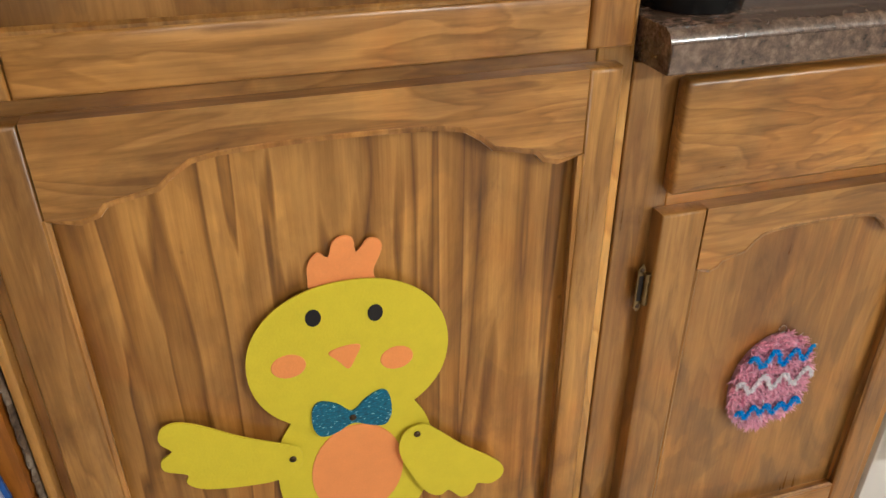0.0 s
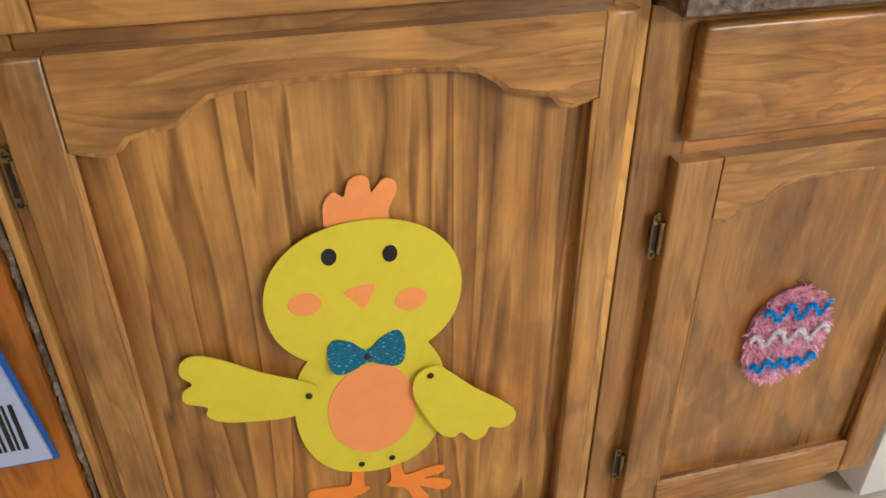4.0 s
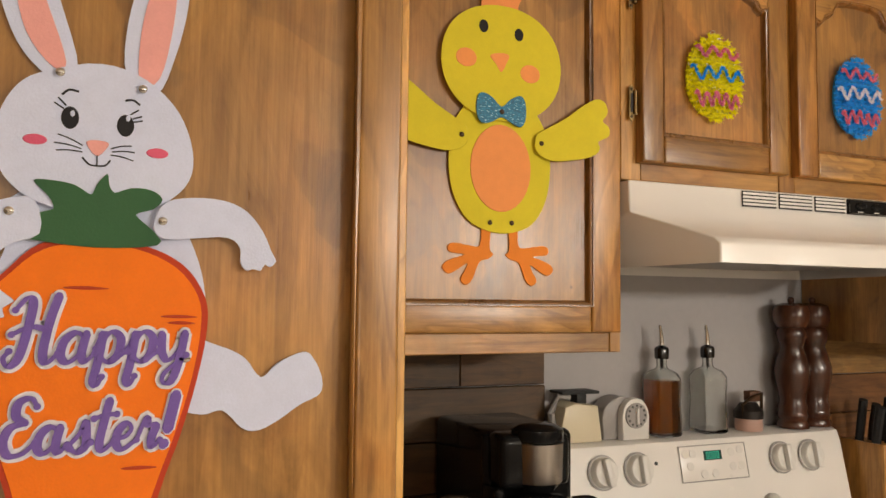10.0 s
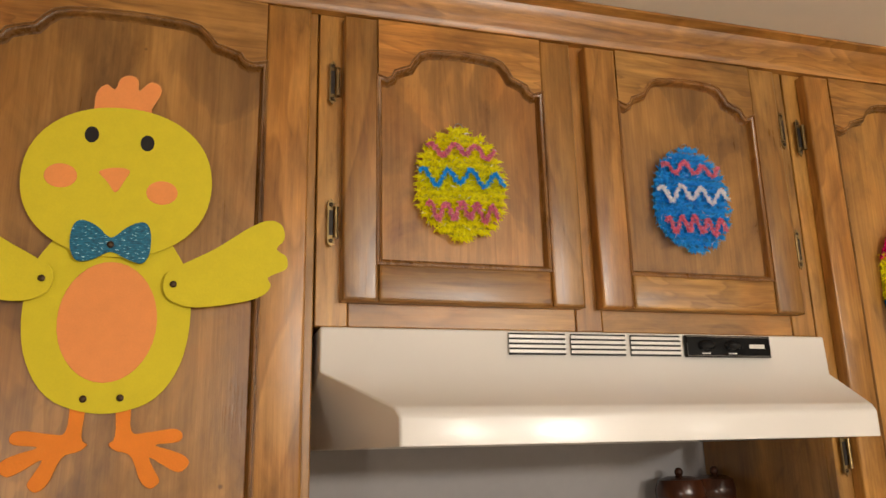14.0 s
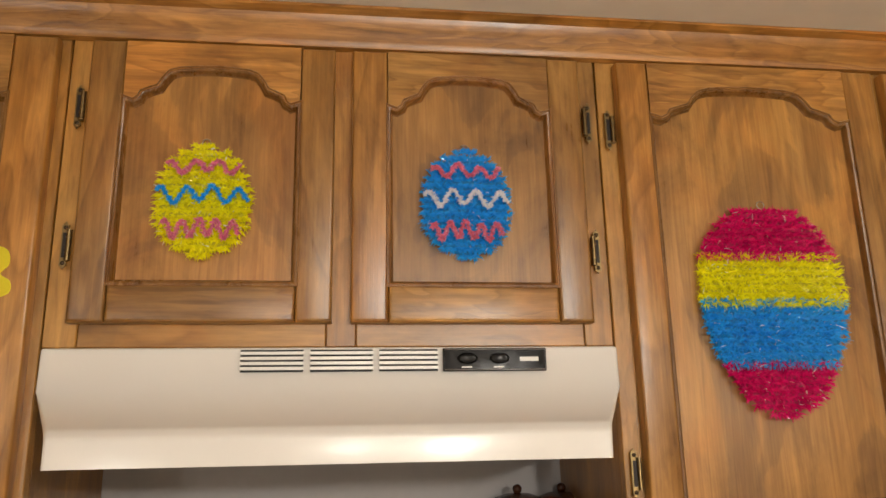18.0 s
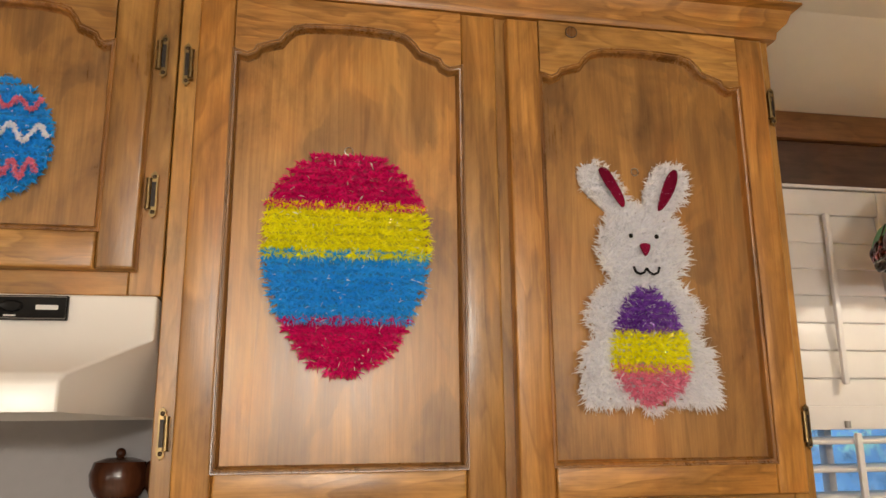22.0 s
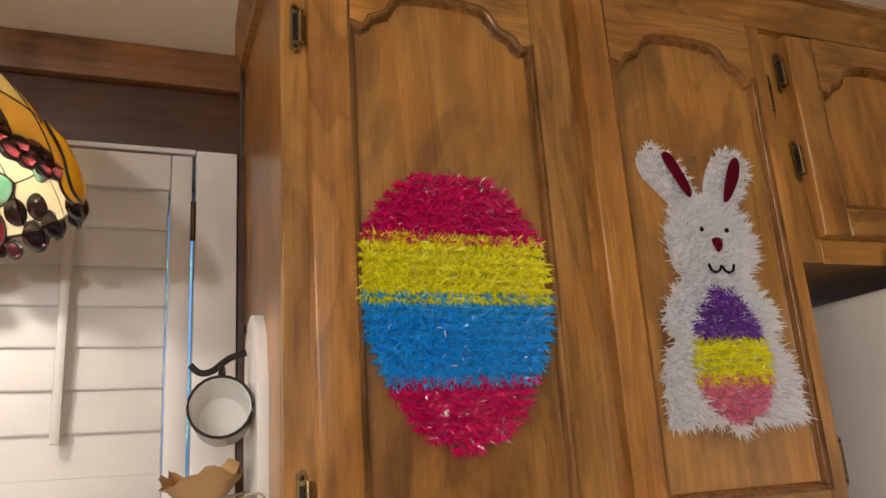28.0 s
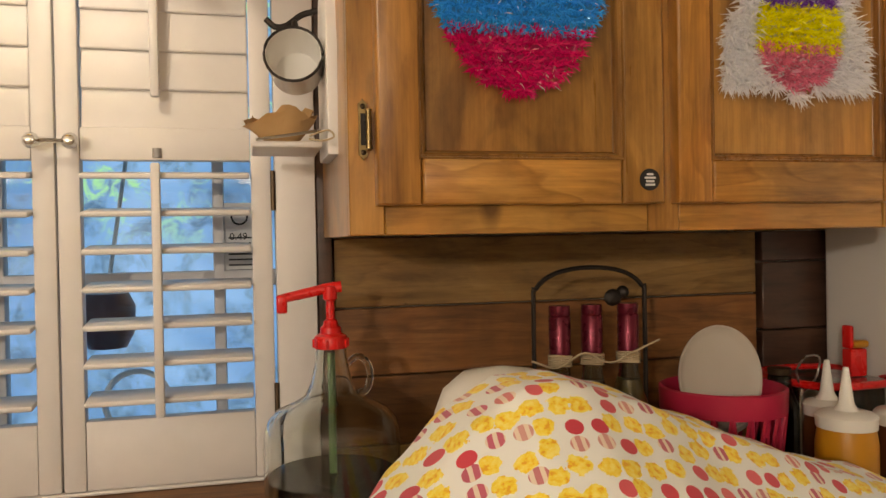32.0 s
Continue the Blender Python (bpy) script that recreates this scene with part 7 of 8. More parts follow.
def chick(cx, cz, y, wing_l, wing_r, lean, label, bow_y=0.0):
    th = thing("felt_chick", (cx, y, cz - 0.26), label, "wall decoration", "felt chicks")

    def cut(name, pts, front, m, thick=0.002, tag="", soft=True, k=4):
        pts = turned(smooth_loop(pts, k) if soft else pts, lean)
        return part(name, slab(B(), [(cx + x, cz + z) for x, z in pts], y - front, y - front + thick, 0.0006, 1), m, th, tag)
    cut("foot", [(x, z - 0.178) for x, z in FOOT], 0.0025, felt_orange)
    cut("foot", [(-x, z - 0.178) for x, z in FOOT], 0.0025, felt_orange)
    cut("body", BODY, 0.005, felt_yellow)
    cut("belly", oval(0.0, -0.077, 0.054, 0.071), 0.0062, felt_peach, 0.0011, soft=False)
    cut("comb", [(x, z + 0.185) for x, z in COMB], 0.0052, felt_peach)
    cut("wing", turned(WING, wing_l, False, -0.073, -0.030), 0.0132, felt_yellow)
    cut("wing", turned(WING, wing_r, True, 0.070, -0.032), 0.0132, felt_yellow)
    cut("head", HEAD, 0.0108, felt_yellow)
    for ex, ez in ((-0.035, 0.151), (0.029, 0.145)):
        cut("eye", oval(ex, ez, 0.0082, 0.0105, 20), 0.0116, felt_black, 0.001, soft=False)
    for ex, ez in ((-0.065, 0.096), (0.050, 0.082)):
        cut("cheek", oval(ex, ez, 0.0182, 0.0152, 24), 0.0114, felt_peach, 0.0008, soft=False)
    cut("beak", [(-0.023, 0.104), (-0.006, 0.110), (0.011, 0.108), (0.006, 0.094), (-0.003, 0.079), (-0.013, 0.092)], 0.0116, felt_peach, 0.001)
    bow = [(0.0, 0.008), (0.016, 0.022), (0.034, 0.030), (0.043, 0.020), (0.044, -0.006), (0.036, -0.021), (0.018, -0.016), (0.0, -0.008), (-0.018, -0.018), (-0.036, -0.020), (-0.044, -0.004), (-0.043, 0.020), (-0.034, 0.029), (-0.016, 0.022)]
    cut("bow", [(x - 0.003, z + 0.013) for x, z in bow], 0.0135, glitter_teal, 0.0025, "teal glitter bow")
    for bx, bz, f in ((-0.073, -0.030, 0.0142), (0.070, -0.032, 0.0142), (-0.019, -0.166, 0.006), (0.020, -0.165, 0.006), (-0.003, 0.013, 0.0145)):
        p = turned([(bx, bz)], lean)[0]
        brad(th, cx + p[0], y - f, cz + p[1], bronze)
    return th


chick(0.673, 1.740, UP - 0.0005, 0, 0, 0, "yellow felt chick with teal bow on the cabinet door")
chick(0.096, 0.516, LP - 0.0085, 2, -76, 0, "yellow felt chick with one lowered wing on the pantry door")

# ---- felt bunny with carrot ----
by0 = LP - 0.0045
bun = thing("felt_bunny", (0.088, by0, 1.16), "white felt bunny hugging an orange carrot on the pantry door", "wall decoration")


def cutout(name, pts, front, m, thick=0.002, soft=True, tag="", k=4):
    return part(name, slab(B(), smooth_loop(pts, k) if soft else pts, by0 - front, by0 - front + thick, 0.0006, 1), m, bun, tag)


def stroke(name, pts, front, r, m):
    return part(name, tube(B(), smooth_line([(x, by0 - front, z) for x, z in pts], 4), r, 6), m, bun)


cutout("body", [(0.030, 1.545), (0.020, 1.50), (0.0, 1.43), (0.02, 1.38), (0.16, 1.38), (0.189, 1.42), (0.189, 1.462), (0.175, 1.505), (0.150, 1.545)], 0.0025, felt_white)
cutout("leg", [(0.010, 1.402), (-0.020, 1.392), (-0.045, 1.372), (-0.055, 1.346), (-0.085, 1.350), (-0.106, 1.346), (-0.110, 1.325), (-0.106, 1.302), (-0.075, 1.299), (-0.040, 1.295), (-0.024, 1.305), (-0.014, 1.332), (0.020, 1.330), (0.030, 1.37)], 0.0045, felt_white)
cutout("leg", [(0.180, 1.404), (0.205, 1.402), (0.230, 1.390), (0.246, 1.370), (0.262, 1.384), (0.288, 1.395), (0.299, 1.388), (0.308, 1.368), (0.306, 1.352), (0.286, 1.342), (0.262, 1.326), (0.243, 1.318), (0.228, 1.322), (0.210, 1.340), (0.190, 1.336), (0.165, 1.35)], 0.0045, felt_white)
cutout("ear", [(0.052, 1.648), (0.024, 1.672), (0.006, 1.712), (0.0, 1.752), (0.008, 1.786), (0.020, 1.790), (0.038, 1.765), (0.054, 1.720), (0.070, 1.662)], 0.0045, felt_white)
cutout("ear_lining", [(0.049, 1.660), (0.026, 1.690), (0.015, 1.735), (0.015, 1.768), (0.024, 1.768), (0.042, 1.720), (0.060, 1.666)], 0.0055, felt_pink, 0.001)
cutout("ear", [(0.112, 1.660), (0.112, 1.712), (0.124, 1.762), (0.142, 1.800), (0.156, 1.804), (0.166, 1.780), (0.166, 1.735), (0.156, 1.685), (0.140, 1.645)], 0.0045, felt_white)
cutout("ear_lining", [(0.124, 1.655), (0.124, 1.705), (0.134, 1.752), (0.148, 1.780), (0.155, 1.765), (0.153, 1.715), (0.142, 1.660)], 0.0055, felt_pink, 0.001)
cutout("carrot_rim", [(0.018, 1.470), (0.045, 1.496), (0.082, 1.503), (0.128, 1.499), (0.168, 1.481), (0.190, 1.450), (0.193, 1.418), (0.185, 1.370), (0.172, 1.320), (0.160, 1.284), (0.140, 1.222), (0.114, 1.176), (0.086, 1.159), (0.060, 1.176), (0.040, 1.222), (0.026, 1.277), (0.008, 1.330), (-0.007, 1.375), (-0.013, 1.409), (-0.007, 1.440)], 0.0065, felt_red)
CARROT = [(0.022, 1.468), (0.048, 1.491), (0.082, 1.497), (0.126, 1.494), (0.163, 1.477), (0.184, 1.449), (0.187, 1.418), (0.180, 1.371), (0.167, 1.322), (0.155, 1.286), (0.135, 1.226), (0.111, 1.182), (0.086, 1.166), (0.064, 1.182), (0.045, 1.226), (0.031, 1.279), (0.013, 1.332), (-0.002, 1.376), (-0.008, 1.409), (-0.002, 1.439)]
cutout("carrot", CARROT, 0.008, felt_carrot, 0.0014, tag="bright orange felt carrot")
for x0, x1, z in ((0.068, 0.105, 1.456), (0.152, 0.184, 1.430), (0.158, 0.182, 1.424), (0.122, 0.152, 1.290), (0.056, 0.092, 1.260), (0.102, 0.142, 1.238), (-0.002, 0.018, 1.336), (0.037, 0.048, 1.216)):
    cutout("crease", [(x0, z + 0.0014), ((x0 + x1) / 2, z + 0.0022), (x1, z), ((x0 + x1) / 2, z - 0.0012), (x0, z - 0.0002)], 0.0088, felt_red, 0.0007)
cutout("leaves", [(0.034, 1.514), (0.030, 1.505), (0.034, 1.500), (0.090, 1.494), (0.145, 1.498), (0.140, 1.512), (0.124, 1.526), (0.140, 1.532), (0.148, 1.542), (0.138, 1.550), (0.120, 1.551), (0.106, 1.545), (0.101, 1.553), (0.099, 1.563), (0.090, 1.552), (0.086, 1.542), (0.072, 1.551), (0.052, 1.554), (0.038, 1.553), (0.050, 1.540), (0.056, 1.528), (0.044, 1.524)], 0.0105, felt_green, k=3)
cutout("head", [(0.045, 1.655), (0.090, 1.667), (0.130, 1.656), (0.160, 1.628), (0.174, 1.592), (0.172, 1.562), (0.152, 1.540), (0.120, 1.528), (0.088, 1.526), (0.052, 1.530), (0.020, 1.548), (0.005, 1.578), (0.008, 1.612), (0.022, 1.640)], 0.0088, felt_white)
cutout("arm", [(0.040, 1.535), (0.020, 1.536), (-0.004, 1.524), (-0.024, 1.500), (-0.032, 1.474), (-0.028, 1.448), (-0.012, 1.425), (-0.006, 1.412), (0.003, 1.413), (0.006, 1.420), (0.012, 1.420), (0.013, 1.428), (0.020, 1.430), (0.018, 1.438), (0.027, 1.444), (0.018, 1.452), (0.010, 1.462), (0.008, 1.478), (0.020, 1.494), (0.045, 1.505)], 0.0112, felt_white, k=3)
cutout("arm", [(0.144, 1.528), (0.152, 1.540), (0.175, 1.545), (0.205, 1.544), (0.228, 1.534), (0.244, 1.514), (0.252, 1.496), (0.257, 1.486), (0.251, 1.480), (0.246, 1.483), (0.242, 1.476), (0.236, 1.478), (0.228, 1.476), (0.222, 1.484), (0.222, 1.498), (0.210, 1.508), (0.180, 1.506), (0.150, 1.504), (0.141, 1.514)], 0.0112, felt_white, k=3)
for bx, bz in ((0.056, 1.654), (0.127, 1.646), (0.020, 1.524), (0.149, 1.521), (0.006, 1.389), (0.174, 1.391)):
    brad(bun, bx, by0 - 0.0125, bz)
cutout("eye", oval(0.0655, 1.613, 0.0075, 0.0105, 20), 0.0100, felt_black, 0.001, False)
cutout("eye", oval(0.1130, 1.610, 0.0075, 0.0105, 20), 0.0100, felt_black, 0.001, False)
for ex in (0.0675, 0.1150):
    cutout("eye_shine", oval(ex, 1.617, 0.0020, 0.0030, 12), 0.0106, felt_white, 0.0006, False)
cutout("cheek", oval(0.0375, 1.5905, 0.0100, 0.0048, 20), 0.0096, felt_rose, 0.0007, False)
cutout("cheek", oval(0.1420, 1.5860, 0.0100, 0.0048, 20), 0.0096, felt_rose, 0.0007, False)
cutout("nose", [(0.080, 1.592), (0.089, 1.594), (0.099, 1.592), (0.096, 1.585), (0.0895, 1.579), (0.083, 1.585)], 0.0098, felt_pink, 0.001)
stroke("mouth", [(0.077, 1.577), (0.083, 1.571), (0.090, 1.570), (0.097, 1.571), (0.101, 1.576)], 0.0092, 0.0008, felt_black)
stroke("mouth", [(0.0895, 1.580), (0.0897, 1.571)], 0.0092, 0.0007, felt_black)
for s, e in (((0.077, 1.588), (0.056, 1.597)), ((0.076, 1.585), (0.053, 1.589)), ((0.077, 1.582), (0.055, 1.582)), ((0.101, 1.587), (0.119, 1.591)), ((0.102, 1.584), (0.122, 1.585)), ((0.101, 1.581), (0.121, 1.577))):
    stroke("whisker", [s, ((s[0] + e[0]) / 2, (s[1] + e[1]) / 2 + 0.001), e], 0.0092, 0.0006, felt_black)
stroke("brow", [(0.058, 1.634), (0.064, 1.639), (0.072, 1.638)], 0.0092, 0.0010, felt_black)
stroke("brow", [(0.112, 1.634), (0.119, 1.635), (0.125, 1.631)], 0.0092, 0.0010, felt_black)
for s, e in (((0.060, 1.621), (0.052, 1.626)), ((0.062, 1.624), (0.055, 1.631)), ((0.119, 1.617), (0.127, 1.620)), ((0.117, 1.621), (0.124, 1.626)), ((0.120, 1.614), (0.128, 1.616))):
    stroke("eyelash", [s, e], 0.0094, 0.0007, felt_black)
cream_felt = felt("white_lettering_felt", (0.80, 0.79, 0.84))
# brush-script letters: advance, then strokes on a grid with the x-height at 1
SCRIPT = {
    "H": (1.5, [[(0.0, 1.75), (0.3, 2.15), (0.5, 1.95), (0.45, 1.0), (0.32, 0.15), (0.06, -0.1), (-0.12, 0.15), (0.02, 0.4)], [(1.25, 2.25), (1.1, 1.4), (1.04, 0.35), (1.2, 0.0), (1.5, 0.3)], [(0.02, 0.95), (0.55, 1.2), (1.1, 1.1)]]),
    "a": (1.08, [[(0.78, 0.85), (0.45, 1.0), (0.14, 0.7), (0.1, 0.22), (0.36, 0.0), (0.66, 0.3), (0.8, 0.92)], [(0.8, 0.98), (0.74, 0.3), (0.88, 0.02), (1.15, 0.3)]]),
    "p": (1.06, [[(0.08, 0.45), (0.24, 1.02), (0.22, 0.0), (0.16, -0.62), (0.3, -0.78), (0.42, -0.5)], [(0.22, 0.6), (0.5, 1.02), (0.84, 0.8), (0.82, 0.25), (0.54, 0.0), (0.28, 0.16)], [(0.7, 0.06), (1.08, 0.35)]]),
    "y": (1.0, [[(0.06, 0.95), (0.16, 0.3), (0.4, 0.02), (0.7, 0.35), (0.84, 0.98)], [(0.84, 0.98), (0.78, 0.0), (0.62, -0.68), (0.34, -0.74), (0.36, -0.4), (1.0, 0.2)]]),
    "E": (1.12, [[(0.98, 1.8), (0.72, 2.12), (0.32, 1.95), (0.3, 1.45), (0.66, 1.2)], [(0.66, 1.2), (0.16, 1.02), (0.0, 0.5), (0.25, 0.0), (0.75, 0.05), (1.12, 0.45)]]),
    "s": (0.88, [[(0.1, 0.2), (0.46, 0.7), (0.58, 1.16), (0.7, 0.7), (0.74, 0.22), (0.46, -0.02), (0.2, 0.14)], [(0.62, 0.06), (0.92, 0.35)]]),
    "t": (0.86, [[(0.5, 1.95), (0.4, 1.0), (0.36, 0.25), (0.54, 0.0), (0.88, 0.35)], [(0.02, 1.25), (0.42, 1.38), (0.84, 1.4)]]),
    "e": (0.84, [[(0.06, 0.4), (0.46, 0.52), (0.62, 0.82), (0.42, 1.02), (0.15, 0.75), (0.12, 0.25), (0.4, 0.0), (0.88, 0.35)]]),
    "r": (0.9, [[(0.04, 0.35), (0.28, 1.2), (0.4, 0.92), (0.7, 0.88), (0.6, 0.4), (0.68, 0.05), (0.94, 0.3)]]),
    "!": (0.5, [[(0.42, 2.1), (0.34, 1.3), (0.28, 0.7)], [(0.2, 0.1), (0.24, 0.16)]]),
}


def ribbon(bm, pts, half, y0, y1, slim=0.55):
    """A flat brush stroke: broad in the middle and where it runs downwards, slimmer on upstrokes."""
    line = smooth_line([(x, 0, z) for x, z in pts], 7)
    lft, rgt = [], []
    for i, p in enumerate(line):
        d = (line[min(i + 1, len(line) - 1)] - line[max(i - 1, 0)]).normalized()
        w = half * (slim + (1 - slim) * max(0.0, -d.z) ** 0.7)
        lft.append((p.x - d.z * w, p.z + d.x * w))
        rgt.append((p.x + d.z * w, p.z - d.x * w))
    for i, ((a, b), (c, d)) in enumerate(zip(zip(lft, rgt), zip(lft[1:], rgt[1:]))):
        lift = 0.0001 * (i % 9)
        v = [bm.verts.new((q[0], y, q[1])) for y in (y0 - lift, y1) for q in (a, b, d, c)]
        for f in ((0, 1, 2, 3), (7, 6, 5, 4), (0, 4, 5, 1), (1, 5, 6, 2), (2, 6, 7, 3), (3, 7, 4, 0)):
            bm.faces.new([v[k] for k in f])
    for q, end in enumerate((line[0], line[-1])):
        slab(bm, oval(end.x, end.z, half * 0.8, half * 0.8, 10), y0 - 0.0010 - 0.0003 * q, y1)


for body, x, z, w in (("Happy", 0.0235, 1.389, 0.150), ("Easter!", 0.0225, 1.309, 0.140)):
    unit = w / sum(SCRIPT[c][0] for c in body)
    pen = x
    for idx, c in enumerate(body):
        adv, strokes = SCRIPT[c]
        low, top = B(), B()
        for k, st_ in enumerate(strokes):
            pts = [(pen + (px + 0.12 * pz) * unit, z + pz * unit * 1.02) for px, pz in st_]
            ribbon(low, pts, 0.0068, by0 - 0.0094 - 0.0006 * k - 0.00015 * idx, by0 - 0.0080, 0.85)
            ribbon(top, pts, 0.0038 if c != "!" else 0.0050, by0 - 0.0125 - 0.0010 * k - 0.00045 * (idx % 3), by0 - 0.0096, 0.5)
        edge_ob = part("letter_edge", low, cream_felt, bun, "white edge of a script letter", soft=0)
        part("letter", top, felt_purple, edge_ob, "purple script letter", soft=0)
        pen += adv * unit

# ---- tinsel decorations ----


def blades(spots, y, rng, length=0.0110, width=0.0009):
    """Short curled slivers standing out from the face: one triangle pair each."""
    verts, faces = [], []
    for x, z, h, dx, dz in spots:
        for _ in range(9):
            ux, uz = rng.gauss(dx, 0.62), rng.gauss(dz + 0.06, 0.42)
            uy = -rng.uniform(0.08, 0.75)
            d = Vector((ux, uy, uz)).normalized()
            L_ = length * rng.uniform(0.6, 1.25)
            side = d.cross(Vector((rng.gauss(0, 0.5), 1.0, rng.gauss(0, 0.5)))).normalized() * width * rng.uniform(0.7, 1.3)
            p = Vector((x + rng.gauss(0, 0.001), y - h, z + rng.gauss(0, 0.001)))
            m = p + d * L_ * 0.55
            t = p + d * L_ + Vector((0, 0, -0.0015))
            k = len(verts)
            verts += [p - side, p + side, m + side * 0.8, m - side * 0.8, t]
            faces += [(k, k + 1, k + 2, k + 3), (k + 3, k + 2, k + 4)]
    return verts, faces


def fuzz(name, spots, y, m, parent, rng, length=0.0110, width=0.0009, tag=""):
    v, f = blades(spots, y, rng, length, width)
    me = bpy.data.meshes.new(name)
    me.from_pydata(v, [], f)
    me.materials.append(m)
    ob = new(name, me)
    ob.parent = parent
    ob.matrix_parent_inverse = Matrix.Translation(-Vector(base_of(parent)))
    return tagged(ob, tag)


def inside(p, poly):
    x, z = p
    hit, n = False, len(poly)
    for i in range(n):
        (x0, z0), (x1, z1) = poly[i], poly[(i + 1) % n]
        if (z0 > z) != (z1 > z) and x < (x1 - x0) * (z - z0) / (z1 - z0) + x0:
            hit = not hit
    return hit


def fill(poly, rng, pitch_x=0.0025, pitch_z=0.0105, wave=0.0, relief=0.012):
    """Spots in garland rows inside a loop: x, z, height of the pile, and a push outwards near the rim."""
    xs, zs = [p[0] for p in poly], [p[1] for p in poly]
    cx, cz = (min(xs) + max(xs)) / 2, (min(zs) + max(zs)) / 2
    out = []
    z = min(zs) + 0.002
    while z < max(zs):
        x = min(xs)
        while x < max(xs):
            zz = z + wave * math.sin(x * 90) + rng.gauss(0, 0.0008)
            if inside((x, zz), poly):
                out.append((x, zz, relief * rng.uniform(0.55, 1.0), 1.1 * (x - cx) / (max(xs) - min(xs)), 1.1 * (zz - cz) / (max(zs) - min(zs))))
            x += pitch_x * rng.uniform(0.7, 1.3)
        z += pitch_z * 1.02
    return out


def egg_loop(cx, cz, w, h, n=40, flat=0.0):
    out = []
    for i in range(n):
        a = 2 * math.pi * i / n
        s = math.sin(a)
        out.append((cx + w / 2 * math.cos(a) * (1 - 0.07 * s) * (1.0 + 0.04 * math.sin(2 * a) ** 2), cz + h / 2 * s))
    return out


DULL = {}


def backing(th, poly, y, m, depth=0.012):
    if m.name not in DULL:
        # Matt, darkened copy of the tinsel colour: puts shade into the row gaps.
        a = m.node_tree.nodes["Color Ramp"].color_ramp.elements[1].color
        k = 0.85 if min(a[:3]) > 0.6 else 0.6
        DULL[m.name] = plain(m.name + "_mesh", tuple(c * k for c in a[:3]), None, 200, 0.8)
    m = DULL[m.name]
    part("backing", slab(B(), poly, y - depth, y - 0.0005, 0.004, 2), m, th)


def hanger(th, x, y, z):
    part("hanger", tube(B(), [(x + 0.006 * math.cos(a), y - 0.006, z + 0.006 * math.sin(a)) for a in (0, 0.8, 1.6, 2.4, 3.2, 4.0, 4.8, 5.6)], 0.0008, 5, True), steel, th)


def big_egg(cx, cz, y, seed, label):
    rng = random.Random(seed)
    th = thing("tinsel_egg", (cx, y, cz - 0.155), label, "wall decoration", "large tinsel eggs")
    w, h = 0.222, 0.300
    loop = []
    for u, v in ((-0.22, 0.485), (-0.10, 0.50), (0.02, 0.488), (0.12, 0.50), (0.24, 0.475), (0.37, 0.385), (0.46, 0.265), (0.50, 0.10), (0.49, -0.03), (0.45, -0.15), (0.38, -0.27), (0.26, -0.42), (0.10, -0.49), (-0.06, -0.50), (-0.20, -0.46), (-0.34, -0.34), (-0.43, -0.20), (-0.49, -0.03), (-0.50, 0.12), (-0.47, 0.28), (-0.36, 0.40)):
        loop.append((cx + u * w, cz + v * h))
    loop = smooth_loop(loop, 3)
    cuts = [(-1, cz - 0.080, t_magenta, "magenta_tinsel"), (cz - 0.080, cz + 0.008, t_blue, "blue_tinsel"), (cz + 0.008, cz + 0.078, t_yellow, "yellow_tinsel"), (cz + 0.078, 9, t_magenta, "magenta_tinsel")]
    for z0, z1, m, nm in cuts:
        clip = [(x, min(max(z, z0), z1)) for x, z in loop]
        base = [(cx + (x - cx) * 0.96, min(max(cz + (z - cz) * 0.96, z0), z1)) for x, z in loop]
        keep = [p for i, p in enumerate(base) if abs(p[1] - base[i - 1][1]) > 1e-6 or abs(p[1] - base[(i + 1) % len(base)][1]) > 1e-6]
        backing(th, keep, y, m, 0.008)
        fuzz(nm, fill(clip, rng), y, m, th, rng)
    hanger(th, cx, y, cz + 0.158)
    return th


def small_egg(cx, cz, y, base, z1, z2, z3, seed, label, lean=0, sway=(0.0085, 0.0115, 0.0125)):
    rng = random.Random(seed)
    th = thing("tinsel_egg", (cx, y, cz - 0.09), label, "wall decoration", "small tinsel eggs")
    w, h = 0.125, 0.158
    loop = [(cx + p[0], cz + p[1]) for p in turned(egg_loop(0, 0, w, h), lean)]
    backing(th, [(cx + (x - cx) * 0.95, cz + (z - cz) * 0.95) for x, z in loop], y, base, 0.007)
    fuzz("tinsel_coat", fill(loop, rng, 0.0024, 0.010, 0.0, 0.011), y, base, th, rng, 0.009)
    for off, m, amp, teeth in ((0.046, z1, sway[0], 6), (0.006, z2, sway[1], 7), (-0.042, z3, sway[2], 9)):
        half = w / 2 * math.sqrt(max(0.05, 1 - (off / (h / 2)) ** 2)) - 0.003
        path = []
        for k in range(teeth * 8 + 1):
            t = k / (teeth * 8)
            tri = math.sin(math.pi * teeth * t + 0.6) * (0.85 + 0.3 * rng.random() * 0.3)
            path.append((-half + 2 * half * t + rng.gauss(0, 0.0006), off + amp * tri + 0.0025 * math.sin(t * 9 + seed)))
        path = [(cx + p[0], cz + p[1]) for p in turned(path, lean)]
        zz = part("zigzag", tube(B(), [(x, y - 0.0155, z) for x, z in path], 0.0016, 6), m, th)
        spots = [(x, z, 0.0160, 0, 0) for x, z in path for _ in range(2)]
        fuzz("zigzag_fringe", spots, y, m, zz, rng, 0.0050, 0.0009)
    BASE.pop("zigzag", None)
    hanger(th, cx, y, cz + 0.084)


big_egg(1.922, 1.715, UP, 1, "large tinsel egg striped magenta, yellow and blue on a cabinet door")
big_egg(3.594, 1.677, UP, 2, "large tinsel egg striped magenta, yellow and blue beside the window")
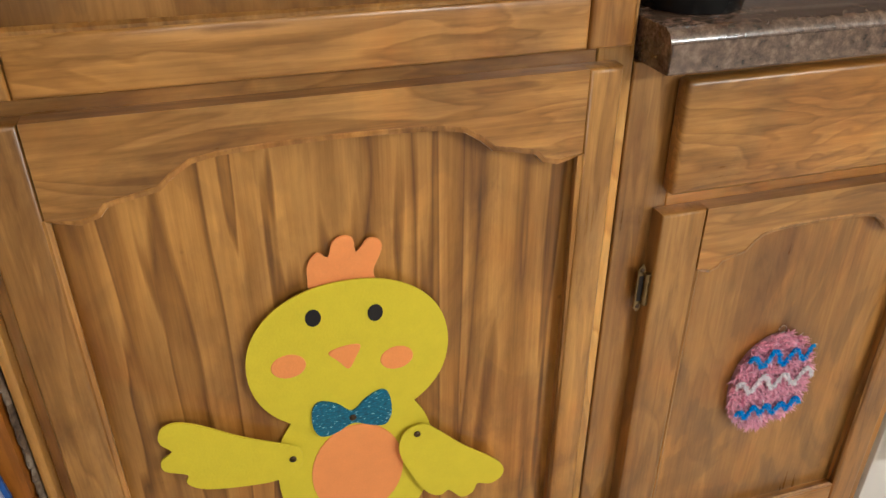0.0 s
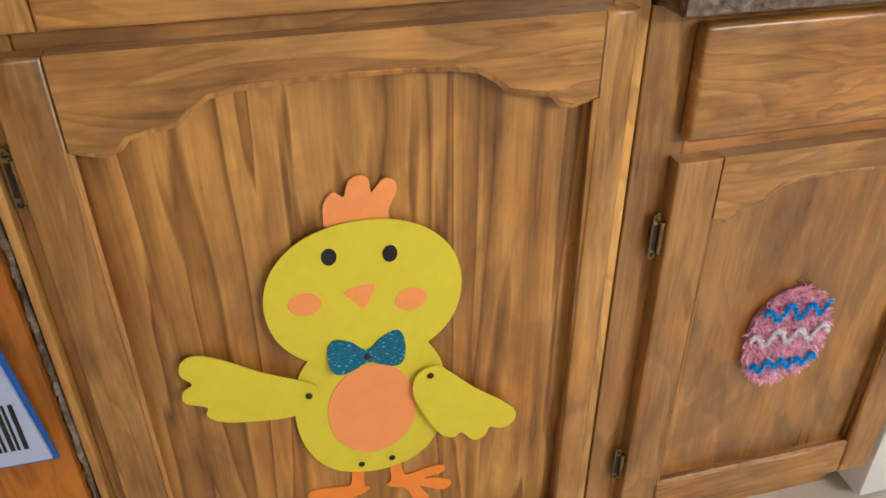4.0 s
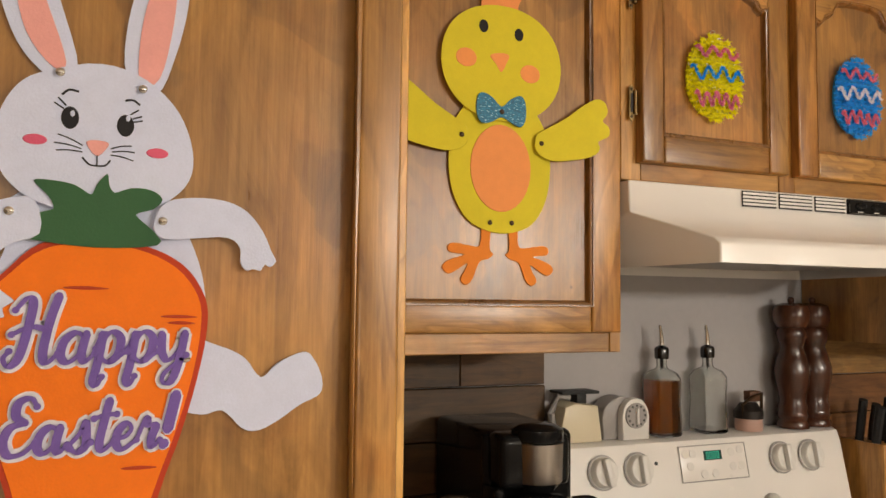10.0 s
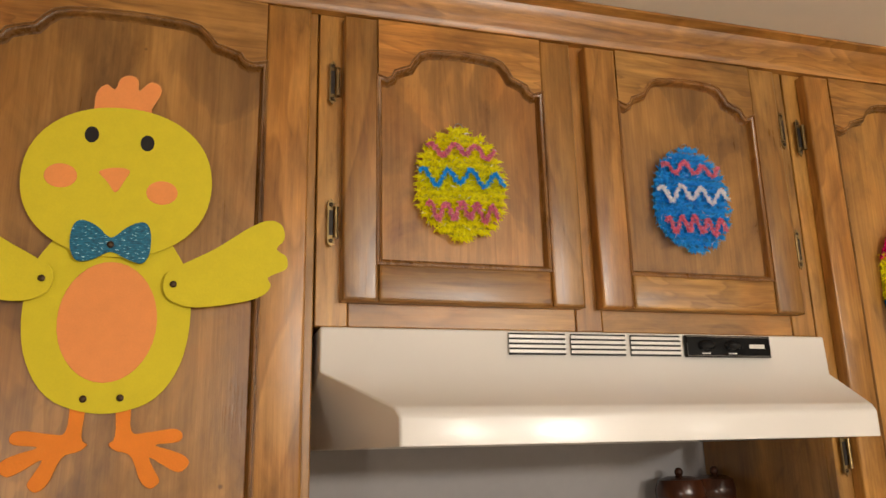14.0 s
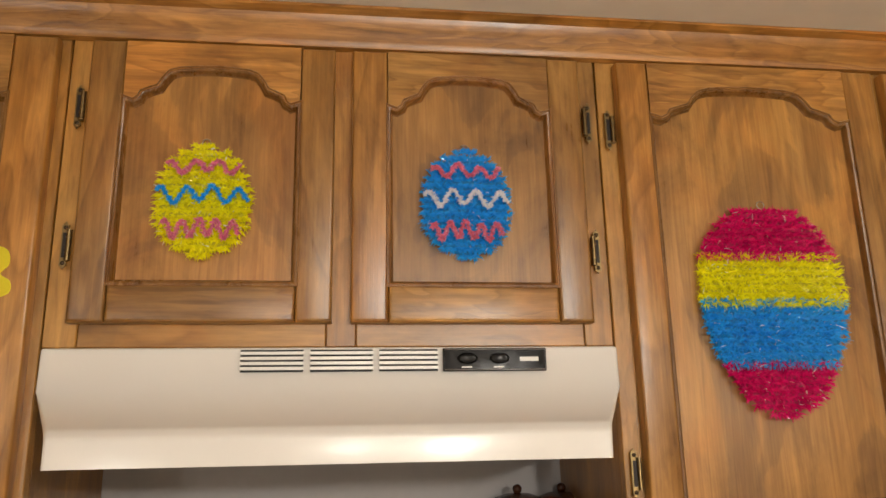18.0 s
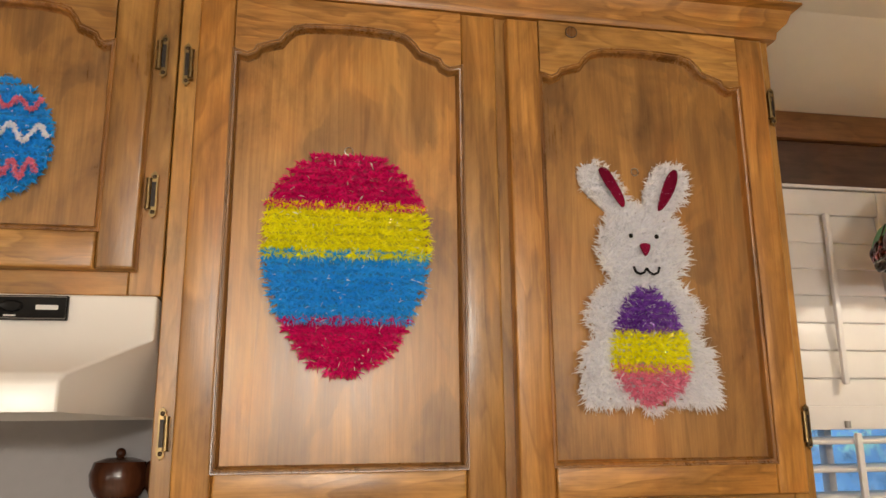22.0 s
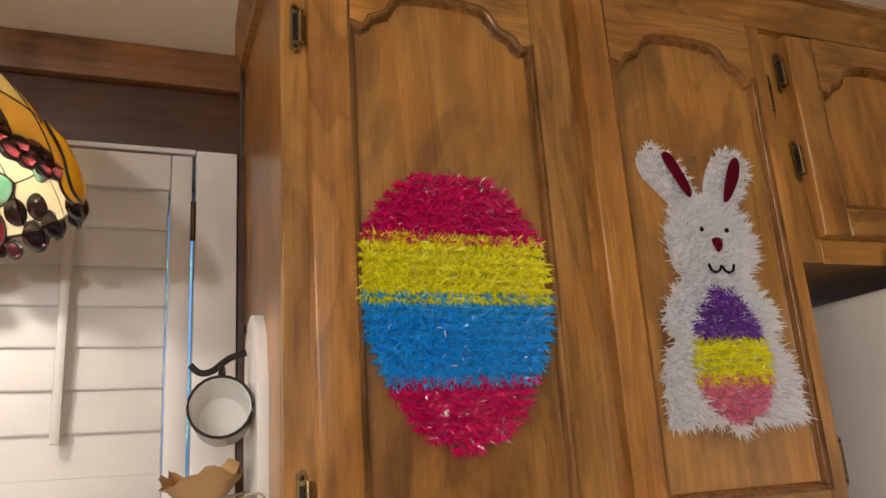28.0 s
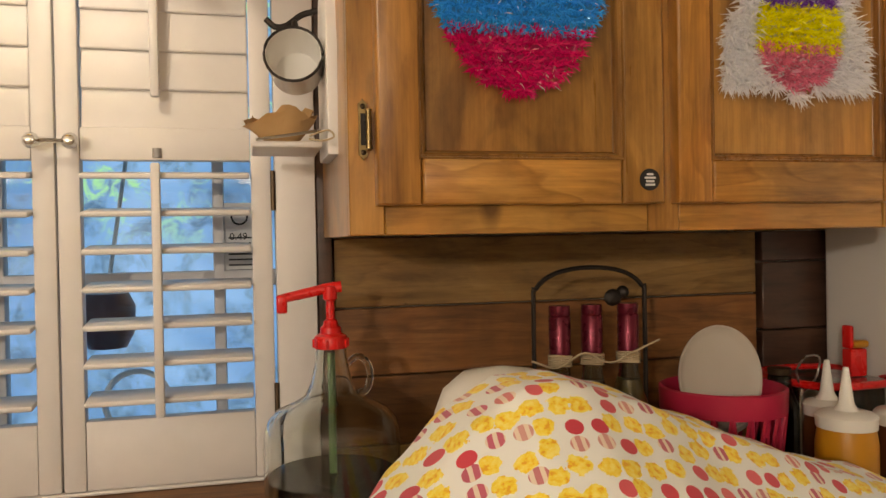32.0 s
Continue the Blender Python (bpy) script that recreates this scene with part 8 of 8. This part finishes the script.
small_egg(1.109, 1.864, UP, t_yellow, t_pink, t_blue, t_pink, 3, "yellow tinsel egg with pink and blue zigzags")
small_egg(1.473, 1.866, UP, t_blue, t_pink, t_white, t_pink, 4, "blue tinsel egg with pink and white zigzags")
small_egg(0.661, 0.440, LP - 0.010, t_pale, t_blue, t_white, t_blue, 5, "pink tinsel egg with blue and white zigzags", 0, (0.0125, 0.0115, 0.0080))


def tinsel_bunny(cx, cz, y, seed, label):
    """cx, cz: the middle of the figure's foot line."""
    rng = random.Random(seed)
    th = thing("tinsel_bunny", (cx, y, cz), label, "wall decoration", "tinsel bunnies")

    def P(pts, k=3):
        return [(cx + x, cz + z) for x, z in smooth_loop(pts, k)]
    body = P([(-0.092, 0.008), (-0.050, 0.012), (0.0, 0.0), (0.050, 0.012), (0.094, 0.006), (0.098, 0.040), (0.090, 0.085), (0.072, 0.105), (0.082, 0.130), (0.070, 0.160), (0.046, 0.185), (0.064, 0.205), (0.066, 0.240), (0.052, 0.272), (0.020, 0.290), (-0.020, 0.290), (-0.050, 0.270), (-0.062, 0.240), (-0.060, 0.205), (-0.046, 0.185), (-0.072, 0.160), (-0.086, 0.130), (-0.074, 0.105), (-0.092, 0.085), (-0.098, 0.040)])
    ears = [P([(-0.030, 0.275), (-0.062, 0.298), (-0.088, 0.328), (-0.086, 0.352), (-0.062, 0.360), (-0.036, 0.340), (-0.014, 0.300)]), P([(0.030, 0.275), (0.066, 0.300), (0.082, 0.330), (0.074, 0.358), (0.046, 0.364), (0.022, 0.340), (0.010, 0.300)])]
    egg = P([(-0.052, 0.100), (-0.038, 0.140), (0.0, 0.172), (0.038, 0.140), (0.054, 0.100), (0.056, 0.062), (0.044, 0.030), (0.012, 0.012), (-0.016, 0.012), (-0.042, 0.032), (-0.054, 0.062)])
    backing(th, [(cx + (x - cx) * 0.93, cz + 0.15 + (z - cz - 0.15) * 0.95) for x, z in body], y, t_white, 0.007)
    wide = [(cx + (x - cx) * 1.07, cz + 0.09 + (z - cz - 0.09) * 1.05) for x, z in egg]
    white = [s for s in fill(body, rng, 0.0026, 0.010) if not inside((s[0], s[1]), wide)]
    fuzz("body_tinsel", white, y, t_white, th, rng, 0.0180, 0.0011, tag="white tinsel")
    for e in ears:
        fuzz("ear_tinsel", fill(e, rng, 0.0034, 0.010), y, t_white, th, rng, 0.0120, tag="white tinsel")
        backing(th, e, y, t_white, 0.006)
    for z0, z1, m, nm in ((-1, cz + 0.058, t_pink, "pink_tinsel"), (cz + 0.058, cz + 0.112, t_yellow, "yellow_tinsel"), (cz + 0.112, 9, t_purple, "purple_tinsel")):
        clip = [(x, min(max(z, z0), z1)) for x, z in egg]
        fuzz(nm, fill(clip, rng, 0.0024, 0.0085, 0, 0.017), y, m, th, rng, 0.0115)
    foil = bpy.data.materials.get("crimson_foil") or plain("crimson_foil", (0.30, 0.006, 0.05), (0.16, 0.003, 0.03), 300, 0.16, 0.85, 0.6)
    for pts in ([(-0.030, 0.290), (-0.046, 0.312), (-0.060, 0.336), (-0.062, 0.348), (-0.050, 0.348), (-0.036, 0.326), (-0.025, 0.300)], [(0.026, 0.288), (0.032, 0.312), (0.044, 0.340), (0.056, 0.352), (0.062, 0.344), (0.054, 0.318), (0.036, 0.292)]):
        part("ear_lining", slab(B(), P(pts), y - 0.021, y - 0.019, 0.0006, 1), foil, th, "crimson foil ear lining")
    part("nose", slab(B(), P([(-0.008, 0.233), (0.0, 0.236), (0.008, 0.233), (0.004, 0.222), (0.0, 0.217), (-0.004, 0.222)]), y - 0.026, y - 0.023, 0.0008, 1), foil, th)
    for ex in (-0.020, 0.020):
        part("eye", ball(B(), (cx + ex, y - 0.022, cz + 0.247), 0.0035, 8, (1, 0.7, 1)), black_plastic, th)
    for s in (-1, 1):
        part("mouth", tube(B(), [(cx + s * p[0], y - 0.0245, cz + p[1]) for p in ((0.0, 0.199), (0.004, 0.193), (0.010, 0.190), (0.017, 0.193), (0.020, 0.201))], 0.0019, 6), black_plastic, th)
    hanger(th, cx, y, cz + 0.350)


tinsel_bunny(2.349, 1.515, UP, 7, "white tinsel bunny holding a striped egg on a cabinet door")
tinsel_bunny(3.948, 1.532, UP, 8, "white tinsel bunny holding a striped egg beside the refrigerator")

# ---- a screw plug ----
plug = thing("screw_plug", (2.257, UD, 2.083), "round wooden screw plug in the door's top rail", "plug")
part("disc", slab(B(), oval(2.257, 2.083, 0.0085, 0.0085, 20), UD - 0.0008, UD + 0.004), pine_groove, plug)
part("ring", tube(B(), [(2.257 + 0.009 * math.cos(a * 0.314), UD - 0.0006, 2.083 + 0.009 * math.sin(a * 0.314)) for a in range(20)], 0.0008, 5, True), dark_beam, plug)
